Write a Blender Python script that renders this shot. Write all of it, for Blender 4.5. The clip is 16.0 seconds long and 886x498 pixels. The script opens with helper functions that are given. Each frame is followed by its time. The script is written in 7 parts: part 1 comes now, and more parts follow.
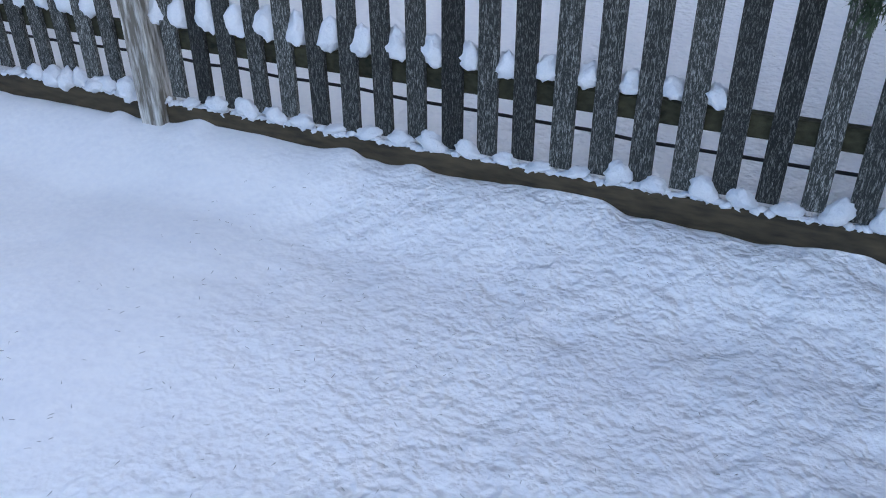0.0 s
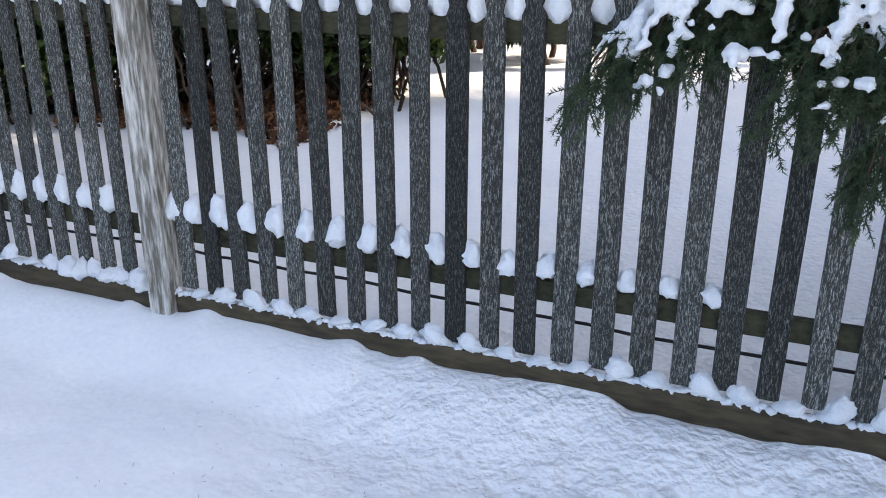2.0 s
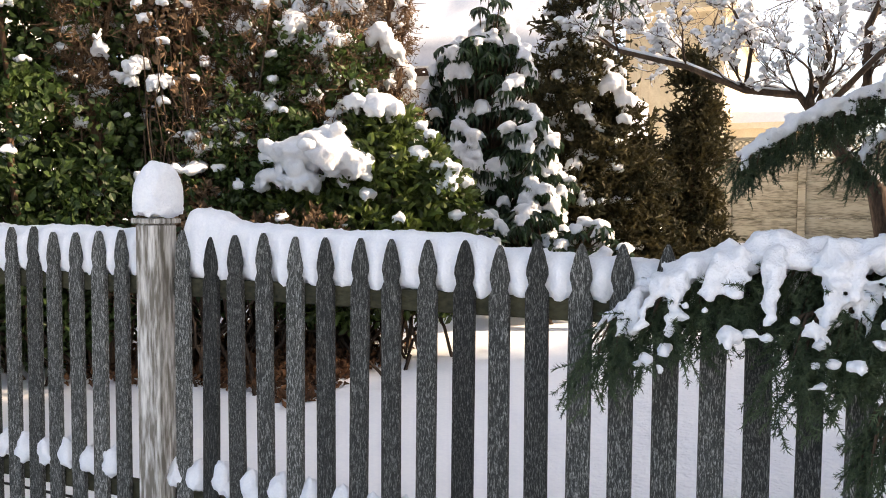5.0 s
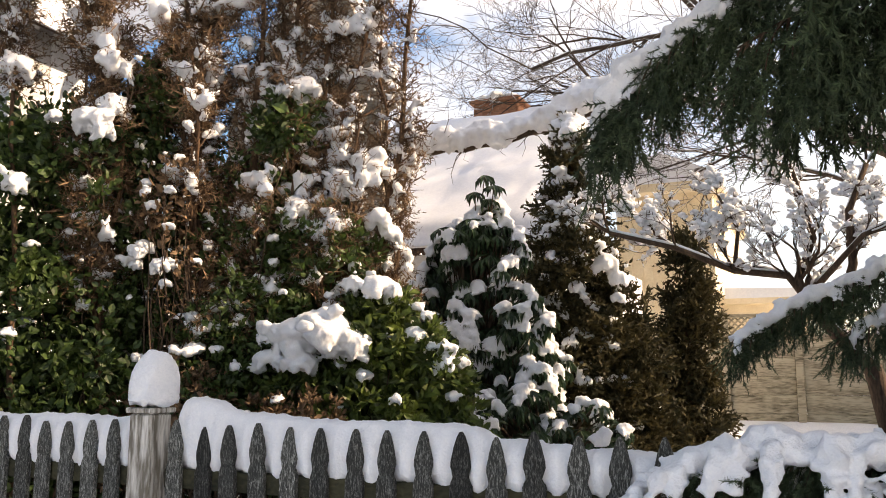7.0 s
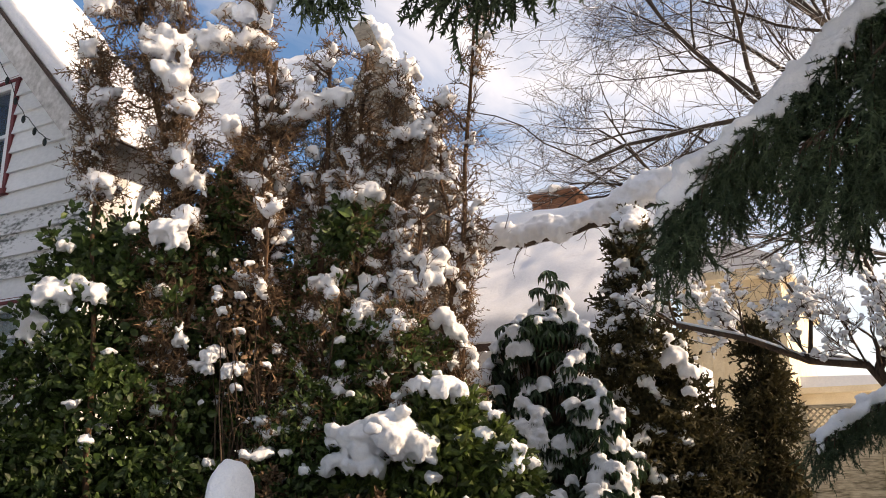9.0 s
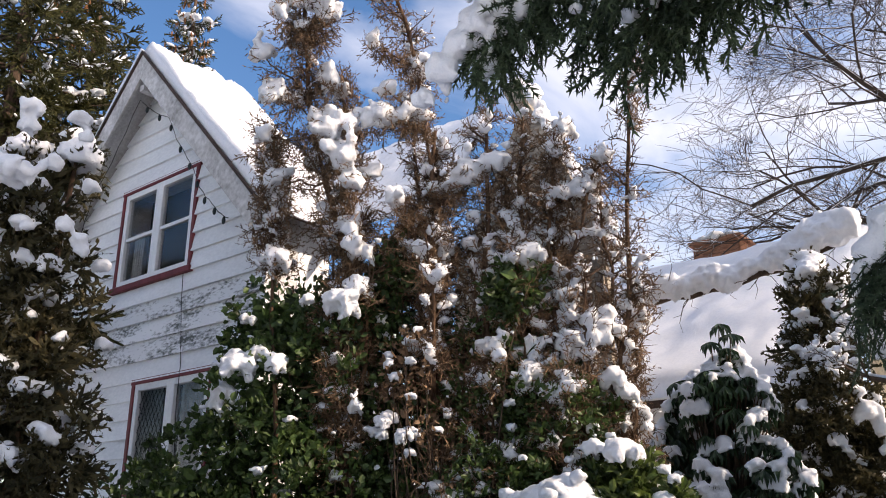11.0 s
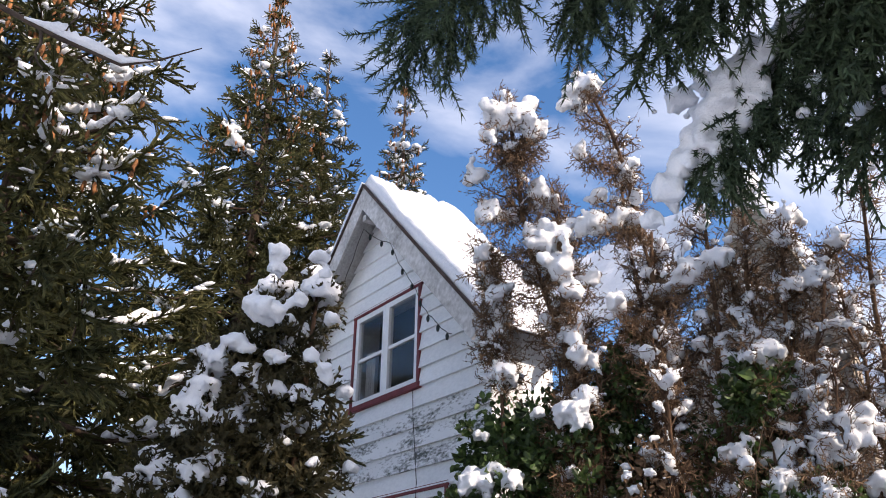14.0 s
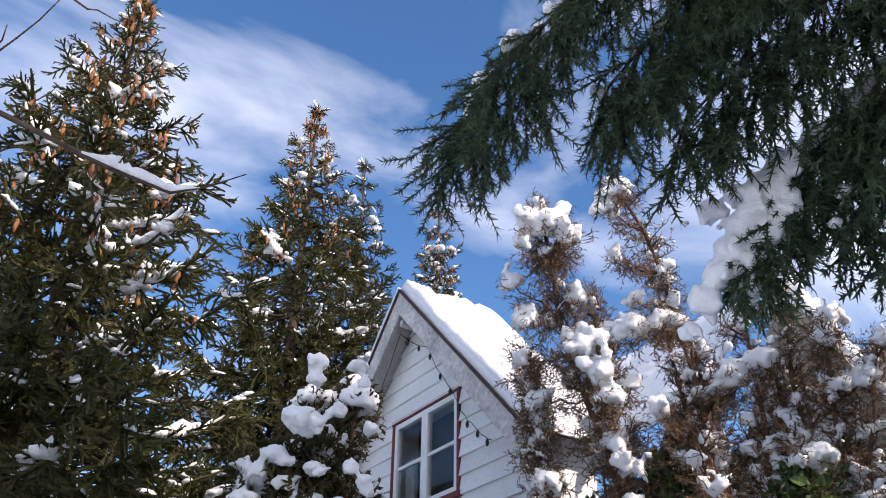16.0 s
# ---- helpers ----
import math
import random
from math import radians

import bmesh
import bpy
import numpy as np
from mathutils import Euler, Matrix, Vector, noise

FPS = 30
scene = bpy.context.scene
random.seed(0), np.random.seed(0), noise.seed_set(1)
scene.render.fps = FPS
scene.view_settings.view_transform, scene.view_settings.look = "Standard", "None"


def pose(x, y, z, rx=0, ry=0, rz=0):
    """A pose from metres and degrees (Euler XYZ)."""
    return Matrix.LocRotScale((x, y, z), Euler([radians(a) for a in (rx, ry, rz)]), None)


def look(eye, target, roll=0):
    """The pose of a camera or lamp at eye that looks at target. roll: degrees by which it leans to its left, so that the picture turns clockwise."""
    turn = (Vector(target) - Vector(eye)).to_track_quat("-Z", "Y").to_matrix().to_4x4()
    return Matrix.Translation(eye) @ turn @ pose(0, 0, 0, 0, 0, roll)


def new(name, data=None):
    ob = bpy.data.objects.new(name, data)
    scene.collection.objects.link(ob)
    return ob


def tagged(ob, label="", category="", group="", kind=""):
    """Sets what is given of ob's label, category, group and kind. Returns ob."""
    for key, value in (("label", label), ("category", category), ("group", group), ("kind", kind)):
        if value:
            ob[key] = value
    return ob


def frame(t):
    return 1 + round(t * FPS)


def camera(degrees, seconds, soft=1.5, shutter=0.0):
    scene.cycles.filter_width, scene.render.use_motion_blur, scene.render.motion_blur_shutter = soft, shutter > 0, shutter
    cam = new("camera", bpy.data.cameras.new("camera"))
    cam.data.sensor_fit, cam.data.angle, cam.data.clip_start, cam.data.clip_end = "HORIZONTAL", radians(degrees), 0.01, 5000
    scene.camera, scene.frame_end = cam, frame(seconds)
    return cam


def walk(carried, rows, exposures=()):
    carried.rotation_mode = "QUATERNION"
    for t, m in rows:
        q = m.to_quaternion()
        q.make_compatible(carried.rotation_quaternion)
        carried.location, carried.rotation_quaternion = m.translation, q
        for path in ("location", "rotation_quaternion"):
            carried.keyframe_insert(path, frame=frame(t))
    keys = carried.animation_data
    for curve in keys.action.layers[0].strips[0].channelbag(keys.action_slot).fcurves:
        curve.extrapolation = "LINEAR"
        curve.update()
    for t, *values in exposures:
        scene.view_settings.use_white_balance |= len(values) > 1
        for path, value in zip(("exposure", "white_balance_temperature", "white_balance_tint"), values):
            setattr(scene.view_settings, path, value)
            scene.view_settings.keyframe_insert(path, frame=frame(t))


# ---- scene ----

# the camera and its walk
cam = camera(55.77, 16.0, soft=1.0)
PATH = [
    (0, (2.1536, -2.4008, 1.2147), (1.1258, -0.0727, -0.3738), -0.404),
    (0.5, (2.1502, -2.4046, 1.2394), (1.0939, -0.0105, -0.2278), -0.496),
    (1, (2.1500, -2.4094, 1.2587), (1.0621, 0.0540, -0.0634), -0.425),
    (1.5, (2.1506, -2.4177, 1.2766), (1.0355, 0.1093, 0.1056), -0.154),
    (2, (2.1472, -2.4201, 1.2971), (1.0169, 0.1590, 0.2625), -0.062),
    (2.5, (2.1447, -2.4278, 1.3154), (0.9958, 0.1983, 0.4303), -0.027),
    (3, (2.1493, -2.4320, 1.3224), (0.9831, 0.2322, 0.5863), 0.257),
    (3.5, (2.1548, -2.4407, 1.3330), (0.9699, 0.2495, 0.7341), 0.312),
    (4, (2.1569, -2.4456, 1.3442), (0.9463, 0.2589, 0.8752), 0.167),
    (6.5, (2.1768, -2.5013, 1.4203), (0.9828, 0.2330, 1.7332), 0.397),
    (7, (2.1844, -2.5065, 1.4291), (0.9823, 0.2052, 1.8778), 0.183),
    (7.5, (2.1864, -2.5157, 1.4339), (0.9674, 0.1690, 1.9880), 0.151),
    (8, (2.1928, -2.5278, 1.4398), (0.9443, 0.1238, 2.0802), -0.076),
    (10.5, (2.1385, -2.6180, 1.5089), (0.4784, -0.2975, 2.4360), -0.465),
    (11, (2.1213, -2.6334, 1.5174), (0.3365, -0.4228, 2.4808), -0.180),
    (11.5, (2.1116, -2.6483, 1.5220), (0.2046, -0.5625, 2.5286), -0.225),
    (12, (2.1151, -2.6509, 1.5279), (0.1114, -0.6878, 2.5917), -0.185),
    (12.5, (2.1212, -2.6768, 1.5358), (0.0419, -0.8277, 2.6572), 0.059),
    (13, (2.1250, -2.7119, 1.5486), (-0.0189, -0.9727, 2.7230), 0.380),
    (13.5, (2.1237, -2.7408, 1.5580), (-0.0649, -1.0964, 2.7852), 0.633),
    (14, (2.1292, -2.7525, 1.5702), (-0.0715, -1.1784, 2.8660), 0.794),
    (14.5, (2.1578, -2.7738, 1.5829), (-0.0256, -1.2510, 2.9663), 0.902),
    (15, (2.1694, -2.7878, 1.5919), (0.0055, -1.3109, 3.0536), 0.904),
    (15.5, (2.1758, -2.7964, 1.5987), (0.0266, -1.3699, 3.1304), 0.837),
    (16, (2.1792, -2.7970, 1.5955), (0.0470, -1.4291, 3.2025), 0.824),
]
EXPO = [(0.0, 1.16, 6150, 14), (2.0, 1.40, 6700, 15), (4.0, 1.46, 7250, 17), (6.5, 1.22, 8300, 18), (8.0, 0.66, 8300, 18), (10.5, 0.66, 7000, 19), (12.0, 0.68, 6700, 19), (16.0, 0.64, 6300, 18)]
walk(cam, [(t, look(e, a, r)) for t, e, a, r in PATH], EXPO)

# ---- world, sun ----
SUN_AZ, SUN_EL = radians(-68), radians(27)
SUN = Vector((-math.sin(SUN_AZ) * math.cos(SUN_EL), math.cos(SUN_AZ) * math.cos(SUN_EL), math.sin(SUN_EL)))
world = bpy.data.worlds.new("winter_sky")
scene.world = world
world.use_nodes = True
wn, wl = world.node_tree.nodes, world.node_tree.links
wn.clear()
w_out, w_bg = wn.new("ShaderNodeOutputWorld"), wn.new("ShaderNodeBackground")
w_sky = wn.new("ShaderNodeTexSky")
w_sky.sky_type, w_sky.sun_disc = "NISHITA", False
w_sky.sun_elevation, w_sky.sun_rotation = SUN_EL, -SUN_AZ
w_sky.ozone_density, w_sky.air_density, w_sky.dust_density = 2.0, 1.0, 0.8
w_tc, w_map, w_noise, w_ramp = (wn.new("ShaderNode" + k) for k in ("TexCoord", "Mapping", "TexNoise", "ValToRGB"))
w_map.inputs["Scale"].default_value = (1.3, 1.0, 2.6)
w_map.inputs["Rotation"].default_value = (0.3, 0.5, 1.1)
w_map.inputs["Location"].default_value = (0.35, 0.2, 0.6)
w_noise.inputs["Scale"].default_value, w_noise.inputs["Detail"].default_value = 2.2, 9
w_noise.inputs["Roughness"].default_value, w_noise.inputs["Distortion"].default_value = 0.52, 0.5
w_dot, w_glow, w_add = wn.new("ShaderNodeVectorMath"), wn.new("ShaderNodeMapRange"), wn.new("ShaderNodeMath")
w_dot.operation, w_add.operation = "DOT_PRODUCT", "ADD"
w_dot.inputs[1].default_value = SUN
w_glow.inputs["From Min"].default_value, w_glow.inputs["From Max"].default_value = 0.0, 0.98
w_glow.inputs["To Min"].default_value, w_glow.inputs["To Max"].default_value = 0.0, 0.30
w_ramp.color_ramp.elements[0].position, w_ramp.color_ramp.elements[1].position = 0.47, 0.86
w_mix = wn.new("ShaderNodeMix")
w_mix.data_type = "RGBA"
w_mix.inputs["B"].default_value = (6.2, 6.4, 6.8, 1)
wl.new(w_tc.outputs["Generated"], w_map.inputs["Vector"])
wl.new(w_map.outputs["Vector"], w_noise.inputs["Vector"])
wl.new(w_tc.outputs["Generated"], w_dot.inputs[0])
wl.new(w_dot.outputs["Value"], w_glow.inputs["Value"])
wl.new(w_noise.outputs["Fac"], w_add.inputs[0])
wl.new(w_glow.outputs["Result"], w_add.inputs[1])
wl.new(w_add.outputs["Value"], w_ramp.inputs["Fac"])
wl.new(w_ramp.outputs["Color"], w_mix.inputs["Factor"])
w_hs = wn.new("ShaderNodeHueSaturation")
w_hs.inputs["Saturation"].default_value = 1.22
wl.new(w_sky.outputs["Color"], w_hs.inputs["Color"])
wl.new(w_hs.outputs["Color"], w_mix.inputs["A"])
wl.new(w_mix.outputs["Result"], w_bg.inputs["Color"])
w_bg.inputs["Strength"].default_value = 0.14
wl.new(w_bg.outputs["Background"], w_out.inputs["Surface"])

sun = new("sun", bpy.data.lights.new("sun", "SUN"))
sun.data.energy, sun.data.angle, sun.data.color = 4.4, radians(0.6), (1.0, 0.86, 0.68)
sun.matrix_world = look(SUN * 60, (0, 0, 0))


# ---- materials ----
def material(name, dark, light, scale=4.0, fine=40.0, rough=0.85, bump=0.15, stretch=(1, 1, 1), vary=0.0, island=False,
             through_light=0.0, low=0.35, high=0.65, metal=0.0, spec=0.3, bump_fine=1.0):
    """Two-scale noise between two colours, with relief, per-piece variation and, for leaves, light coming through."""
    m = bpy.data.materials.new(name)
    m.use_nodes = True
    nd, ln = m.node_tree.nodes, m.node_tree.links
    bsdf, out = nd["Principled BSDF"], nd["Material Output"]
    tc, mp = nd.new("ShaderNodeTexCoord"), nd.new("ShaderNodeMapping")
    mp.inputs["Scale"].default_value = stretch
    info = nd.new("ShaderNodeObjectInfo")
    off = nd.new("ShaderNodeVectorMath")
    off.operation = "MULTIPLY_ADD"
    off.inputs[1].default_value = (17.0, 31.0, 23.0)
    ln.new(info.outputs["Random"], off.inputs[0])
    ln.new(tc.outputs["Object"], off.inputs[2])
    ln.new(off.outputs["Vector"], mp.inputs["Vector"])
    n1, n2 = nd.new("ShaderNodeTexNoise"), nd.new("ShaderNodeTexNoise")
    n1.inputs["Scale"].default_value, n1.inputs["Detail"].default_value = scale, 4
    n2.inputs["Scale"].default_value, n2.inputs["Detail"].default_value = fine, 5
    ln.new(mp.outputs["Vector"], n1.inputs["Vector"])
    ln.new(mp.outputs["Vector"], n2.inputs["Vector"])
    avg = nd.new("ShaderNodeMath")
    avg.operation = "MULTIPLY_ADD"
    avg.inputs[1].default_value = 0.5
    half = nd.new("ShaderNodeMath")
    half.operation = "MULTIPLY"
    half.inputs[1].default_value = 0.5
    ln.new(n2.outputs["Fac"], half.inputs[0])
    ln.new(n1.outputs["Fac"], avg.inputs[0])
    ln.new(half.outputs["Value"], avg.inputs[2])
    ramp = nd.new("ShaderNodeValToRGB")
    ramp.color_ramp.elements[0].position, ramp.color_ramp.elements[1].position = low, high
    ramp.color_ramp.elements[0].color, ramp.color_ramp.elements[1].color = (*dark, 1), (*light, 1)
    ln.new(avg.outputs["Value"], ramp.inputs["Fac"])
    col = ramp.outputs["Color"]
    if vary:
        hsv, rng = nd.new("ShaderNodeHueSaturation"), nd.new("ShaderNodeMapRange")
        rng.inputs["To Min"].default_value, rng.inputs["To Max"].default_value = 1 - vary, 1 + vary
        src = nd.new("ShaderNodeNewGeometry").outputs["Random Per Island"] if island else info.outputs["Random"]
        ln.new(src, rng.inputs["Value"])
        ln.new(rng.outputs["Result"], hsv.inputs["Value"])
        ln.new(col, hsv.inputs["Color"])
        col = hsv.outputs["Color"]
    ln.new(col, bsdf.inputs["Base Color"])
    bsdf.inputs["Roughness"].default_value, bsdf.inputs["Metallic"].default_value = rough, metal
    bsdf.inputs["Specular IOR Level"].default_value = spec
    if bump:
        bp = nd.new("ShaderNodeBump")
        bp.inputs["Strength"].default_value, bp.inputs["Distance"].default_value = bump, 0.02 * bump_fine
        ln.new(avg.outputs["Value"], bp.inputs["Height"])
        ln.new(bp.outputs["Normal"], bsdf.inputs["Normal"])
    if through_light:
        tl, mx = nd.new("ShaderNodeBsdfTranslucent"), nd.new("ShaderNodeMixShader")
        mx.inputs["Fac"].default_value = through_light
        ln.new(col, tl.inputs["Color"])
        ln.new(bsdf.outputs["BSDF"], mx.inputs[1])
        ln.new(tl.outputs["BSDF"], mx.inputs[2])
        ln.new(mx.outputs["Shader"], out.inputs["Surface"])
    return m


M_SNOW = material("snow", (0.73, 0.76, 0.81), (0.84, 0.86, 0.89), 22.0, 130.0, 0.6, 0.6, through_light=0.12, bump_fine=0.8)
M_GROUND = material("ground_snow", (0.84, 0.86, 0.90), (0.94, 0.95, 0.96), 3.0, 40.0, 0.6, 0.0, low=0.3, high=0.62)


def trodden(m):
    """Rounded crumbs of snow, thick where feet have stirred the path and faint where the snow lies fresh."""
    nd, ln = m.node_tree.nodes, m.node_tree.links
    tc, sx = nd.new("ShaderNodeTexCoord"), nd.new("ShaderNodeSeparateXYZ")
    ln.new(tc.outputs["Object"], sx.inputs["Vector"])
    tot = None
    for sc, w in ((17.0, 0.9), (36.0, 0.5), (85.0, 0.24), (300.0, 0.05)):
        n = nd.new("ShaderNodeTexNoise")
        n.inputs["Scale"].default_value, n.inputs["Detail"].default_value = sc, 0.6
        ln.new(tc.outputs["Object"], n.inputs["Vector"])
        k = nd.new("ShaderNodeMath")
        k.operation = "MULTIPLY_ADD"
        k.inputs[1].default_value = w
        ln.new(n.outputs["Fac"], k.inputs[0])
        if tot:
            ln.new(tot, k.inputs[2])
        else:
            k.inputs[2].default_value = 0
        tot = k.outputs["Value"]
    vor, vk = nd.new("ShaderNodeTexVoronoi"), nd.new("ShaderNodeMath")
    vor.feature = "SMOOTH_F1"
    vor.inputs["Scale"].default_value, vor.inputs["Smoothness"].default_value = 38.0, 0.6
    warp = nd.new("ShaderNodeTexNoise")
    warp.inputs["Scale"].default_value = 14.0
    wv = nd.new("ShaderNodeVectorMath")
    wv.operation = "MULTIPLY_ADD"
    wv.inputs[1].default_value = (0.05, 0.05, 0.05)
    ln.new(tc.outputs["Object"], warp.inputs["Vector"])
    ln.new(warp.outputs["Color"], wv.inputs[0])
    ln.new(tc.outputs["Object"], wv.inputs[2])
    ln.new(wv.outputs["Vector"], vor.inputs["Vector"])
    vk.operation = "MULTIPLY_ADD"
    vk.inputs[1].default_value = 0.45
    ln.new(vor.outputs["Distance"], vk.inputs[0])
    ln.new(tot, vk.inputs[2])
    tot = vk.outputs["Value"]
    wob, at_, mr = nd.new("ShaderNodeTexNoise"), nd.new("ShaderNodeMath"), nd.new("ShaderNodeMapRange")
    wob.inputs["Scale"].default_value = 1.3
    ln.new(tc.outputs["Object"], wob.inputs["Vector"])
    at_.operation = "MULTIPLY_ADD"
    at_.inputs[1].default_value = 2.0
    ln.new(wob.outputs["Fac"], at_.inputs[0])
    ln.new(sx.outputs["X"], at_.inputs[2])
    mr.inputs["From Min"].default_value, mr.inputs["From Max"].default_value = 1.5, 2.4
    mr.inputs["To Min"].default_value, mr.inputs["To Max"].default_value = 0.08, 0.66
    ln.new(at_.outputs["Value"], mr.inputs["Value"])
    bp = nd.new("ShaderNodeBump")
    bp.inputs["Distance"].default_value = 0.03
    ln.new(mr.outputs["Result"], bp.inputs["Strength"])
    ln.new(tot, bp.inputs["Height"])
    ln.new(bp.outputs["Normal"], nd["Principled BSDF"].inputs["Normal"])


trodden(M_GROUND)
M_LITTER = material("leaf_litter", (0.03, 0.018, 0.012), (0.22, 0.10, 0.045), 9.0, 60.0, 0.9, 0.8, vary=0.5, island=True)
M_PICKET = material("weathered_picket", (0.030, 0.032, 0.030), (0.38, 0.39, 0.37), 290.0, 800.0, 0.85, 0.6, (1, 1, 0.16), vary=0.6, low=0.50, high=0.69)
M_POST = material("peeling_post", (0.15, 0.135, 0.11), (0.60, 0.585, 0.55), 26.0, 90.0, 0.8, 0.6, (1, 1, 0.13), low=0.42, high=0.60)
M_RAIL = material("mossy_rail", (0.013, 0.014, 0.009), (0.055, 0.053, 0.030), 7.0, 60.0, 0.95, 0.8, (0.6, 1, 1))
M_BOARD = material("wet_kickboard", (0.022, 0.018, 0.011), (0.095, 0.072, 0.042), 5.0, 50.0, 0.7, 0.4, (0.25, 1, 1))
M_CABLE = material("black_rubber", (0.01, 0.01, 0.011), (0.02, 0.02, 0.022), rough=0.5, bump=0.0)
M_BARK = material("dark_bark", (0.022, 0.015, 0.011), (0.10, 0.066, 0.044), 9.0, 60.0, 0.95, 0.9, (1, 1, 0.3))
M_REDBARK = material("cedar_bark", (0.030, 0.018, 0.012), (0.15, 0.088, 0.052), 9.0, 60.0, 0.95, 0.9, (1, 1, 0.2))
M_TWIG = material("bare_twig", (0.026, 0.019, 0.015), (0.085, 0.064, 0.050), 6.0, 40.0, 0.9, 0.3)
M_NEEDLE = material("spruce_needles", (0.026, 0.046, 0.026), (0.072, 0.105, 0.052), 3.0, 30.0, 0.6, 0.0, vary=0.4, island=True, through_light=0.15)
# yellower than the near needles: the sun's warmth is mixed into this colour
M_NEEDLE_FAR = material("sunlit_spruce_needles", (0.022, 0.030, 0.011), (0.105, 0.098, 0.032), 1.2, 12.0, 0.7, 0.0, vary=0.5, island=True, through_light=0.2)
M_CONE = material("spruce_cone", (0.12, 0.05, 0.02), (0.34, 0.15, 0.055), 20.0, 90.0, 0.8, 0.5, vary=0.3, island=True)
M_CEDAR = material("cedar_foliage", (0.018, 0.021, 0.010), (0.078, 0.062, 0.024), 3.0, 20.0, 0.75, 0.0, vary=0.45, island=True, through_light=0.2)
M_RUST = material("dead_cedar_foliage", (0.065, 0.042, 0.026), (0.27, 0.175, 0.105), 3.0, 20.0, 0.85, 0.0, vary=0.55, island=True, through_light=0.25)
M_IVY = material("ivy_leaf", (0.018, 0.040, 0.012), (0.080, 0.130, 0.032), 2.0, 20.0, 0.55, 0.0, vary=0.5, island=True, through_light=0.35, spec=0.5)
M_LAUREL = material("laurel_leaf", (0.025, 0.048, 0.014), (0.12, 0.165, 0.035), 2.0, 20.0, 0.50, 0.0, vary=0.5, island=True, through_light=0.35, spec=0.5)
M_RHODO = material("rhododendron_leaf", (0.012, 0.03, 0.014), (0.035, 0.07, 0.028), 2.0, 20.0, 0.42, 0.0, vary=0.4, island=True, through_light=0.2, spec=0.5)
M_SIDING = material("white_siding", (0.60, 0.62, 0.64), (0.82, 0.83, 0.84), 1.6, 30.0, 0.6, 0.15, (0.5, 1, 1), vary=0.06, low=0.2, high=0.6)
M_BARGE = material("worn_white_trim", (0.27, 0.26, 0.245), (0.64, 0.63, 0.62), 3.5, 26.0, 0.75, 0.3, (0.6, 0.6, 0.6), low=0.34, high=0.62)
M_OLDWALL = material("weathered_gable_wall", (0.12, 0.10, 0.08), (0.42, 0.37, 0.30), 2.0, 24.0, 0.85, 0.3, (0.5, 1, 1.5), low=0.3, high=0.65)
M_SOFFIT = material("soffit_board", (0.35, 0.34, 0.33), (0.6, 0.6, 0.6), 3.0, 30.0, 0.8, 0.2)
M_STAINED = material("mildewed_siding", (0.10, 0.11, 0.10), (0.74, 0.75, 0.76), 3.0, 26.0, 0.7, 0.15, (0.5, 1, 1.2), vary=0.06, low=0.36, high=0.50)
M_WHITE = material("white_frame", (0.68, 0.69, 0.70), (0.82, 0.82, 0.82), 4.0, 30.0, 0.45, 0.05)
M_RED = material("maroon_trim", (0.10, 0.018, 0.022), (0.20, 0.035, 0.04), 5.0, 40.0, 0.6, 0.2)
M_ROOFEDGE = material("dark_shingle", (0.03, 0.022, 0.018), (0.09, 0.06, 0.05), 8.0, 60.0, 0.9, 0.6)
M_CURTAIN = material("lace_curtain", (0.35, 0.35, 0.34), (0.7, 0.69, 0.66), 14.0, 60.0, 0.9, 0.2)
M_ROOM_DARK = material("dark_room_backing", (0.03, 0.03, 0.032), (0.07, 0.068, 0.065), 2.0, 10.0, 0.9, 0.0)
M_CREAM = material("cream_stucco", (0.60, 0.50, 0.34), (0.78, 0.68, 0.50), 3.0, 40.0, 0.85, 0.2)
M_CONCRETE = material("stained_fence_panel", (0.12, 0.105, 0.07), (0.42, 0.37, 0.27), 3.0, 26.0, 0.9, 0.4, (0.35, 1, 2.0), vary=0.08, low=0.36, high=0.55)
M_BRICK = material("chimney_brick", (0.22, 0.10, 0.06), (0.40, 0.20, 0.12), 8.0, 50.0, 0.9, 0.5, vary=0.2)
M_BULB = material("unlit_bulb", (0.02, 0.03, 0.03), (0.05, 0.06, 0.06), rough=0.25, bump=0.0)
M_GLASS = bpy.data.materials.new("window_glass")
M_GLASS.use_nodes = True
_g = M_GLASS.node_tree.nodes["Principled BSDF"]
_g.inputs["Transmission Weight"].default_value, _g.inputs["Roughness"].default_value, _g.inputs["IOR"].default_value = 1.0, 0.02, 1.18


# ---- mesh tools ----
def tri_mesh(name, V, F, mat, parent=None, label="", smooth=True):
    """One object from arrays of points and triangles."""
    V, F = np.asarray(V, np.float32).reshape(-1, 3), np.asarray(F, np.int32).reshape(-1, 3)
    me = bpy.data.meshes.new(name)
    me.vertices.add(len(V))
    me.vertices.foreach_set("co", V.ravel())
    me.loops.add(len(F) * 3)
    me.loops.foreach_set("vertex_index", F.ravel())
    me.polygons.add(len(F))
    me.polygons.foreach_set("loop_start", np.arange(0, len(F) * 3, 3, dtype=np.int32))
    me.polygons.foreach_set("use_smooth", np.full(len(F), smooth))
    me.update(calc_edges=True)
    me.validate()
    me.materials.append(mat)
    ob = new(name, me)
    if parent:
        ob.parent = parent
    if label:
        ob["label"] = label
    return ob


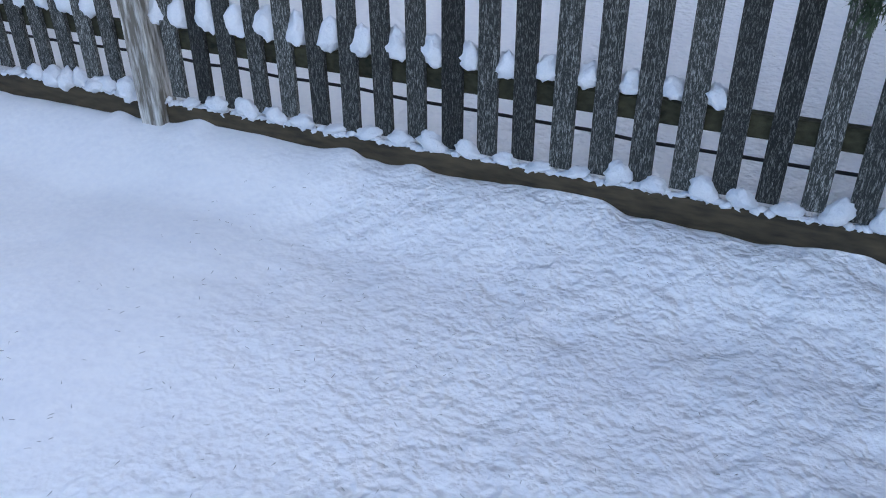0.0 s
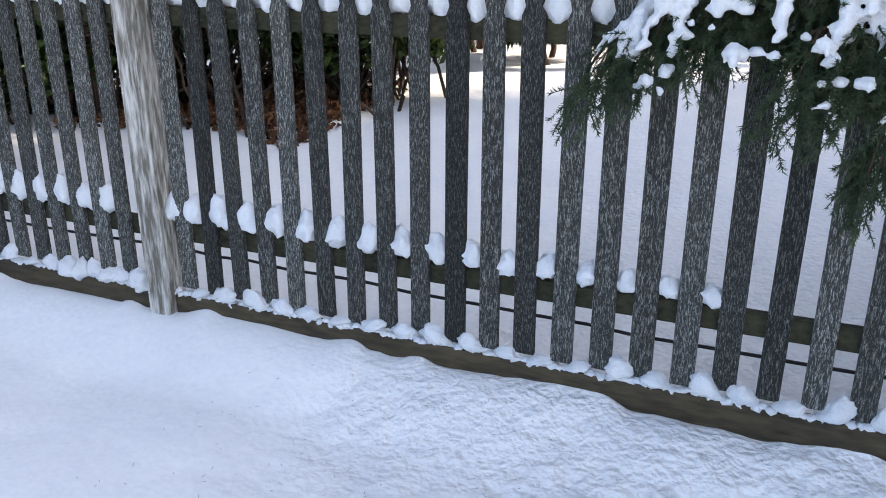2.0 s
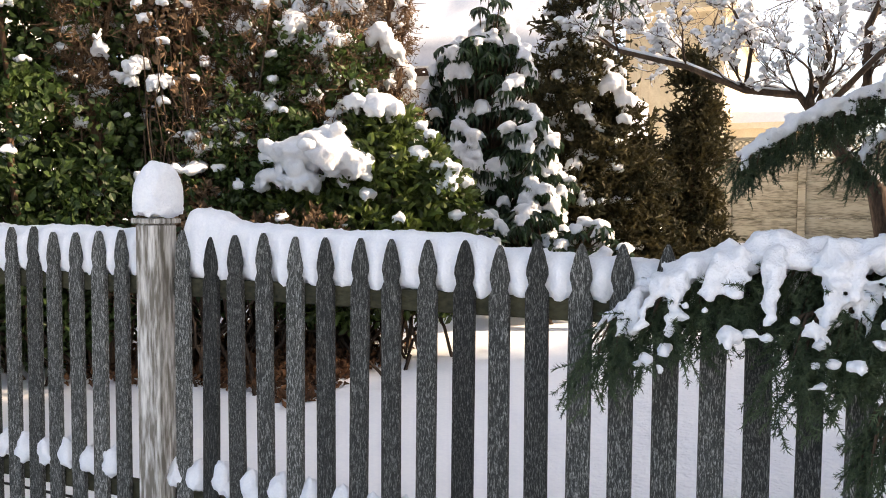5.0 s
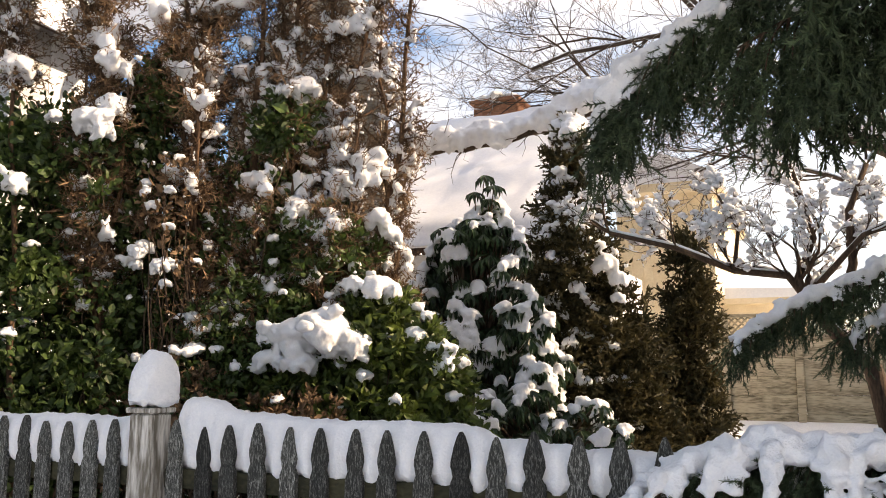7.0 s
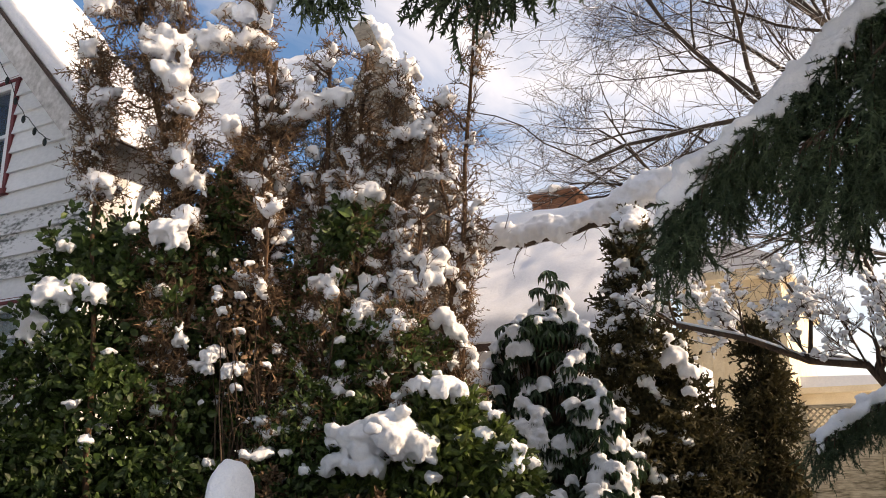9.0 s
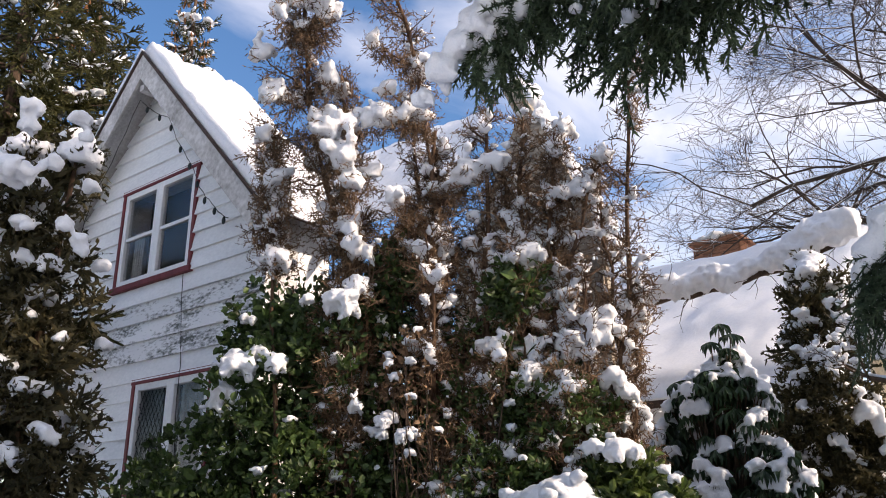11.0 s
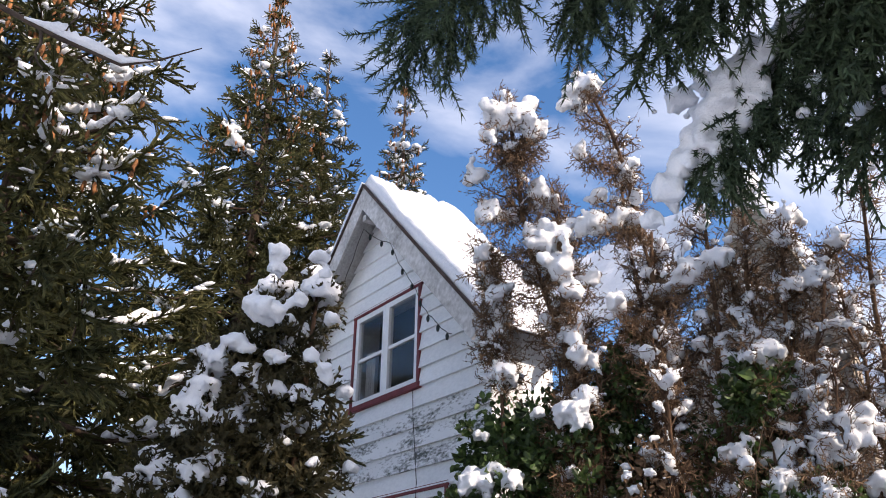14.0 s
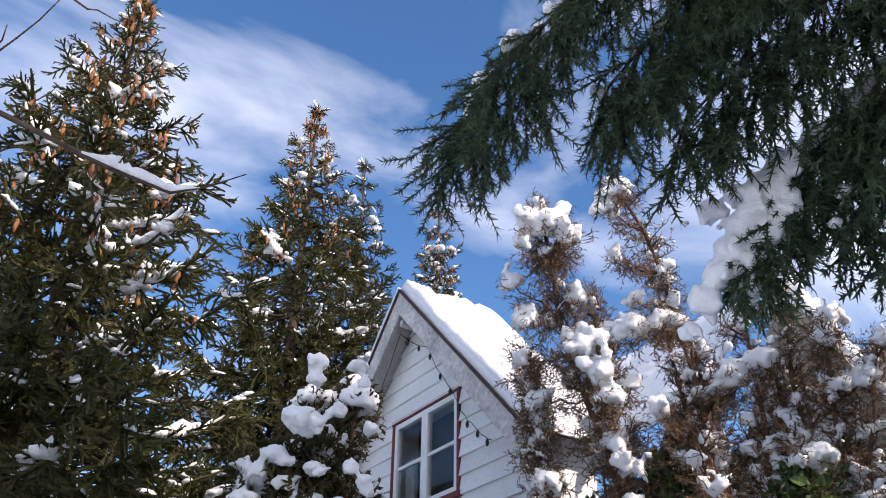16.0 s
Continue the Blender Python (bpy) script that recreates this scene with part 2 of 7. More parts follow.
def part(name, bm, mat, parent=None, label="", smooth=False):
    """Links a bmesh as one object under a thing."""
    me = bpy.data.meshes.new(name)
    bmesh.ops.recalc_face_normals(bm, faces=bm.faces[:])
    bm.to_mesh(me)
    bm.free()
    me.materials.append(mat)
    for p in me.polygons:
        p.use_smooth = smooth
    ob = new(name, me)
    if parent:
        ob.parent = parent
    if label:
        ob["label"] = label
    return ob


def box(bm, x0, x1, y0, y1, z0, z1, bevel=0.0):
    r = bmesh.ops.create_cube(bm, size=1, matrix=Matrix.LocRotScale(((x0 + x1) / 2, (y0 + y1) / 2, (z0 + z1) / 2), None, (x1 - x0, y1 - y0, z1 - z0)))
    if bevel:
        es = list({e for v in r["verts"] for e in v.link_edges})
        bmesh.ops.bevel(bm, geom=es, offset=bevel, segments=1, affect="EDGES")
    return bm


def prism(bm, outline, y0, y1):
    """An outline of (x, z) carried from y0 to y1."""
    a, b = [bm.verts.new((x, y0, z)) for x, z in outline], [bm.verts.new((x, y1, z)) for x, z in outline]
    bm.faces.new(a), bm.faces.new(b[::-1])
    for i in range(len(a)):
        j = (i + 1) % len(a)
        bm.faces.new((a[i], b[i], b[j], a[j]))
    return bm


def thing(name, label, category, group="", at=(0, 0, 0), kind=""):
    e = new(name)
    e.location = at
    bpy.context.view_layer.update()
    return tagged(e, label, category, group, kind)


class Pile:
    """Collects triangles for one mesh."""

    def __init__(self):
        self.V, self.F, self.n = [], [], 0

    def add(self, V, F):
        self.V.append(V)
        self.F.append(F + self.n)
        self.n += len(V)

    def stamp(self, tpl, R, P):
        """Copies of a template (points, triangles) by matrices R (m,3,3) and places P (m,3)."""
        V, F = tpl
        m = len(P)
        if not m:
            return
        W = np.einsum("mij,nj->mni", R, V) + P[:, None, :]
        G = F[None] + (np.arange(m) * len(V))[:, None, None]
        self.add(W.reshape(-1, 3), G.reshape(-1, 3))

    def tube(self, pts, radii, sides=5):
        pts = np.asarray(pts, float)
        radii = np.broadcast_to(np.asarray(radii, float), (len(pts),))
        d = np.gradient(pts, axis=0)
        d /= np.linalg.norm(d, axis=1)[:, None] + 1e-9
        ref = np.where(np.abs(d[:, 2:3]) < 0.9, [[0, 0, 1.0]], [[1.0, 0, 0]])
        u = np.cross(d, ref)
        u /= np.linalg.norm(u, axis=1)[:, None] + 1e-9
        v = np.cross(d, u)
        a = np.arange(sides) * 2 * np.pi / sides
        ring = pts[:, None] + radii[:, None, None] * (np.cos(a)[None, :, None] * u[:, None] + np.sin(a)[None, :, None] * v[:, None])
        k = len(pts)
        i, j = np.meshgrid(np.arange(k - 1), np.arange(sides), indexing="ij")
        a0, a1 = i * sides + j, i * sides + (j + 1) % sides
        F = np.concatenate([np.stack([a0, a1, a1 + sides], -1).reshape(-1, 3), np.stack([a0, a1 + sides, a0 + sides], -1).reshape(-1, 3)])
        caps = [[0, q + 1, q] for q in range(1, sides - 1)] + [[(k - 1) * sides, (k - 1) * sides + q, (k - 1) * sides + q + 1] for q in range(1, sides - 1)]
        self.add(ring.reshape(-1, 3), np.concatenate([F, np.array(caps, int)]))

    def make(self, name, mat, parent=None, label="", smooth=True):
        return tri_mesh(name, np.concatenate(self.V), np.concatenate(self.F), mat, parent, label, smooth)


def unit(a):
    return a / (np.linalg.norm(a, axis=-1, keepdims=True) + 1e-9)


def frames(dirs, rng, scale=1.0, up=None):
    """Matrices whose third column runs along dirs; spun at random, or with the first column as level as can be."""
    d = unit(np.asarray(dirs, float))
    r = rng.normal(size=d.shape) if up is None else np.broadcast_to(np.asarray(up, float), d.shape)
    u = unit(np.cross(r, d))
    v = np.cross(d, u)
    return np.stack([u, v, d], -1) * np.broadcast_to(np.asarray(scale, float), (len(d),))[:, None, None]


def ico(sub):
    bm = bmesh.new()
    bmesh.ops.create_icosphere(bm, subdivisions=sub, radius=1)
    V = np.array([v.co for v in bm.verts])
    F = np.array([[v.index for v in f.verts] for f in bm.faces])
    bm.free()
    return V, F


def lumpy(sub, seed, amount=0.22, freq=1.6):
    V, F = ico(sub)
    k = np.array([1 + amount * noise.fractal(Vector(v) * freq + Vector((seed * 7.3, seed * 3.1, 0)), 0.8, 2.0, 3) for v in V])
    return V * k[:, None], F


LUMPS = [lumpy(2, s, 0.5, 1.5) for s in range(8)]
SMALL_LUMPS = [lumpy(1, s, 0.6, 1.3) for s in range(8)]


def blobs(pile, P, size, rng, flat=0.6, lumps=None, stretch=None):
    """Snow lumps at P, flattened; stretch: a direction along which each is drawn out."""
    lumps = lumps or LUMPS
    P = np.asarray(P, float).reshape(-1, 3)
    size = np.broadcast_to(np.asarray(size, float), (len(P),))
    which = rng.integers(0, len(lumps), len(P))
    for k in range(len(lumps)):
        s = which == k
        m = int(s.sum())
        if not m:
            continue
        a = rng.uniform(0, 6.283, m)
        e = rng.uniform(0.8, 1.3, m)
        R = np.zeros((m, 3, 3))
        R[:, 0, 0], R[:, 0, 1], R[:, 1, 0], R[:, 1, 1], R[:, 2, 2] = np.cos(a) * e, -np.sin(a), np.sin(a) * e, np.cos(a), flat * rng.uniform(0.8, 1.25, m)
        pile.stamp(lumps[k], R * size[s][:, None, None], P[s])


SNOW_COARSE, SNOW_FINE = bpy.data.textures.new("snow_coarse", "CLOUDS"), bpy.data.textures.new("snow_fine", "CLOUDS")
SNOW_COARSE.noise_scale, SNOW_FINE.noise_scale = 0.09, 0.028


def fuse(ob, voxel, smooth=2):
    """Melts overlapping lumps into one soft body."""
    m = ob.modifiers.new("fuse", "REMESH")
    m.mode, m.voxel_size, m.use_smooth_shade = "VOXEL", voxel, True
    s = ob.modifiers.new("soften", "SMOOTH")
    s.factor, s.iterations = 0.5, smooth
    for tex, strength in ((SNOW_COARSE, voxel * 1.3), (SNOW_FINE, voxel * 1.5)):
        d = ob.modifiers.new("lumps", "DISPLACE")
        d.texture, d.texture_coords, d.strength, d.mid_level = tex, "GLOBAL", strength, 0.5
    return ob


# leaf and needle templates; each grows along its own z
def leaf_tpl(width=0.45, fold=0.12, curl=0.18):
    h = width / 2
    V = np.array([[0, 0, 0], [h * 0.85, fold * width, 0.33], [h * 0.7, fold * width, 0.68], [0, -curl, 1.0], [-h * 0.7, fold * width, 0.68], [-h * 0.85, fold * width, 0.33], [0, -curl * 0.2, 0.5]])
    F = np.array([[0, 1, 6], [1, 2, 6], [2, 3, 6], [3, 4, 6], [4, 5, 6], [5, 0, 6]])
    return V, F


def needle_twig(length, count, needle, width, rng, angle=0.9):
    """A twig along z with needles all round it."""
    z = np.sort(rng.uniform(0, length, count))
    a = rng.uniform(0, 6.283, count)
    t = angle * rng.uniform(0.6, 1.15, count) * np.where(z > length * 0.93, 0.5, 1)
    d = np.stack([np.sin(t) * np.cos(a), np.sin(t) * np.sin(a), np.cos(t)], -1)
    s = unit(np.cross(d, rng.normal(size=(count, 3))))
    base = np.stack([0 * z, 0 * z, z], -1)
    ln = needle * rng.uniform(0.75, 1.15, count)[:, None]
    V = np.stack([base - s * width / 2, base + s * width / 2, base + d * ln], 1).reshape(-1, 3)
    return V, np.arange(count * 3).reshape(-1, 3)


def spindle(a, b, r, rng, flat=False):
    """A thin twig body from a to b: two crossed blades, or one when flat."""
    a, b = np.asarray(a, float), np.asarray(b, float)
    R = frames((b - a)[None], rng)[0]
    m = a + (b - a) * 0.45
    if flat:
        return np.array([a, m + np.array([r, 0, 0]) if abs(R[0, 2]) < 0.5 else m + R[:, 0] * r, b, m - np.array([r, 0, 0]) if abs(R[0, 2]) < 0.5 else m - R[:, 0] * r]), np.array([[0, 1, 2], [0, 2, 3]])
    return np.array([a, m + R[:, 0] * r, b, m - R[:, 0] * r, m + R[:, 1] * r, m - R[:, 1] * r]), np.array([[0, 1, 2], [0, 2, 3], [0, 4, 2], [0, 2, 5]])


def spray_tpl(length, sides, side_len, per_m, needle, width, rng, hang=0.35, core=0.0, flat=False):
    """A branchlet: a main twig and side twigs in herringbone, all with needles round a thin body."""
    p = Pile()
    p.add(*needle_twig(length, max(4, int(per_m * length)), needle, width, rng))
    if core:
        p.add(*spindle((0, 0, 0), (0, 0, length * 1.02), core, rng, flat))
    for k in range(sides):
        z = length * (0.08 + 0.8 * k / max(1, sides - 1))
        sg = 1 if k % 2 else -1
        L = side_len * (1.05 - 0.65 * z / length) * rng.uniform(0.75, 1.2)
        V, F = needle_twig(L, max(3, int(per_m * L)), needle, width, rng)
        d = np.array([[sg * 0.75, rng.uniform(-0.1, 0.1) - hang * 0.4, 0.65]])
        R = frames(d, rng)[0]
        p.add(V @ R.T + np.array([0, 0, z]), F)
        if core:
            p.add(*spindle((0, 0, z), np.array([0, 0, z]) + R @ np.array([0, 0, L * 1.04]), core * 0.85, rng, flat))
    return np.concatenate(p.V), np.concatenate(p.F)


def brush(length, r, fringe, needle, width, rng, segs=3):
    """A twig along z as a bottle brush: two crossed blades with saw edges and a fringe of single needles."""
    p = Pile()
    a = rng.uniform(0, 3.1)
    for t in (a, a + 1.57):
        u = np.array([math.cos(t), math.sin(t), 0])
        z = np.linspace(0, length, segs + 1)
        w = r * np.concatenate([[0.8], rng.uniform(0.95, 1.15, segs - 1), [0.3 if segs > 1 else 0.5]])
        L, R = np.stack([0 * z, 0 * z, z], -1) - u * w[:, None], np.stack([0 * z, 0 * z, z], -1) + u * w[:, None]
        i = np.arange(segs)
        k = segs + 1
        p.add(np.concatenate([L, R]), np.concatenate([np.stack([i, i + 1, i + 1 + k], -1), np.stack([i, i + 1 + k, i + k], -1)]))
    V, F = needle_twig(length, fringe, needle, width, rng, 1.08)
    p.add(V, F)
    return np.concatenate(p.V), np.concatenate(p.F)


def brush_spray(length, sides, side_len, r, per_m, needle, width, rng, open_=0.6, segs=3):
    """A branchlet of bottle-brush twigs in herringbone."""
    p = Pile()
    p.add(*brush(length, r, max(3, int(per_m * length)), needle, width, rng, segs))
    for k in range(sides):
        z = length * (0.10 + 0.72 * k / max(1, sides - 1))
        L = side_len * (1.1 - 0.55 * z / length) * rng.uniform(0.75, 1.2)
        V, F = brush(L, r * 0.92, max(3, int(per_m * L)), needle, width, rng, segs)
        R = frames(np.array([[(1 if k % 2 else -1) * open_, rng.uniform(-0.25, 0.25), 0.8]]), rng)[0]
        p.add(V @ R.T + np.array([0, 0, z]), F)
    return np.concatenate(p.V), np.concatenate(p.F)


def shell(ells, n, rng, inner=0.72, lumps=26, gap=0.25):
    """Points on and near the skin of a heap of ellipsoids, uneven and with gaps. Returns points and outward directions."""
    E = np.array(ells, float)
    w = (E[:, 3] * E[:, 4] + E[:, 4] * E[:, 5] + E[:, 3] * E[:, 5])
    k = rng.choice(len(E), n, p=w / w.sum())
    d = unit(rng.normal(size=(n, 3)))
    bump_d = unit(rng.normal(size=(len(E), lumps, 3)))
    c = np.einsum("nj,nmj->nm", d, bump_d[k]).max(1)
    r = rng.uniform(inner, 1, n) * (0.74 + 0.32 * (c - 0.6) / 0.4)
    P = E[k, :3] + d * r[:, None] * E[k, 3:]
    keep = rng.uniform(size=n) > gap * (c < 0.86)
    for j in range(len(E)):
        q = (((P - E[j, :3]) / E[j, 3:]) ** 2).sum(1)
        keep &= (k == j) | (q > 0.45)
    N = unit(d / E[k, 3:])
    return P[keep], N[keep]


def foliage(name, ells, n, size, tpl, mat, rng, parent, droop=0.3, inner=0.72, out=0.7, wild=0.6, gap=0.25):
    P, N = shell(ells, n, rng, inner, gap=gap)
    D = N * out + rng.normal(size=P.shape) * wild + np.array([0, 0, -droop])
    pile = Pile()
    pile.stamp(tpl, frames(D, rng, size * rng.uniform(0.65, 1.25, len(P))), P)
    ob = pile.make(name, mat, parent, smooth=False)
    return ob, P, N


def pad(pile, c, r, n, rng, dome=0.35, size=0.45, flat=0.7):
    """A cushion of snow made of overlapping lumps."""
    a, q = rng.uniform(0, 6.283, n), np.sqrt(rng.uniform(0, 1, n))
    P = np.stack([np.cos(a) * q * r, np.sin(a) * q * r, dome * r * (1 - q * q)], -1) + np.array(c)
    blobs(pile, P, r * size * rng.uniform(0.7, 1.2, n), rng, flat)


def drapes(pile, C, R, rng, tongues=5, hang=0.7, flat=0.62):
    """Cushions of snow, domed on top, whose edges hang down in tongues."""
    C = np.asarray(C, float).reshape(-1, 3)
    m = len(C)
    if not m:
        return
    R = np.broadcast_to(np.asarray(R, float), (m,))
    up = np.array([0, 0, 1.0])
    blobs(pile, C, R * 0.78, rng, flat)
    for k in range(tongues):
        a = k * 6.283 / tongues + rng.uniform(-0.6, 0.6, m)
        o = np.stack([np.cos(a), np.sin(a), 0 * a], -1)
        P = C + o * (R * rng.uniform(0.4, 0.75, m))[:, None] - up * (R * rng.uniform(0.08, 0.32, m))[:, None]
        blobs(pile, P, R * rng.uniform(0.32, 0.55, m), rng, 0.8)
        s = rng.uniform(size=m) < hang
        Q = P + o * (R * 0.15)[:, None] - up * (R * rng.uniform(0.25, 0.6, m))[:, None]
        blobs(pile, Q[s], R[s] * rng.uniform(0.18, 0.32, m)[s], rng, 1.25)
        B = C + rng.normal(size=(m, 3)) * (R * 0.55)[:, None] * np.array([1, 1, 0.45])
        blobs(pile, B, R * rng.uniform(0.14, 0.34, m), rng, 0.85)


def snow_body(pile, name, label, voxel=None, category="snow", group="snow on the plants", smooth=2):
    ob = pile.make(name, M_SNOW)
    tagged(ob, label, category, group, "stuff")
    if voxel:
        fuse(ob, voxel, smooth)
    return ob


def curve(a, b, sag, k, rng, wob=0.0):
    """k points from a to b with a sag in the middle and a little wander."""
    t = np.linspace(0, 1, k)[:, None]
    p = np.asarray(a, float) * (1 - t) + np.asarray(b, float) * t
    p[:, 2] -= sag * 4 * (t * (1 - t))[:, 0]
    w = rng.normal(size=(k, 3)) * wob
    w[0] = w[-1] = 0
    return p + w


# ---- ground ----
def vnoise(x, y, cell, seed):
    """Smooth noise in -1..1 on a square lattice."""
    tab = np.random.default_rng(seed).uniform(-1, 1, (256, 256))
    u, v = np.asarray(x) / cell + 500.3, np.asarray(y) / cell + 500.7
    i, j = np.floor(u).astype(int), np.floor(v).astype(int)
    a, b = u - i, v - j
    a, b = a * a * (3 - 2 * a), b * b * (3 - 2 * b)
    g = lambda p, q: tab[p % 256, q % 256]
    return (g(i, j) * (1 - a) + g(i + 1, j) * a) * (1 - b) + (g(i, j + 1) * (1 - a) + g(i + 1, j + 1) * a) * b


def lumps(x, y, cell, seed):
    """Rounded lumps with no grain of their own: three turned lattices."""
    z = 0
    for k, a in enumerate((0.3, 1.35, 2.4)):
        c, s = math.cos(a), math.sin(a)
        z = z + vnoise(c * x - s * y, s * x + c * y, cell * (1 + 0.13 * k), seed + 17 * k)
    return z / 1.9


def step(x, a, b):
    t = np.clip((x - a) / (b - a), 0, 1)
    return t * t * (3 - 2 * t)


def ground_z(x, y):
    x, y = np.asarray(x, float), np.asarray(y, float)
    front = -0.085 + 0.022 * step(x, -0.1, 0.25) * step(-x, -1.75, -1.2) - 0.12 * step(-y, 0.02, 0.5) + 0.012 * vnoise(x, y, 0.6, 1)
    front = front + 0.05 * step(x, 1.9, 2.6) * step(-y, 0.5, 0.1) * 0
    scallop = 0.055 * np.maximum(0, vnoise(x, 0 * x, 0.13, 2)) - 0.03 + 0.035 * vnoise(x, 0 * x, 0.45, 3)
    front = front + scallop * np.exp(-np.maximum(0, -y) / 0.10)
    grain = step(x + 0.8 * vnoise(x, y, 0.5, 9), 0.75, 1.7)
    front = front + (0.004 * lumps(x, y, 0.085, 4) + 0.005 * lumps(x, y, 0.050, 5) + 0.003 * lumps(x, y, 0.036, 8)) * (0.12 + 0.88 * grain) + 0.009 * lumps(x, y, 0.24, 6) + 0.007 * lumps(x, y, 0.11, 19) * (0.1 + 0.9 * grain)
    dents = np.minimum(0, lumps(x, y, 0.15, 7) + 0.45)
    front = front + 0.030 * dents * (0.3 + 0.7 * grain)
    back = -0.10 + 0.082 * np.clip(y, 0, 11) + 0.02 * vnoise(x, y, 1.1, 11) + 0.006 * vnoise(x, y, 0.25, 12)
    back = back + 0.03 * np.minimum(0, vnoise(x, y, 0.2, 13) + 0.5) * step(x, 0.3, 1.5)
    w = step(y, 0.0, 0.06)
    far = step(np.hypot(x, y), 14, 40)
    return (front * (1 - w) + back * w) * (1 - far) + far * (0.8 * step(y, -5, 10) - 0.2)


def spaced(fine0, fine1, d, reach, grow=1.13):
    a = list(np.arange(fine0, fine1, d))
    s, lo, hi = d, [], []
    p = fine0
    while p > -reach:
        s *= grow
        p -= s
        lo.append(p)
    s, p = d, a[-1]
    while p < reach:
        s *= grow
        p += s
        hi.append(p)
    return np.array(lo[::-1] + a + hi)


gx, gy = spaced(-1.2, 2.8, 0.0155, 900, 1.16), spaced(-1.75, 0.1, 0.0145, 900, 1.15)
X, Y = np.meshgrid(gx, gy)
Z = ground_z(X, Y)
nx, ny = len(gx), len(gy)
ii, jj = np.meshgrid(np.arange(ny - 1), np.arange(nx - 1), indexing="ij")
q = ii * nx + jj
ground = tri_mesh("ground", np.stack([X, Y, Z], -1), np.concatenate([np.stack([q, q + 1, q + nx + 1], -1).reshape(-1, 3), np.stack([q, q + nx + 1, q + nx], -1).reshape(-1, 3)]), M_GROUND)
tagged(ground, "snow-covered ground, trodden and grainy along the fence", "ground", kind="structure")


def gz(x, y):
    return float(ground_z(x, y))


# ---- fence ----
fence = thing("picket_fence", "weathered grey wooden picket fence with flaking white paint", "fence")
PITCH, HW = 0.125, 0.0345


def picket_mesh(seed):
    r = random.Random(seed)
    w, h = HW * r.uniform(0.94, 1.05), 1.25 + r.uniform(-0.008, 0.008)
    side = [(w, 0.0), (w, h - 0.165), (w * 0.60, h - 0.140), (w * 0.93, h - 0.108), (w * 0.90, h - 0.088), (w * 0.62, h - 0.050), (w * 0.28, h - 0.014), (w * 0.07, h)]
    bm = bmesh.new()
    prism(bm, side + [(-x, z) for x, z in side[::-1]], -0.022, 0.0)
    bmesh.ops.bevel(bm, geom=[e for e in bm.edges if abs(e.verts[0].co.y - e.verts[1].co.y) < 1e-6], offset=0.0025, segments=1, affect="EDGES")
    bmesh.ops.recalc_face_normals(bm, faces=bm.faces[:])
    me = bpy.data.meshes.new("picket")
    bm.to_mesh(me)
    bm.free()
    me.materials.append(M_PICKET)
    return me


PICKETS = [picket_mesh(s) for s in range(6)]
picket_x = [k * PITCH + 0.0026 * max(0, k - 6) for k in range(0, 46)] + [-0.30 - 0.122 * k for k in range(0, 34)]
rp = random.Random(3)
for i, x in enumerate(picket_x):
    p = new("picket", PICKETS[rp.randrange(6)])
    p.parent = fence
    p.matrix_basis = pose(x + rp.uniform(-0.003, 0.003), rp.uniform(-0.002, 0.002), rp.uniform(-0.006, 0.010), rp.uniform(-0.3, 0.3), rp.uniform(-0.45, 0.45), 0)


def plank(name, x0, x1, y0, y1, z0, z1, mat, parent, label="", bevel=0.004):
    return part(name, box(bmesh.new(), x0, x1, y0, y1, z0, z1, bevel), mat, parent, label)


POST_X = -0.125
for x0, x1 in ((POST_X + 0.064, 5.8), (-4.4, POST_X - 0.048)):
    plank("top_rail", x0, x1, 0.003, 0.043, 1.015, 1.085, M_RAIL, fence, "dark mossy rail")
    plank("bottom_rail", x0, x1, 0.003, 0.043, 0.195, 0.268, M_RAIL, fence, "dark mossy rail")
    plank("kickboard", x0, x1, -0.040, 0.0, -0.35, -0.018, M_BOARD, fence, "damp brown kickboard")
post = part("post", box(bmesh.new(), POST_X - 0.045, POST_X + 0.061, -0.075, 0.035, -0.4, 1.285, 0.006), M_POST, fence, "square post with peeling white paint")
cap = bmesh.new()
box(cap, POST_X - 0.056, POST_X + 0.072, -0.086, 0.046, 1.288, 1.308, 0.004)
part("post_cap", cap, M_POST, post)
for zz, xx in ((1.05, None), (0.235, None)):
    for i, x in enumerate(picket_x[:22]):
        nb = bmesh.new()
        bmesh.ops.create_cone(nb, cap_ends=True, segments=6, radius1=0.0035, radius2=0.003, depth=0.004, matrix=Matrix.Translation((x + 0.004, -0.0235, zz)) @ Matrix.Rotation(math.pi / 2, 4, "X"))
        part("nail", nb, M_CABLE, fence)

cable = Pile()
rc = np.random.default_rng(5)
cable.tube(curve((-4.3, 0.10, 0.16), (POST_X, 0.10, 0.12), 0.03, 14, rc, 0.004), 0.006, 6)
cable.tube(curve((POST_X, 0.10, 0.12), (5.8, 0.12, 0.16), 0.05, 36, rc, 0.004), 0.006, 6)
tagged(cable.make("cable", M_CABLE), "black cable strung behind the fence", "cable")

# snow along the top rail: a long loaf that bulges between the pickets
rs = np.random.default_rng(11)


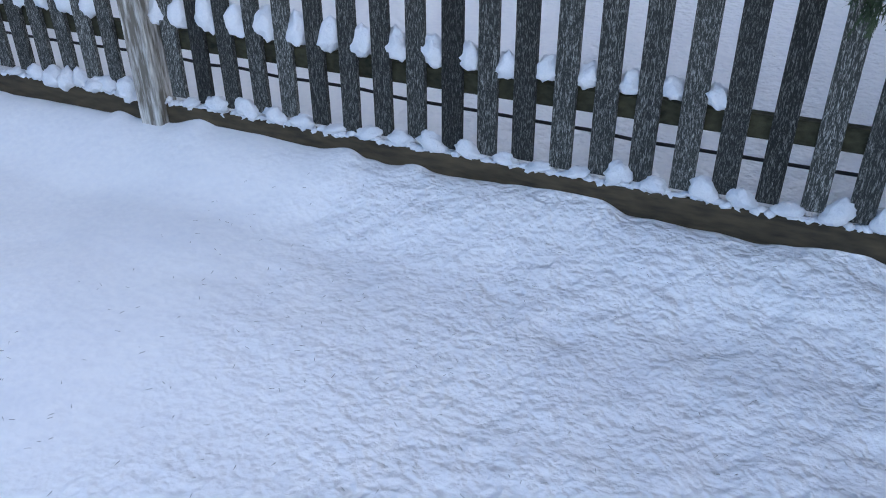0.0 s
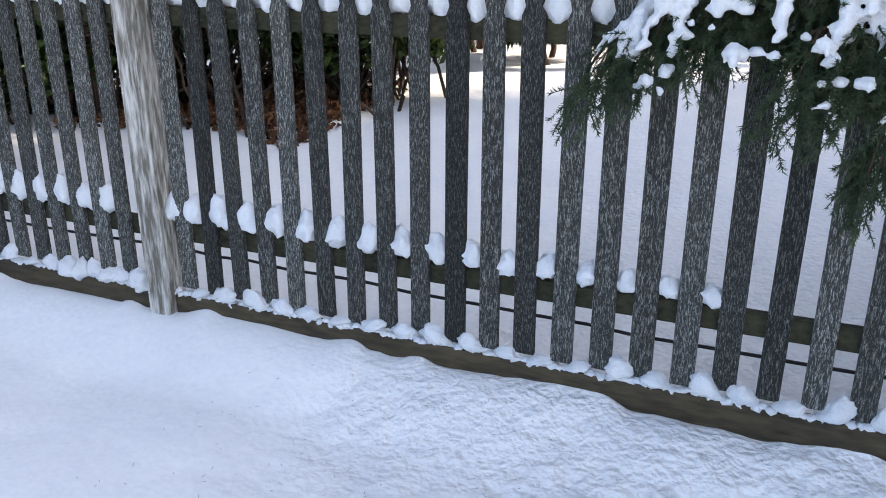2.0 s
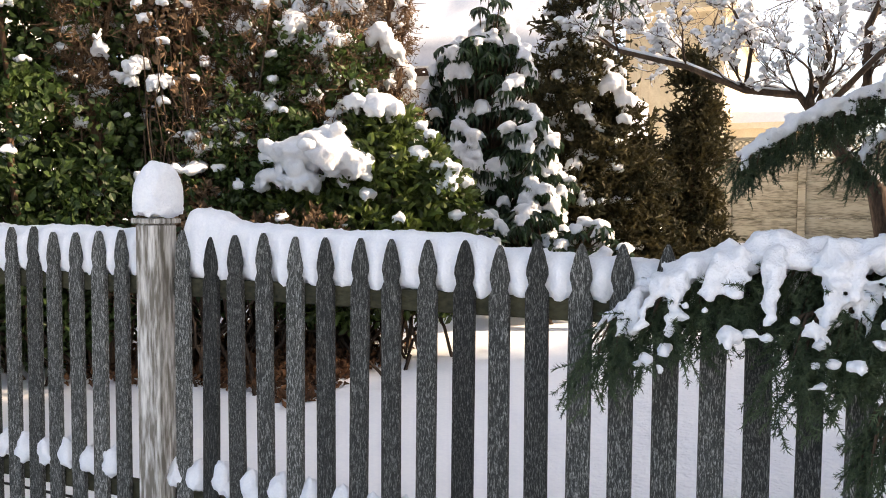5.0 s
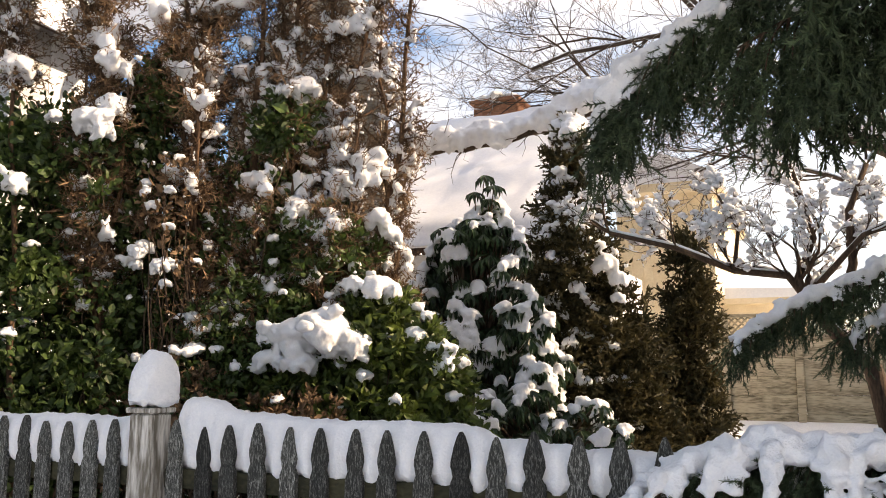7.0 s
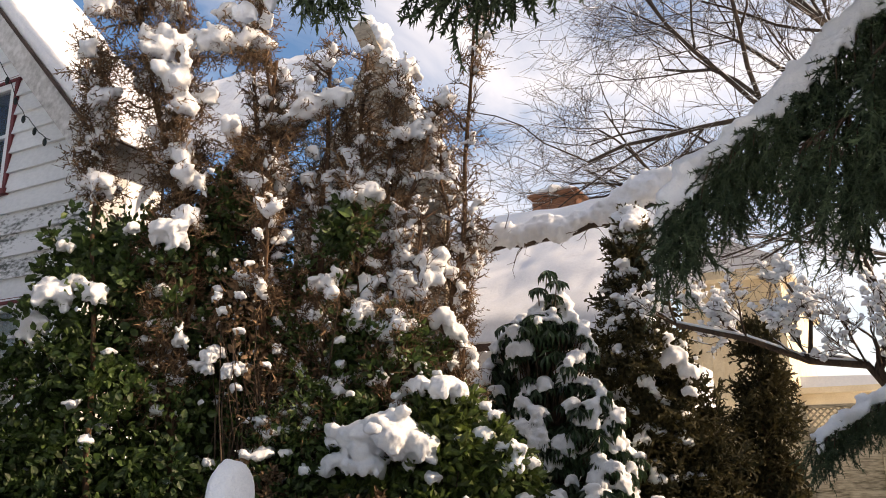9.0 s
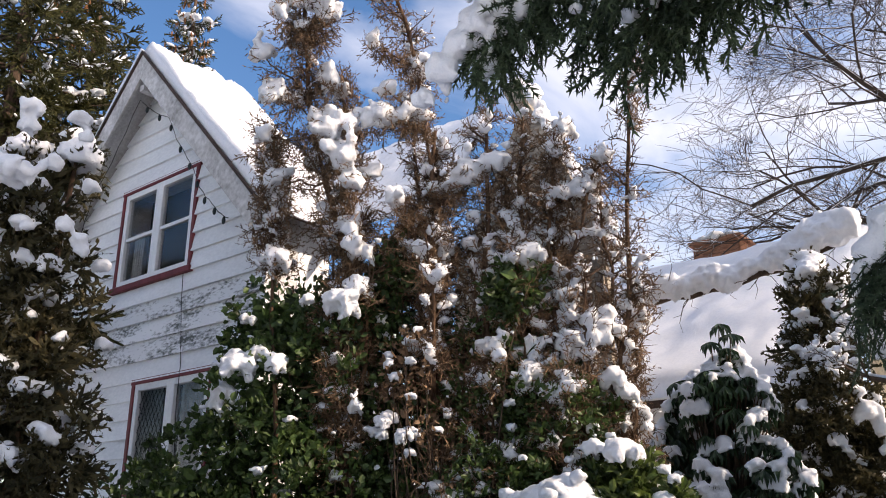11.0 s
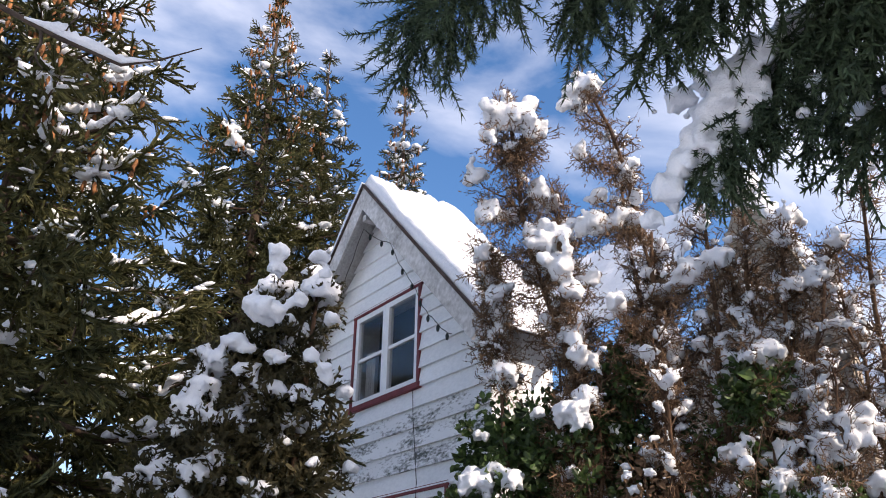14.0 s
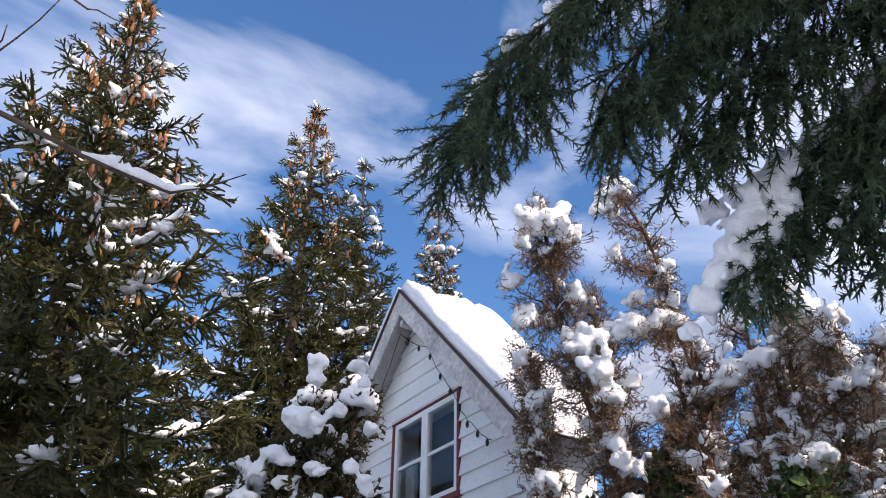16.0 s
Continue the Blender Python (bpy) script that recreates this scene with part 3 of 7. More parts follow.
def rail_loaf(x0, x1, tops, name):
    xs = np.arange(x0, x1, 0.0125)
    a = np.linspace(0, 2 * np.pi, 22, endpoint=False)
    top = np.interp(xs, [t[0] for t in tops], [t[1] for t in tops]) + 0.010 * vnoise(xs, 0 * xs, 0.21, 21)
    low = 1.068 + 0.018 * vnoise(xs, 0 * xs, 0.06, 22)
    near_picket = np.min(np.abs(xs[:, None] - np.array(picket_x)[None]), 1)
    end = np.clip(np.minimum(xs - x0, x1 - xs) / 0.05, 0, 1) ** 0.5
    V = []
    for i, x in enumerate(xs):
        hz, cz = (top[i] - low[i]) / 2, (top[i] + low[i]) / 2
        bulge = 0.016 * step(near_picket[i], 0.028, 0.062)
        for t in a:
            c, s = math.cos(t), math.sin(t)
            yy = math.copysign(abs(c) ** 0.7, c) * 0.068
            zz = math.copysign(abs(s) ** 0.75, s) * hz
            n = 0.010 * noise.noise(Vector((x * 14, yy * 20, zz * 16))) + 0.007 * noise.noise(Vector((x * 45, yy * 55, zz * 45)))
            front = bulge if c < 0 else 0
            V.append((x, 0.064 + (yy - front * (0.4 + 0.6 * (s < 0.4))) * end[i] + n, cz + zz * (0.35 + 0.65 * end[i]) + n))
    V = np.array(V)
    k, m = len(xs), 22
    i, j = np.meshgrid(np.arange(k - 1), np.arange(m), indexing="ij")
    a0, a1 = i * m + j, i * m + (j + 1) % m
    F = np.concatenate([np.stack([a0, a1 + m, a1], -1).reshape(-1, 3), np.stack([a0, a0 + m, a1 + m], -1).reshape(-1, 3)])
    caps = np.array([[0, q, q + 1] for q in range(1, m - 1)] + [[(k - 1) * m, (k - 1) * m + q + 1, (k - 1) * m + q] for q in range(1, m - 1)])
    return tagged(tri_mesh(name, V, np.concatenate([F, caps]), M_SNOW), "thick loaf of snow along the top rail of the fence", "snow", "snow on the fence")


rail_loaf(-0.045, 5.7, [(-0.05, 1.31), (0.03, 1.345), (0.14, 1.325), (0.24, 1.285), (0.9, 1.28), (1.17, 1.275), (1.26, 1.235), (1.6, 1.21), (2.2, 1.20), (5.7, 1.2)], "rail_snow")
rail_loaf(-4.3, -0.20, [(-4.3, 1.26), (-0.8, 1.265), (-0.2, 1.27)], "rail_snow")

# snow dome on the post: upright sides, round top, ragged hem
bm = bmesh.new()
bmesh.ops.create_icosphere(bm, subdivisions=5, radius=1)
for v in bm.verts:
    c = v.co.copy()
    n = 1 + 0.05 * noise.fractal(c * 2.0, 0.9, 2.0, 3) + 0.03 * noise.noise(c * 9)
    s = math.sqrt(max(0.0, 1 - abs(c.z) ** (3.4 if c.z > 0 else 6)))
    h = math.hypot(c.x, c.y) + 1e-6
    k = 0.092 * n * s * (1 - 0.10 * max(0, c.z))
    hem = 0.016 * noise.noise(Vector((c.x, c.y, 0)) * 4) * (c.z < 0)
    v.co = (POST_X + 0.020 + c.x / h * k, -0.02 + c.y / h * k, 1.36 + (c.z * 0.160 if c.z > 0 else c.z * 0.045) * n + hem)
tagged(part("post_snow", bm, M_SNOW, smooth=True), "tall rounded dome of snow on the fence post", "snow", "snow on the fence")


def clump(x, y, z, w, h, d, seed, name, label):
    """A plug of snow sitting on a rail between two pickets."""
    bm = bmesh.new()
    bmesh.ops.create_icosphere(bm, subdivisions=3, radius=1)
    for v in bm.verts:
        c = v.co.copy()
        n = 1 + 0.34 * noise.fractal(c * 1.7 + Vector((seed * 5.1, seed * 2.3, 0)), 0.8, 2.0, 4)
        low = 1.0 if c.z < 0 else 1 - 0.22 * c.z
        v.co = (c.x * w * n * low, c.y * d * n * low, (c.z if c.z > 0 else 0.72 * c.z) * h * n + 0.25 * c.x * w * math.sin(seed))
    ob = part(name, bm, M_SNOW, smooth=True)
    ob.location = (x, y, z)
    tagged(ob, label, "snow", "snow on the fence")
    return ob


order = sorted(picket_x)
for i in range(len(order) - 1):
    a, b = order[i], order[i + 1]
    if a < -1.7 or b > 2.9:
        continue
    m, gap = (a + b) / 2, (b - a) / 2 - HW
    rr = random.Random(i * 7 + 1)
    if abs(m - POST_X) < 0.1:
        clump(POST_X + 0.085, -0.005, 0.33, 0.034, 0.062, 0.035, i, "rail_clump", "plug of snow on the bottom rail")
        continue
    fade = float(np.clip((1.75 - m) / 1.1, 0.0, 1))
    hgt = 0.040 + 0.034 * fade * rr.uniform(0.8, 1.1)
    if m < 2.0:
        clump(m - 0.010 * fade, 0.008 - 0.010 * fade, 0.268 + hgt * rr.uniform(0.75, 0.95), gap + 0.013 + 0.004 * fade, hgt, 0.036, i, "rail_clump", "plug of snow between the pickets on the bottom rail")
    h2 = rr.uniform(0.016, 0.048)
    clump(m + rr.uniform(-0.01, 0.01), -0.022, -0.018 + h2 * 0.7, gap + 0.016 + 0.012 * fade * rr.random(), h2, 0.030, i + 50, "board_clump", "small lump of snow on the kickboard")
for x, w, h in ((-0.62, 0.06, 0.05), (-0.55, 0.035, 0.055), (-0.235, 0.05, 0.055), (-0.40, 0.045, 0.035)):
    clump(x, -0.035, 0.005, w, h, 0.045, x * 10, "board_clump", "heavy lump of snow hanging over the kickboard")
ledge = Pile()
lx = np.arange(-4.3, 5.6, 0.022)
blobs(ledge, np.stack([lx, -0.022 + rs.normal(size=len(lx)) * 0.004, -0.016 + 0.004 * rs.normal(size=len(lx))], -1), 0.021, rs, 0.45, SMALL_LUMPS)
tagged(ledge.make("ledge_snow", M_SNOW), "thin line of snow on top of the kickboard", "snow", "snow on the fence", "stuff")

# ---- house ----
WY = 3.34
AX, AZ, SL = -7.95, 8.17, 1.05
house = thing("house", "white clapboard house with a steep snow-covered gable", "house")
HALF, BACK = 2.62, 4.3
WL, WR = AX - HALF, AX + HALF
UWX0, UWX1, UWZ0, UWZ1 = -8.68, -6.86, 4.74, 6.25
LWX0, LWX1, LWZ0, LWZ1 = -7.88, -6.18, 1.95, 3.40


def gable_half(z):
    return min(HALF, max(0.0, (AZ - 0.22 - z) / SL))


def siding_row(z0, z1, holes):
    """Pieces of one clapboard row, cut at the gable and round the windows."""
    h0, h1 = gable_half(z0), gable_half(z1)
    spans = [(AX - h0, AX - h1, AX + h1, AX + h0)]
    out = []
    for a0, a1, b1, b0 in spans:
        cuts = [(hx0, hx1) for hx0, hx1, hz0, hz1 in holes if hz0 < z1 - 0.01 and hz1 > z0 + 0.01]
        if not cuts:
            out.append((a0, a1, b1, b0))
        else:
            hx0, hx1 = cuts[0]
            out.append((a0, a1, hx0, hx0))
            out.append((hx1, hx1, b1, b0))
    return out


# courses end at the window heads and sills
HOLES = [(UWX0, UWX1, UWZ0, UWZ1), (LWX0, LWX1, LWZ0, LWZ1)]
levels = [0.2]
for a, b in ((0.2, LWZ0), (LWZ0, LWZ1), (LWZ1, UWZ0), (UWZ0, UWZ1), (UWZ1, AZ - 0.30)):
    n = max(1, round((b - a) / 0.262))
    levels += [a + (b - a) * (k + 1) / n for k in range(n)]
wall = part("wall", prism(bmesh.new(), [(WL, -0.2), (WR, -0.2), (WR, AZ - 0.22 - SL * HALF), (AX, AZ - 0.22), (WL, AZ - 0.22 - SL * HALF)], WY + 0.45, BACK), M_SIDING, house)
for z0, z1 in zip(levels[:-1], levels[1:]):
    for a0, a1, b1, b0 in siding_row(z0, z1, HOLES):
        bm = bmesh.new()
        y0, y1, yb = WY - 0.048, WY - 0.004, WY + 0.03
        lo = [bm.verts.new(p) for p in ((a0, y0, z0 - 0.012), (b0, y0, z0 - 0.012), (b0, yb, z0 - 0.012), (a0, yb, z0 - 0.012))]
        hi = [bm.verts.new(p) for p in ((a1, y1, z1), (max(b1, a1 + 0.01), y1, z1), (max(b1, a1 + 0.01), yb, z1), (a1, yb, z1))]
        bm.faces.new(lo[::-1]), bm.faces.new(hi)
        for k in range(4):
            bm.faces.new((lo[k], lo[(k + 1) % 4], hi[(k + 1) % 4], hi[k]))
        part("clapboard", bm, M_STAINED if 3.6 < z0 < 4.25 else M_SIDING, wall)
# sheathing behind the boards, with the two window openings left free
for z0, z1 in zip(levels[:-1], levels[1:]):
    for a0, a1, b1, b0 in siding_row(z0, z1, HOLES):
        part("sheathing_board", prism(bmesh.new(), [(a0, z0), (b0, z0), (max(b1, a1 + 0.01), z1), (a1, z1)], WY + 0.031, WY + 0.44), M_SOFFIT, wall)


def window(x0, x1, z0, z1, upper):
    """A pair of sashes in white frames with a maroon outer trim."""
    # near-black sheet behind the panes; the room's dimness is painted in its colour
    w = part("window", prism(bmesh.new(), [(x0, z0), (x1, z0), (x1, z1), (x0, z1)], WY + 0.435, WY + 0.445), M_ROOM_DARK, house, "paired white sash window with maroon trim")
    r = 0.055
    for nm, a, b, c, d in (("trim", x0 - 0.01, x0 + r, z0, z1), ("trim", x1 - r, x1 + 0.01, z0, z1), ("trim", x0 - 0.03, x1 + 0.03, z1 - 0.05, z1 + 0.02), ("sill", x0 - 0.04, x1 + 0.04, z0 - 0.03, z0 + 0.05)):
        if nm == "sill":
            part(nm, box(bmesh.new(), a, b, WY - 0.075, WY + 0.03, c, d, 0.006), M_RED, w, "maroon painted sill")
        else:
            part(nm, box(bmesh.new(), a, b, WY - 0.045, WY + 0.03, c + 0.05 if a != x0 - 0.03 else c, d - 0.051 if a != x0 - 0.03 else d, 0.005), M_RED, w, "maroon painted trim")
    ix0, ix1, iz0, iz1 = x0 + r, x1 - r, z0 + 0.05, z1 - 0.05
    mid = (ix0 + ix1) / 2
    for a, b in ((ix0, mid), (mid, ix1)):
        f = bmesh.new()
        t = 0.085
        box(f, a, a + t, WY - 0.03, WY + 0.06, iz0, iz1, 0.004), box(f, b - t, b, WY - 0.03, WY + 0.06, iz0, iz1, 0.004)
        box(f, a + t, b - t, WY - 0.028, WY + 0.06, iz0, iz0 + t, 0.004), box(f, a + t, b - t, WY - 0.028, WY + 0.06, iz1 - t, iz1, 0.004)
        part("frame", f, M_WHITE, w, "white painted frame")
        if upper:
            part("meeting_rail", box(bmesh.new(), a + t, b - t, WY - 0.015, WY + 0.04, (iz0 + iz1) / 2 - 0.025, (iz0 + iz1) / 2 + 0.025, 0.004), M_WHITE, w)
        g = part("pane", box(bmesh.new(), a + t - 0.005, b - t + 0.005, WY + 0.012, WY + 0.018, iz0 + t - 0.005, iz1 - t + 0.005), M_GLASS, w)
        g.visible_shadow = False
    return w, (ix0, ix1, iz0, iz1, mid)


wu, ub = window(UWX0, UWX1, UWZ0, UWZ1, True)
wl_, lb = window(LWX0, LWX1, LWZ0, LWZ1, False)


def curtain(x0, x1, z0, z1, y, parent, label, folds=16, amp=0.02):
    xs, p = np.linspace(x0, x1, folds * 6), Pile()
    ys = y + amp * np.sin(np.linspace(0, folds * 6.283, len(xs))) + 0.01 * rs.normal(size=len(xs)) * 0.3
    V = np.concatenate([np.stack([xs, ys, 0 * xs + z0], -1), np.stack([xs, ys, 0 * xs + z1], -1)])
    k = len(xs)
    i = np.arange(k - 1)
    p.add(V, np.concatenate([np.stack([i, i + 1, i + 1 + k], -1), np.stack([i, i + 1 + k, i + k], -1)]))
    ob = p.make("curtain", M_CURTAIN, parent, label)
    s = ob.modifiers.new("cloth", "SOLIDIFY")
    s.thickness = 0.003
    return ob


curtain(lb[4] + 0.05, lb[1] - 0.03, lb[2], lb[3] - 0.05, WY + 0.12, wl_, "white lace curtain", 10)
curtain(ub[0] + 0.04, ub[0] + 0.32, ub[2], ub[3] - 0.55, WY + 0.16, wu, "pale curtain behind the glass", 5)
# leaded diamonds of the lower sash
lead = Pile()
lx0, lx1, lz0, lz1 = lb[0] + 0.09, lb[4] - 0.09, lb[2] + 0.09, lb[3] - 0.09
for k in range(-9, 10):
    for sg in (1, -1):
        pts = []
        for t in np.linspace(0, 1, 60):
            x = lx0 + (lx1 - lx0) * t
            z = (lz0 + lz1) / 2 + k * 0.16 + sg * (x - (lx0 + lx1) / 2) * 1.9
            if lz0 < z < lz1:
                pts.append((x, WY + 0.008, z))
        if len(pts) > 3:
            lead.tube([pts[0], pts[-1]], 0.004, 4)
lead.make("leading", M_CABLE, wl_, "dark lead strips")

# roof: two slopes with barge boards, soffits and a slab of snow
FY, BY = 2.95, 4.5


def slope(sg):
    ex = AX + sg * 2.98
    ez = AZ - SL * 2.98
    n = Vector((sg * SL, 0, 1)).normalized()
    def slab(d0, d1, y0, y1, over=0.0, x_in=0.0):
        bm = bmesh.new()
        c = []
        for y in (y0, y1):
            for d in (d0, d1):
                for x, z in ((AX + sg * x_in, AZ - SL * x_in), (ex + sg * over, ez - SL * over)):
                    c.append(bm.verts.new((x + n.x * d * (0 if x == AX else 1), y, z + (n.z * d if x != AX else d / n.z))))
        for f in ((0, 1, 3, 2), (4, 6, 7, 5), (0, 4, 5, 1), (2, 3, 7, 6), (0, 2, 6, 4), (1, 5, 7, 3)):
            bm.faces.new([c[k] for k in f])
        return bm
    part("roof", slab(-0.05, 0.0, FY, BY), M_ROOFEDGE, house, "dark shingled slope")
    part("soffit", slab(-0.09, -0.055, FY + 0.05, WY + 0.02), M_SOFFIT, house, "grey soffit boards")
    part("barge_board", slab(-0.30, -0.02, FY - 0.045, FY - 0.004), M_BARGE, house, "wide barge board with flaking white paint")
    part("barge_strip", slab(-0.022, 0.012, FY - 0.075, FY - 0.046), M_ROOFEDGE, house, "narrow dark edge strip")
    return slab


slab_r, slab_l = slope(1), slope(-1)
bracket = part("brace", box(bmesh.new(), AX - 0.05, AX + 0.05, FY + 0.0, WY - 0.03, AZ - 0.62, AZ - 0.52, 0.005), M_BARGE, house)


def roof_snow(sg):
    """A soft slab of snow lying on one slope."""
    us, vs = np.linspace(0, 1, 60), np.linspace(0, 1, 110)
    U, Vv = np.meshgrid(us, vs, indexing="ij")
    n = np.array([sg * SL, 0, 1.0]) / math.hypot(SL, 1)
    def sheet_(d):
        x = AX + sg * (3.03 * U)
        z = AZ - SL * 3.03 * U
        y = FY - 0.045 + (BY - FY + 0.045) * Vv
        return np.stack([x + n[0] * d, y, z + n[2] * d], -1)
    edge = np.minimum(np.clip(Vv / 0.02, 0, 1), np.clip((1 - U) / 0.04, 0, 1)) ** 0.5
    thick = (0.17 + 0.035 * vnoise(U * 3.5, Vv * 8.5, 0.5, 31) + 0.02 * vnoise(U * 3.5, Vv * 8.5, 0.16, 32) + 0.03 * vnoise(0 * U, Vv * 8.5, 1.4, 33)) * (0.12 + 0.88 * edge)
    hi, lo = sheet_(thick), sheet_(0 * U + 0.003)
    k, m = U.shape
    i, j = np.meshgrid(np.arange(k - 1), np.arange(m - 1), indexing="ij")
    q = i * m + j
    T = np.concatenate([np.stack([q, q + m, q + m + 1], -1).reshape(-1, 3), np.stack([q, q + m + 1, q + 1], -1).reshape(-1, 3)])
    off = k * m
    side = []
    for a, b in [(t, t + 1) for t in range(m - 1)] + [((k - 1) * m + t, (k - 1) * m + t + 1) for t in range(m - 1)] + [(t * m, (t + 1) * m) for t in range(k - 1)] + [(t * m + m - 1, (t + 1) * m + m - 1) for t in range(k - 1)]:
        side += [(a, b, b + off), (a, b + off, a + off)]
    return tri_mesh("roof_snow", np.concatenate([hi.reshape(-1, 3), lo.reshape(-1, 3)]), np.concatenate([T, T + off, np.array(side)]), M_SNOW)


for sg in (1, -1):
    tagged(roof_snow(sg), "smooth thick blanket of snow on the steep roof", "snow", "snow on the roofs")

# string of unlit bulbs under the gable
string = thing("string_lights", "string of small unlit dark bulbs hung along the gable", "string lights")
wire = Pile()
pts = [(AX - 1.9, WY - 0.10, AZ - 0.85 - 1.9 * SL + 0.2), (AX - 1.2, WY - 0.3, AZ - 0.75 - 1.2 * SL), (AX - 0.25, WY - 0.25, AZ - 0.62), (AX + 0.35, WY - 0.12, AZ - 1.05), (AX + 1.0, WY - 0.12, AZ - 1.95), (AX + 1.5, WY - 0.12, AZ - 2.6), (AX + 2.0, WY - 0.12, AZ - 3.0)]
line = []
for a, b in zip(pts[:-1], pts[1:]):
    line += list(curve(a, b, 0.05, 8, rs, 0.006))[:-1]
wire.tube(line, 0.006, 4)
wire.make("wire", M_CABLE, string)
for a in line[16::3]:
    bm = bmesh.new()
    bmesh.ops.create_uvsphere(bm, u_segments=8, v_segments=6, radius=0.03, matrix=Matrix.Translation((a[0], a[1] - 0.01, a[2] - 0.05)) @ Matrix.Diagonal((0.8, 0.8, 1.7, 1)))
    part("bulb", bm, M_BULB, string, smooth=True)
drop = Pile()
drop.tube(curve((-6.97, WY - 0.05, 4.70), (-6.66, WY - 0.05, 1.0), 0, 10, rs, 0.01), 0.006, 4)
tagged(drop.make("cable", M_CABLE), "thin dark wire hanging down the white wall", "cable")


# ---- plants ----
T_LEAF, T_BROAD, T_LONG = leaf_tpl(0.62), leaf_tpl(0.8, 0.1, 0.12), leaf_tpl(0.34, 0.1, 0.3)
T_NEAR = [brush_spray(0.20, 3, 0.135, 0.0030, 590, 0.0225, 0.0033, np.random.default_rng(s), 0.55, 1) for s in range(5)]
T_NEAR_LIGHT = [brush_spray(0.20, 3, 0.135, 0.0040, 330, 0.0240, 0.0052, np.random.default_rng(s + 40), 0.5, 1) for s in range(5)]
T_BULK = [brush_spray(0.22, 3, 0.14, 0.0060, 175, 0.0260, 0.0088, np.random.default_rng(s + 60), 0.45, 1) for s in range(5)]
T_FAR = [brush_spray(0.36, 5, 0.18, 0.020, 24, 0.058, 0.016, np.random.default_rng(s + 9), 0.6, 1) for s in range(5)]
T_CROWN = [brush_spray(0.42, 5, 0.22, 0.03, 8, 0.055, 0.020, np.random.default_rng(s + 9), 0.6, 1) for s in range(3)]
T_SCALE = [spray_tpl(0.14, 4, 0.085, 8, 0.028, 0.016, np.random.default_rng(s + 19), core=0.014, flat=True) for s in range(4)]
T_THIN = [spray_tpl(0.20, 4, 0.10, 16, 0.026, 0.012, np.random.default_rng(s + 29), core=0.0075, flat=True) for s in range(3)]


def stamp_any(pile, tpls, R, P, rng):
    k = rng.integers(0, len(tpls), len(P))
    for i, t in enumerate(tpls):
        pile.stamp(t, R[k == i], P[k == i])


def stems(name, paths, radii, mat, parent, sides=6, label=""):
    p = Pile()
    for path, r in zip(paths, radii):
        t = np.linspace(1, 0.25, len(path))
        p.tube(path, r * t, sides)
    return p.make(name, mat, parent, label)


def grow(wood, snow, p, d, length, r, depth, rng, spread=0.55, lift=0.05, snowy=0.7, kids=3, cut=0.62, lumps=None, fat=1.0, thin=0.0035):
    """One bough and, from it, finer ones. Snow lies along what is level enough."""
    k = 5 if depth > 0 else 3
    pts = [np.asarray(p, float)]
    d = unit(np.asarray(d, float))
    for i in range(k):
        d = unit(d + rng.normal(size=3) * 0.15 + np.array([0, 0, lift * 0.3]))
        pts.append(pts[-1] + d * length / k)
    pts = np.array(pts)
    rad = np.linspace(r, r * 0.55, k + 1)
    wood.tube(pts, rad, 6 if r > 0.03 else (4 if r > 0.008 else 3))
    if snow is not None and rng.uniform() < snowy:
        flat = 1 - abs(unit(pts[-1] - pts[0])[2])
        if flat > 0.12 or rng.uniform() < 0.3:
            h = (0.004 + rad * 0.75) * rng.uniform(0.7, 1.3) * fat
            a = rng.integers(0, 2)
            snow.tube(pts[a:] + np.array([0, 0, 1]) * (rad[a:] * 0.7 + h[a:] * 0.45)[:, None], h[a:] * np.sin(np.linspace(0.25, 2.9, k + 1 - a)), 4 if r < 0.02 else 6)
    if lumps is not None and depth <= 1 and rng.uniform() < lumps[1]:
        lumps[0].append(pts[rng.integers(1, k)])
    if depth <= 0:
        return
    n = kids + int(rng.integers(0, 2))
    for c in range(n):
        t = rng.uniform(0.3, 1.0) if c else 1.0
        i = min(k, int(t * k))
        side = unit(np.cross(d, rng.normal(size=3)))
        nd = unit(d + side * spread * rng.uniform(0.6, 1.4) + np.array([0, 0, lift]))
        grow(wood, snow, pts[i], nd, length * cut * rng.uniform(0.75, 1.2), max(rad[i] * 0.62, thin), depth - 1, rng, spread, lift, snowy, kids, cut, lumps, fat, thin)


# ---- near spruce: trunk beside the fence, boughs over the path ----
near_spruce = thing("spruce_tree", "dark green spruce with drooping boughs loaded with snow", "tree", "spruce trees")
TR = np.array([4.3, 0.9, 0.0])
stems("trunk", [[(TR[0], TR[1], gz(TR[0], TR[1]) - 0.3), (TR[0] + 0.03, TR[1], 3), (TR[0], TR[1] + 0.04, 7), (TR[0], TR[1], 12)]], [0.24], M_BARK, near_spruce, 12)
rb = np.random.default_rng(77)


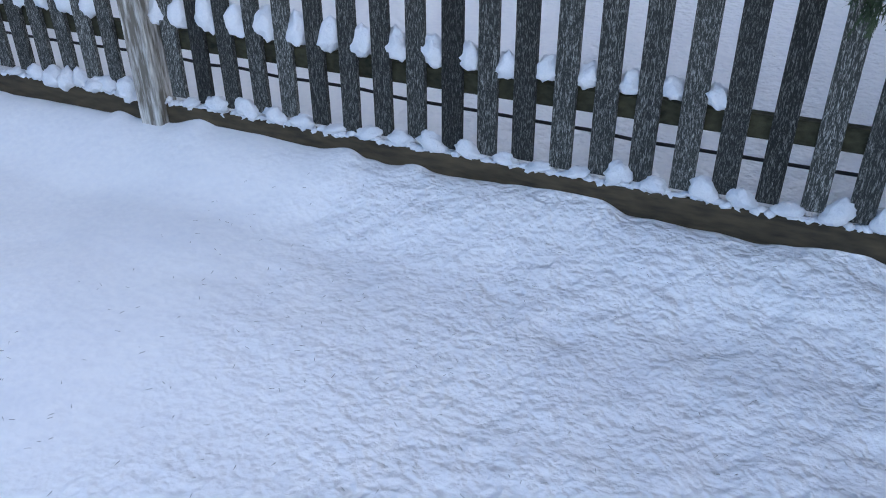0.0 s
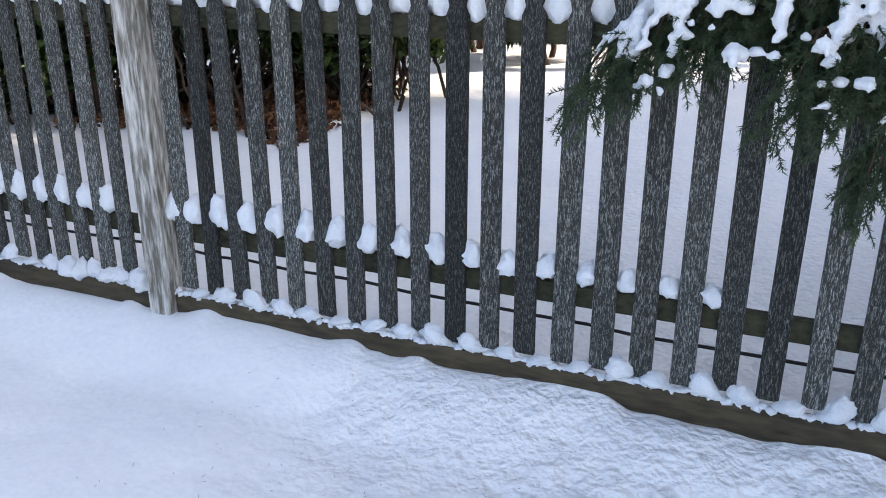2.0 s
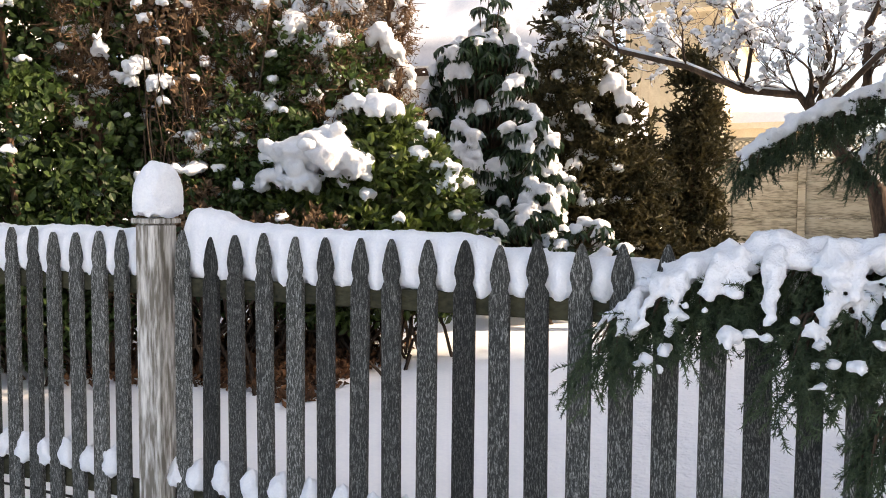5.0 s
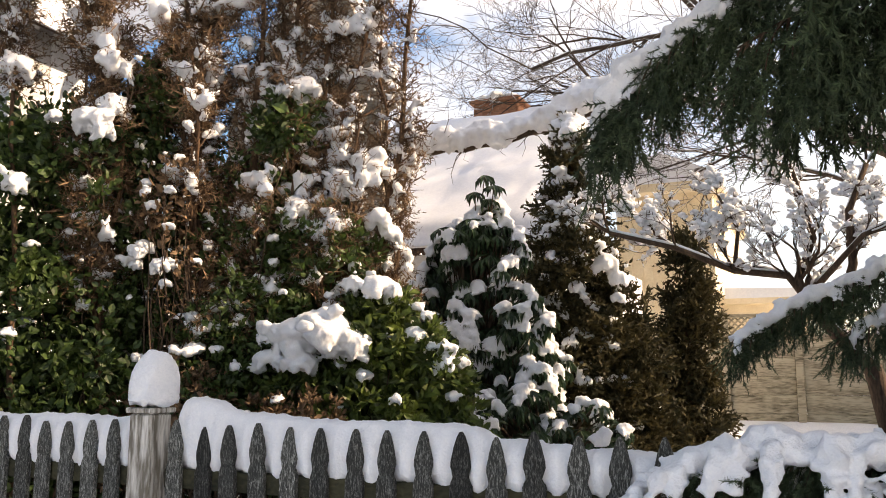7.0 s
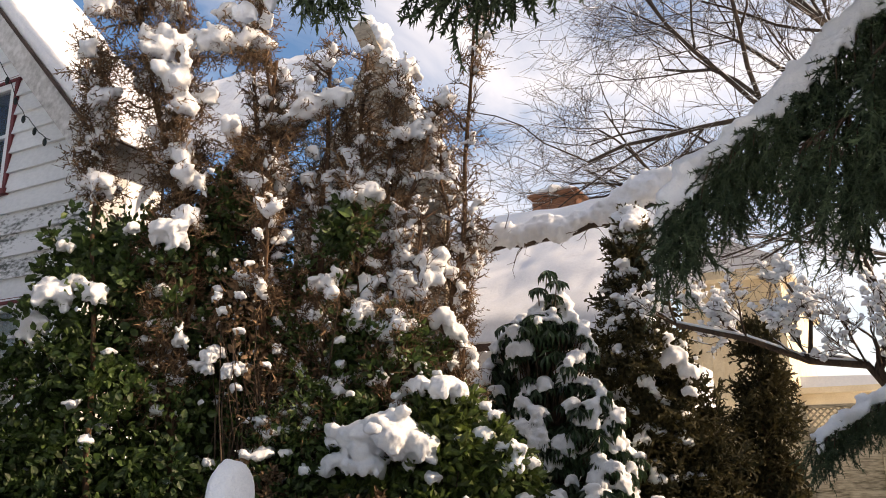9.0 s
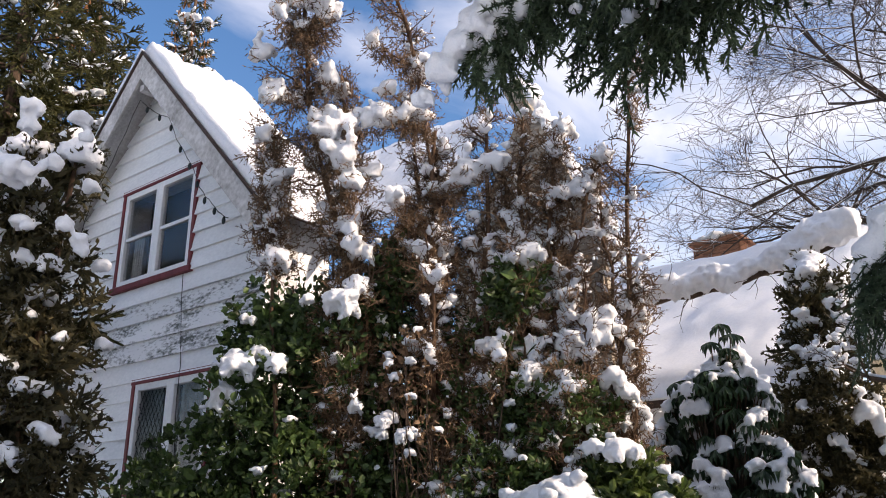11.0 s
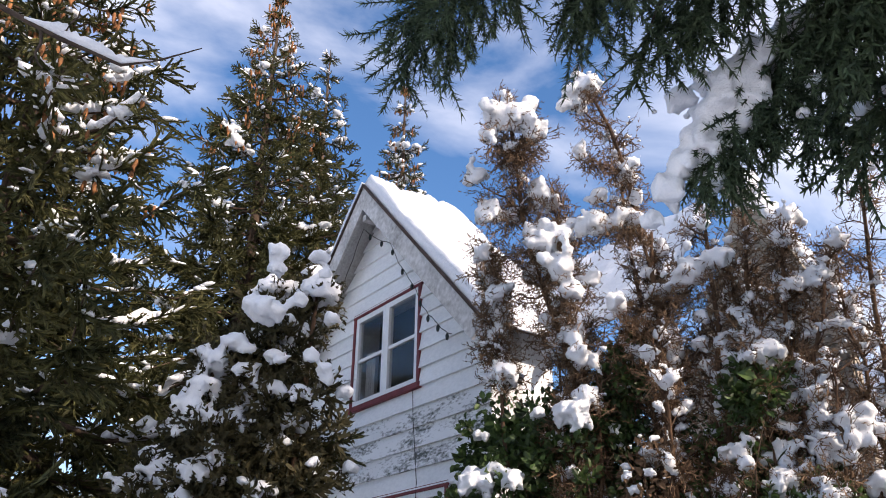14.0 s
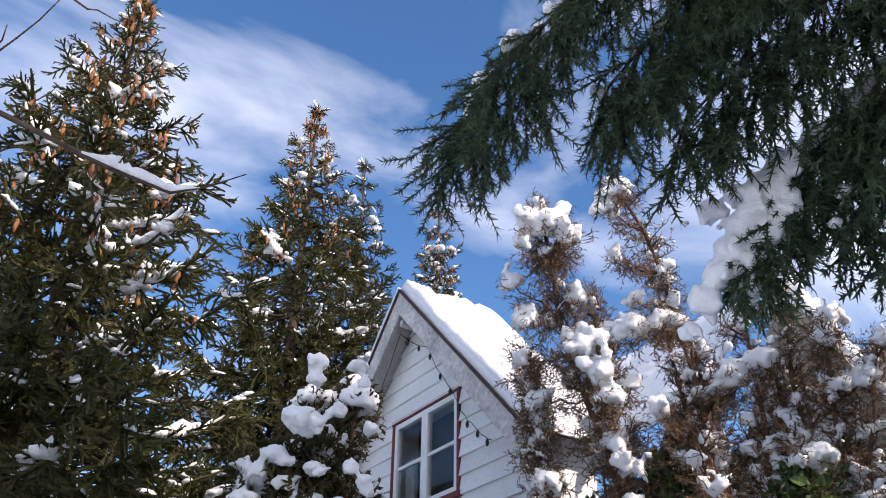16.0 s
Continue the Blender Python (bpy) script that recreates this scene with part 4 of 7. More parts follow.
def bough(stem, r, branchlets, blen, droop, spread, rng, snow_p=0.5, snow_size=0.02, sprays=7, scale=1.0, lean=(0, 0, 0), snow=None, tpls=None, start=0.25, taper=0.45):
    """A spruce limb: drooping branchlets on both sides, each hung with needle sprays; snow lies in streaks along them."""
    stem = np.asarray(stem, float)
    wood, green = Pile(), Pile()
    seg = np.linalg.norm(np.diff(stem, axis=0), axis=1)
    cum = np.concatenate([[0], np.cumsum(seg)]) / seg.sum()
    at = lambda t: np.stack([np.interp(t, cum, stem[:, c]) for c in range(3)], -1)
    wood.tube(at(np.linspace(0, 1, 14)), np.linspace(r, r * 0.2, 14), 6)
    SP, SD = [], []
    up = np.array([0, 0, 1.0])
    for k in range(branchlets):
        t = start + (1 - start) * (k + rng.uniform(0, 1)) / branchlets
        p = at(t)
        d = unit(at(min(1, t + 0.03)) - at(max(0, t - 0.03)))
        side = unit(np.cross(d, (0, 0, 1))) * (1 if k % 2 else -1)
        L = blen * rng.uniform(0.6, 1.2) * (1 - taper * t)
        aim = unit(d * 0.65 + side * spread * rng.uniform(0.2, 1.2) + np.array([0, 0, -0.15]) + np.array(lean))
        m = 6
        pts = [p]
        for i in range(m):
            aim = unit(aim + np.array([0, 0, -droop / m * 1.6]) + rng.normal(size=3) * 0.05)
            pts.append(pts[-1] + aim * L / m)
        pts = np.array(pts)
        wood.tube(pts, np.linspace(0.006, 0.002, m + 1), 4)
        for s in range(sprays):
            u = (s + rng.uniform(0.2, 0.9)) / sprays * m
            i = min(m - 1, int(u))
            q = pts[i] + (pts[i + 1] - pts[i]) * (u - i)
            dd = unit(pts[i + 1] - pts[i])
            sd = unit(np.cross(dd, rng.normal(size=3)))
            SP.append(q)
            SD.append(dd * 0.9 + sd * rng.uniform(0.2, 0.7) + np.array([0, 0, -droop * 0.45]))
        SP.append(pts[-1]), SD.append(aim)
        if snow is not None and rng.uniform() < snow_p:
            a, e = 0, int(rng.integers(3, m + 1))
            w = snow_size * rng.uniform(0.6, 1.3) * np.sin(np.linspace(0.75, 2.85, e + 1 - a)) * rng.uniform(0.75, 1.25, e + 1 - a)
            snow.tube(pts[a:e + 1] + up * (w * 0.8 + 0.010)[:, None], w, 6)
            for q, ww in zip(pts[a:e], w):
                if rng.uniform() < 0.55:
                    blobs(snow, [q + up * ww * 1.1 + rng.normal(size=3) * 0.012], ww * rng.uniform(0.9, 1.6), rng, 0.8, SMALL_LUMPS)
    if snow is not None and snow_p > 0.3:
        ts = rng.uniform(start + 0.05, 0.97, 26)
        w = snow_size * rng.uniform(0.4, 1.2, 26)
        blobs(snow, at(ts) + rng.normal(size=(26, 3)) * 0.014 + up * (r * 0.6 + w * 0.5)[:, None], w, rng, 0.8)
        S2 = at(rng.uniform(start + 0.05, 0.98, 30)) + rng.normal(size=(30, 3)) * np.array([0.03, 0.03, 0.012])
        blobs(snow, S2 + up * snow_size, snow_size * rng.uniform(0.6, 1.5, 30), rng, 0.8, SMALL_LUMPS)
    SP, SD = np.array(SP), np.array(SD)
    stamp_any(green, tpls or T_NEAR, frames(SD, rng, scale * rng.uniform(0.7, 1.2, len(SP))), SP, rng)
    limb = wood.make("bough", M_BARK, near_spruce)
    green.make("needles", M_NEEDLE, limb, smooth=False)
    return limb


sn_low, sn_mid, sn_top = Pile(), Pile(), Pile()
LT = T_NEAR_LIGHT
# boughs that hang over the fence
bough([(4.2, 0.8, 1.65), (3.2, 0.35, 1.42), (2.45, -0.02, 1.27), (2.05, -0.07, 1.24), (1.85, -0.10, 1.17), (1.72, -0.13, 1.10), (1.63, -0.15, 1.05)], 0.014, 80, 0.17, 0.8, 1.0, rb, 0.45, 0.012, 4, 0.72, (0, -0.25, -0.1), snow=sn_low, start=0.45, taper=0.25)
bough([(4.2, 0.8, 1.6), (3.3, 0.3, 1.40), (2.65, -0.06, 1.24), (2.35, -0.14, 1.17), (2.12, -0.18, 1.09)], 0.014, 70, 0.21, 1.1, 0.9, rb, 0.5, 0.012, 4, 0.82, (0, -0.1, -0.3), snow=sn_low, start=0.45, taper=0.25)
bough([(4.2, 0.8, 1.6), (3.3, 0.25, 1.38), (2.75, -0.1, 1.18), (2.42, -0.16, 1.00), (2.30, -0.18, 0.86)], 0.014, 56, 0.20, 1.2, 0.8, rb, 0.3, 0.015, 5, 0.65, (0, -0.1, -0.3), tpls=LT, snow=sn_low, start=0.45, taper=0.25)
bough([(4.2, 0.9, 1.65), (3.3, 0.45, 1.46), (2.6, 0.1, 1.26), (2.1, -0.02, 1.17)], 0.014, 60, 0.22, 1.0, 0.9, rb, 0.7, 0.015, 5, 0.62, (0, -0.2, -0.2), tpls=LT, snow=sn_low, start=0.4, taper=0.25)
# the roll of snow along the low boughs, and tongues running down its front
RX, RZ = (1.64, 1.71, 1.81, 1.94, 2.08, 2.14, 2.19, 2.30, 2.6, 2.9), (1.05, 1.13, 1.19, 1.24, 1.26, 1.22, 1.25, 1.25, 1.29, 1.33)
for x in np.arange(1.68, 2.9, 0.045):
    w_ = 0.016 + 0.030 * min(1.0, (x - 1.66) / 0.25)
    blobs(sn_low, [(x, -0.10 + 0.02 * rb.normal(), float(np.interp(x, RX, RZ)) + 0.012 * rb.normal())], w_ * rb.uniform(0.8, 1.25), rb, 0.85)
for x in (1.72, 1.80, 1.84, 1.94, 1.98, 2.07, 2.19, 2.23, 2.26, 2.38, 2.52, 2.70, 2.86):
    p = np.array([x, -0.14 - 0.03 * rb.uniform(), float(np.interp(x, RX, RZ)) - 0.01])
    m = int(rb.integers(3, 12))
    step_ = np.array([rb.uniform(-0.016, 0.004), -0.013, -0.017])
    for q in range(m):
        blobs(sn_low, [p], 0.026 * (1 - 0.45 * q / m) * rb.uniform(0.7, 1.3), rb, 0.85)
        blobs(sn_low, [p + (0.024 * rb.normal(), 0.01, 0.008)], 0.015 * rb.uniform(0.6, 1.3), rb, 0.7)
        p = p + step_ * rb.uniform(0.8, 1.3) + np.array([0, 0, -0.004 * q])
for c, w_ in (((1.97, -0.30, 1.05), 0.032), ((2.16, -0.33, 1.08), 0.026), ((2.26, -0.32, 1.00), 0.024), ((1.76, -0.26, 0.97), 0.022)):
    drapes(sn_low, [c], w_, rb, 4, 0.8, 0.8)
# bough behind the fence
bough([(4.2, 1.5, 2.45), (2.86, 2.10, 2.13), (2.53, 1.98, 1.97), (2.23, 1.86, 1.84), (2.03, 1.78, 1.73), (1.83, 1.71, 1.60)], 0.018, 90, 0.20, 0.9, 0.9, rb, 0.9, 0.019, 5, 0.62, (0, -0.2, -0.1), snow=sn_mid, tpls=LT, start=0.35, taper=0.3)
bough([(4.2, 1.6, 2.35), (3.0, 2.05, 1.95), (2.6, 1.95, 1.78), (2.3, 1.8, 1.62)], 0.016, 50, 0.20, 0.9, 0.9, rb, 0.7, 0.019, 5, 0.62, (0, -0.1, -0.2), snow=sn_mid, tpls=LT, start=0.35, taper=0.3)
# mid boughs
bough([(4.2, 0.7, 4.3), (3.0, 0.5, 3.55), (2.2, 0.45, 2.98), (1.93, 0.45, 2.75), (1.72, 0.46, 2.59), (1.52, 0.48, 2.45)], 0.026, 90, 0.42, 1.2, 0.7, rb, 0.95, 0.027, 5, 0.95, (0.05, -0.15, -0.15), snow=sn_mid, tpls=LT, start=0.3, taper=0.5)
bough([(4.2, 0.6, 3.4), (3.2, 0.30, 3.00), (2.5, 0.25, 2.72), (2.0, 0.35, 2.52)], 0.024, 60, 0.42, 1.3, 0.8, rb, 0.35, 0.022, 6, 0.95, (0.1, -0.1, -0.2), snow=sn_mid, tpls=LT, start=0.25)
bough([(4.3, 0.4, 4.0), (3.4, 0.0, 3.5), (2.8, -0.2, 3.15), (2.45, -0.2, 2.9)], 0.024, 46, 0.48, 1.5, 0.8, rb, 0.12, 0.016, 6, 0.95, (0.1, 0, -0.2), snow=sn_mid, tpls=LT, start=0.25)
bough([(4.2, 0.5, 3.8), (3.2, 0.1, 3.3), (2.6, 0.1, 2.98), (2.25, 0.2, 2.72)], 0.022, 50, 0.46, 1.4, 0.8, rb, 0.1, 0.016, 6, 1.0, (0.1, -0.05, -0.2), snow=sn_mid, tpls=T_BULK, start=0.2)
bough([(4.2, 0.8, 3.6), (3.2, 0.7, 3.1), (2.6, 0.7, 2.82), (2.15, 0.75, 2.58)], 0.022, 50, 0.46, 1.4, 0.8, rb, 0.1, 0.016, 6, 1.0, (0.1, -0.05, -0.2), snow=sn_mid, tpls=T_BULK, start=0.2)
# high boughs over the path
HIGH = [
    ([(4.2, 0.4, 4.6), (2.56, -0.39, 4.36), (1.65, -1.17, 4.05), (1.05, -1.50, 3.69), (0.74, -1.62, 3.47), (0.46, -1.64, 3.36)], 84, 0.23, 0.55, 0.024, 0.45),
    ([(4.2, 0.4, 4.5), (2.56, -0.29, 4.2), (1.83, -0.95, 3.92), (1.27, -1.24, 3.66), (0.81, -1.33, 3.42)], 84, 0.27, 0.30, 0.020, 0.45),
    ([(4.2, 0.5, 4.4), (2.44, 0.0, 4.08), (1.72, -0.71, 3.78), (1.25, -0.94, 3.58), (0.87, -1.04, 3.40)], 76, 0.28, 0.2, 0.020, 0.45),
    ([(4.2, 0.5, 4.3), (2.45, 0.01, 4.0), (1.55, -0.48, 3.55), (1.10, -0.72, 3.30), (0.92, -0.78, 3.15), (0.78, -0.81, 3.04)], 80, 0.32, 0.5, 0.026, 0.75),
    ([(4.2, 0.4, 4.9), (2.56, -0.50, 4.51), (1.82, -1.01, 4.15), (1.26, -1.25, 3.86)], 60, 0.40, 0.25, 0.020, 0.5),
    ([(4.2, 0.3, 4.7), (2.58, -0.69, 4.36), (2.04, -1.14, 4.06), (1.57, -1.32, 3.78)], 60, 0.40, 0.1, 0.020, 0.5),
    ([(4.2, 0.5, 4.3), (2.66, 0.03, 4.0), (1.91, -0.43, 3.75), (1.20, -0.72, 3.35)], 56, 0.32, 0.6, 0.028, 0.6),
    ([(4.2, 0.4, 4.5), (2.67, -0.28, 4.2), (2.03, -0.73, 3.95), (1.56, -0.92, 3.62)], 60, 0.38, 0.1, 0.020, 0.5),
    ([(4.2, 0.6, 4.3), (2.55, 0.32, 3.95), (1.79, 0.01, 3.65), (1.05, -0.25, 3.22)], 50, 0.30, 0.6, 0.028, 0.7),
    ([(4.2, 0.4, 5.1), (2.6, -0.3, 4.75), (1.5, -0.7, 4.3), (0.80, -0.88, 3.92)], 56, 0.36, 0.2, 0.022, 0.5),
    ([(4.2, 0.6, 4.6), (2.6, 0.3, 4.2), (1.7, 0.0, 3.85), (0.85, -0.20, 3.40)], 46, 0.32, 0.6, 0.028, 0.7),
]
for k, (stem, n_, len_, sp, ss, tp) in enumerate(HIGH):
    bough(stem, 0.020, n_, len_, 0.95 if k == 0 else 1.3, 0.7, rb, sp, ss, 4, 1.15, snow=sn_top, tpls=T_NEAR if k < 2 else LT if k < 4 else T_BULK, start=0.28, taper=tp)
for c, w_ in (((0.64, -0.89, 2.79), 0.032), ((0.70, -0.88, 2.87), 0.048), ((0.76, -0.85, 2.94), 0.057), ((0.82, -0.83, 3.02), 0.064), ((0.89, -0.81, 3.10), 0.074), ((0.94, -0.80, 3.17), 0.081), ((1.00, -0.77, 3.24), 0.074), ((0.86, -0.81, 2.96), 0.040), ((0.92, -0.78, 3.03), 0.044), ((0.82, -0.79, 2.89), 0.033), ((0.80, -0.79, 2.85), 0.023), ((0.73, -0.80, 3.22), 0.047), ((1.13, -0.71, 3.10), 0.022), ((1.08, -0.70, 3.02), 0.019), ((0.98, -0.78, 3.09), 0.043)):
    drapes(sn_top, [c], w_ * 1.15, rb, 6, 0.8, 0.85)
for c, r_, n_ in (((1.04, -1.52, 3.74), 0.09, 12), ((0.92, -1.57, 3.64), 0.07, 10), ((1.17, -1.45, 3.81), 0.09, 12), ((0.76, -1.62, 3.50), 0.045, 7), ((0.60, -1.64, 3.41), 0.03, 5)):
    pad(sn_top, c, r_, n_, rb, 0.3, 0.6, 0.8)
snow_body(sn_low, "bough_snow", "heavy snow on the spruce bough hanging over the fence", 0.0075, smooth=2)
snow_body(sn_mid, "bough_snow", "streaks of snow on the drooping spruce boughs", 0.014)
snow_body(sn_top, "bough_snow", "clots of snow on the high spruce boughs", 0.011)
# the rest of the crown, which shades the path
crown = Pile()
wood = Pile()
rk = np.random.default_rng(31)
for k in range(240):
    z = 1.3 + 10.3 * (k / 240) ** 1.0
    a = rk.uniform(0, 6.283)
    dx, dy = math.cos(a), math.sin(a)
    if dx < 0.45 and z < 5.6:
        continue
    L = 3.3 * (1 - (z - 1.3) / 11.8)
    tip = TR + np.array([dx * L, dy * L, z - 0.25 * L])
    pts = curve(TR + np.array([0, 0, z]), tip, 0.1, 6, rk, 0.03)
    wood.tube(pts, np.linspace(0.03, 0.006, 6), 5)
    m = int(10 + 14 * L / 3)
    t = rk.uniform(0.1, 1, m)
    P = np.stack([np.interp(t, np.linspace(0, 1, 6), pts[:, c]) for c in range(3)], -1) + rk.normal(size=(m, 3)) * 0.16 * np.array([1, 1, 0.4])
    stamp_any(crown, T_CROWN, frames(np.array([dx, dy, 0]) * 0.4 + rk.normal(size=(m, 3)) * 0.3 + np.array([0, 0, -0.8]), rk, rk.uniform(0.8, 1.3, m)), P, rk)
wood.make("limbs", M_BARK, near_spruce)
crown.make("crown", M_NEEDLE, near_spruce, smooth=False)


# ---- tall conifers behind ----
def conifer(x, y, top, spread, low, whorls, rng, label, dens=1.0, cones=0, mat=M_NEEDLE_FAR, ratio=0.22, size=1.0, snow_size=0.13, droop=0.35, snow_p=0.85):
    base = gz(x, y)
    tree = thing("spruce_tree", label, "tree", "spruce trees", (x, y, base))
    inv = np.array([x, y, base])
    trunk, green, cone, sn = Pile(), Pile(), Pile(), Pile()
    trunk.tube(np.array([(0, 0, -0.3), (0.05, 0, (top - base) * 0.5), (0, 0, top - base)]), [0.013 * top + 0.03, 0.008 * top + 0.01, 0.012], 8)
    for w in range(whorls):
        u = w / (whorls - 1)
        z = low + (top - low - 0.3) * u
        L0 = (spread * (1 - u) ** 1.08 + 0.10)
        nb = 7 if u < 0.85 else 5
        a0 = rng.uniform(0, 6.283)
        for b in range(nb):
            a = a0 + b * 6.283 / nb + rng.uniform(-0.25, 0.25)
            L = L0 * rng.uniform(0.72, 1.2)
            dv = np.array([math.cos(a), math.sin(a), 0])
            s = np.linspace(0, 1, 7)
            zz = z - base + (0.25 * (u > 0.8) * s - droop * np.sin(s * 2.2) * 0.5 * (1 - 0.55 * u) + 0.16 * s ** 3) * L
            pts = dv[None] * (s * L)[:, None]
            pts[:, 2] = zz
            pts[1:] += rng.normal(size=(6, 3)) * 0.02 * L
            trunk.tube(pts, np.linspace(0.012 + 0.014 * L, 0.005, 7), 4)
            m = max(6, int(dens * (6 + 15 * L) * (2.0 if u < 0.45 and cones > 5 else 1)))
            t = rng.uniform(0.04, 1.0, m) ** 0.8
            P = np.stack([np.interp(t, s, pts[:, c]) for c in range(3)], -1)
            side = np.cross(dv, (0, 0, 1))
            k = rng.choice([-1, 1], m)[:, None]
            out_ = np.where(t > 0.7, 1.0, 0.55)[:, None]
            D = dv * 0.8 * out_ + side * k * rng.uniform(0.15, 0.85, (m, 1)) + rng.normal(size=(m, 3)) * 0.14 + np.array([0, 0, -1]) * np.where(rng.uniform(size=(m, 1)) < 0.3, rng.uniform(0.5, 1.1, (m, 1)), rng.uniform(-0.35, 0.25, (m, 1)))
            stamp_any(green, T_CROWN if size > 2 else T_FAR, frames(D, rng, size * rng.uniform(0.55, 1.1, m) * (0.4 + 0.6 * min(1, L / 1.3))), P, rng)
            # streaks of snow along sprays, and a long ridge on some boughs
            for e in np.flatnonzero((rng.uniform(size=m) < snow_p * (0.50 if u > 0.3 else 0.16)) & (t > 0.3) & (D[:, 2] > -0.6)):
                dd = unit(D[e]) * rng.uniform(0.10, 0.22) * size
                w = snow_size * rng.uniform(0.10, 0.26)
                sn.tube(np.stack([P[e], P[e] + dd * 0.35, P[e] + dd * 0.75 + rng.normal(size=3) * 0.012, P[e] + dd]) + inv + np.array([0, 0, 0.028]), [w * 0.5, w, w * 0.8, w * 0.3], 5)
            if rng.uniform() < snow_p * 0.62 and L > 0.4:
                a_, z_ = rng.uniform(0.3, 0.55), rng.uniform(0.85, 1.0)
                nn = int(6 + 9 * L * (z_ - a_))
                tt = np.linspace(a_, z_, nn)
                QQ = np.stack([np.interp(tt, s, pts[:, c]) for c in range(3)], -1) + inv + side * rng.normal(size=(nn, 1)) * 0.02 + np.array([0, 0, 0.05])
                w = snow_size * rng.uniform(0.25, 0.9, nn) * np.sin(np.linspace(0.5, 2.8, nn))
                QQ[:, 2] += rng.normal(size=nn) * 0.02
                sn.tube(QQ, w * 0.8, 6)
                blobs(sn, QQ + side * rng.normal(size=(nn, 1)) * 0.08 - (0, 0, 0.02), w * 0.85, rng, 0.6, SMALL_LUMPS)
            if cones and u > 0.55 and rng.uniform() < 0.9:
                nc = rng.integers(2, cones + 5)
                tc = rng.uniform(0.55, 1.0, nc)
                C = np.stack([np.interp(tc, s, pts[:, c]) for c in range(3)], -1) + rng.normal(size=(nc, 3)) * 0.05
                for c in C:
                    cone.tube([c, c + (0, 0, -0.04), c + (rng.normal() * 0.01, rng.normal() * 0.01, -0.10), c + (0, 0, -0.15)], [0.012, 0.024, 0.022, 0.006], 6)
    trunk.make("trunk", M_BARK, tree)
    green.make("crown", mat, tree, smooth=False)
    if cones:
        tagged(cone.make("cone", M_CONE, tree, "hanging brown cones"), kind="stuff")
    if sn.n:
        snow_body(sn, "spruce_snow", "scattered clumps of sunlit snow on the spruce branches")
    return tree


rt = np.random.default_rng(55)
conifer(-6.70, -2.0, 10.75, 4.1, 0.60, 26, rt, "tall spruce with brown cones in its top and snowy branches", 0.82, 6, size=1.15, snow_size=0.15, droop=0.55)
conifer(-13.19, 3.22, 16.23, 3.80, 4.16, 21, rt, "distant spruce with cones and clumps of snow behind the house", 0.72, 9, size=1.35, snow_size=0.2, snow_p=0.6)
conifer(-13.92, 5.02, 15.73, 2.80, 5.16, 17, rt, "dark spruce standing close behind another", 0.62, 0, size=1.4, snow_size=0.16, snow_p=0.5)
conifer(-15.49, 8.37, 17.12, 2.50, 6.15, 16, rt, "slender distant spruce with snow beside the roof ridge", 0.8, 3, size=1.3, snow_size=0.2, snow_p=0.65)
# out-of-view sun blockers: four added spruces that keep path and yard in shade
conifer(7.3, 1.7, 10.0, 3.3, 0.6, 16, rt, "unseen dark spruce added to shade the path", 0.55, 0, M_NEEDLE, size=3.6, snow_size=0.12, snow_p=0.0)
conifer(17.0, 6.2, 12.0, 2.6, 0.6, 15, rt, "unseen dark spruce added far off to shade the yard", 0.6, 0, M_NEEDLE, size=3.4, snow_size=0.12, snow_p=0.0)
conifer(17.0, 7.9, 15.5, 2.8, 0.6, 19, rt, "tall unseen spruce added far off to shade yard and cedars", 0.55, 0, M_NEEDLE, size=3.4, snow_size=0.12, snow_p=0.0)
conifer(17.2, 10.0, 11.0, 2.4, 0.6, 14, rt, "unseen dark spruce added to shade the end of the yard", 0.6, 0, M_NEEDLE, size=3.4, snow_size=0.12, snow_p=0.0)


# ---- columnar cedars ----
def tufted(name, ells, tufts, per, radius, size, tpl, mat, rng, parent, offset, pile, snow_p=0.4, snow_size=0.8, minz=0.0, up=0.5, wild=0.35, inner=0.8, fill=0.25, gap=0.2, flat=0.55, snow_lift=0.3):
    """Foliage in tufts on a heap of ellipsoids; a share of the tufts carries a cap of snow."""
    C, N = shell(ells, tufts, rng, inner, gap=gap)
    m = len(C)
    D = unit(rng.normal(size=(m, per, 3)) * 0.8 + N[:, None] * 0.9 + np.array([0, 0, up]))
    P = C[:, None] + D * radius * rng.uniform(0.15, 0.8, (m, per, 1))
    P, D = P.reshape(-1, 3), (D + rng.normal(size=D.shape) * wild).reshape(-1, 3)
    if fill:
        Q, _ = shell(ells, int(m * per * fill), rng, 0.15, gap=0.0)
        P, D = np.concatenate([P, Q]), np.concatenate([D, rng.normal(size=Q.shape) + (0, 0, up)])
    leaf = Pile()
    stamp_any(leaf, tpl if isinstance(tpl, list) else [tpl], frames(D, rng, size * rng.uniform(0.65, 1.25, len(P))), P, rng)
    ob = leaf.make(name, mat, parent, smooth=False)
    keep_s = (rng.uniform(size=m) < snow_p) & (N[:, 2] > minz)
    S = C[keep_s] + np.asarray(offset, float)
    s = radius * snow_size * rng.uniform(0.55, 1.25, len(S))
    top = S + np.array([0, 0, 1]) * (radius * 0.55 + size * snow_lift) + N[keep_s] * 0.05
    drapes(pile, top, s * 0.95, rng, 4, 0.6, flat)
    return ob, C, N


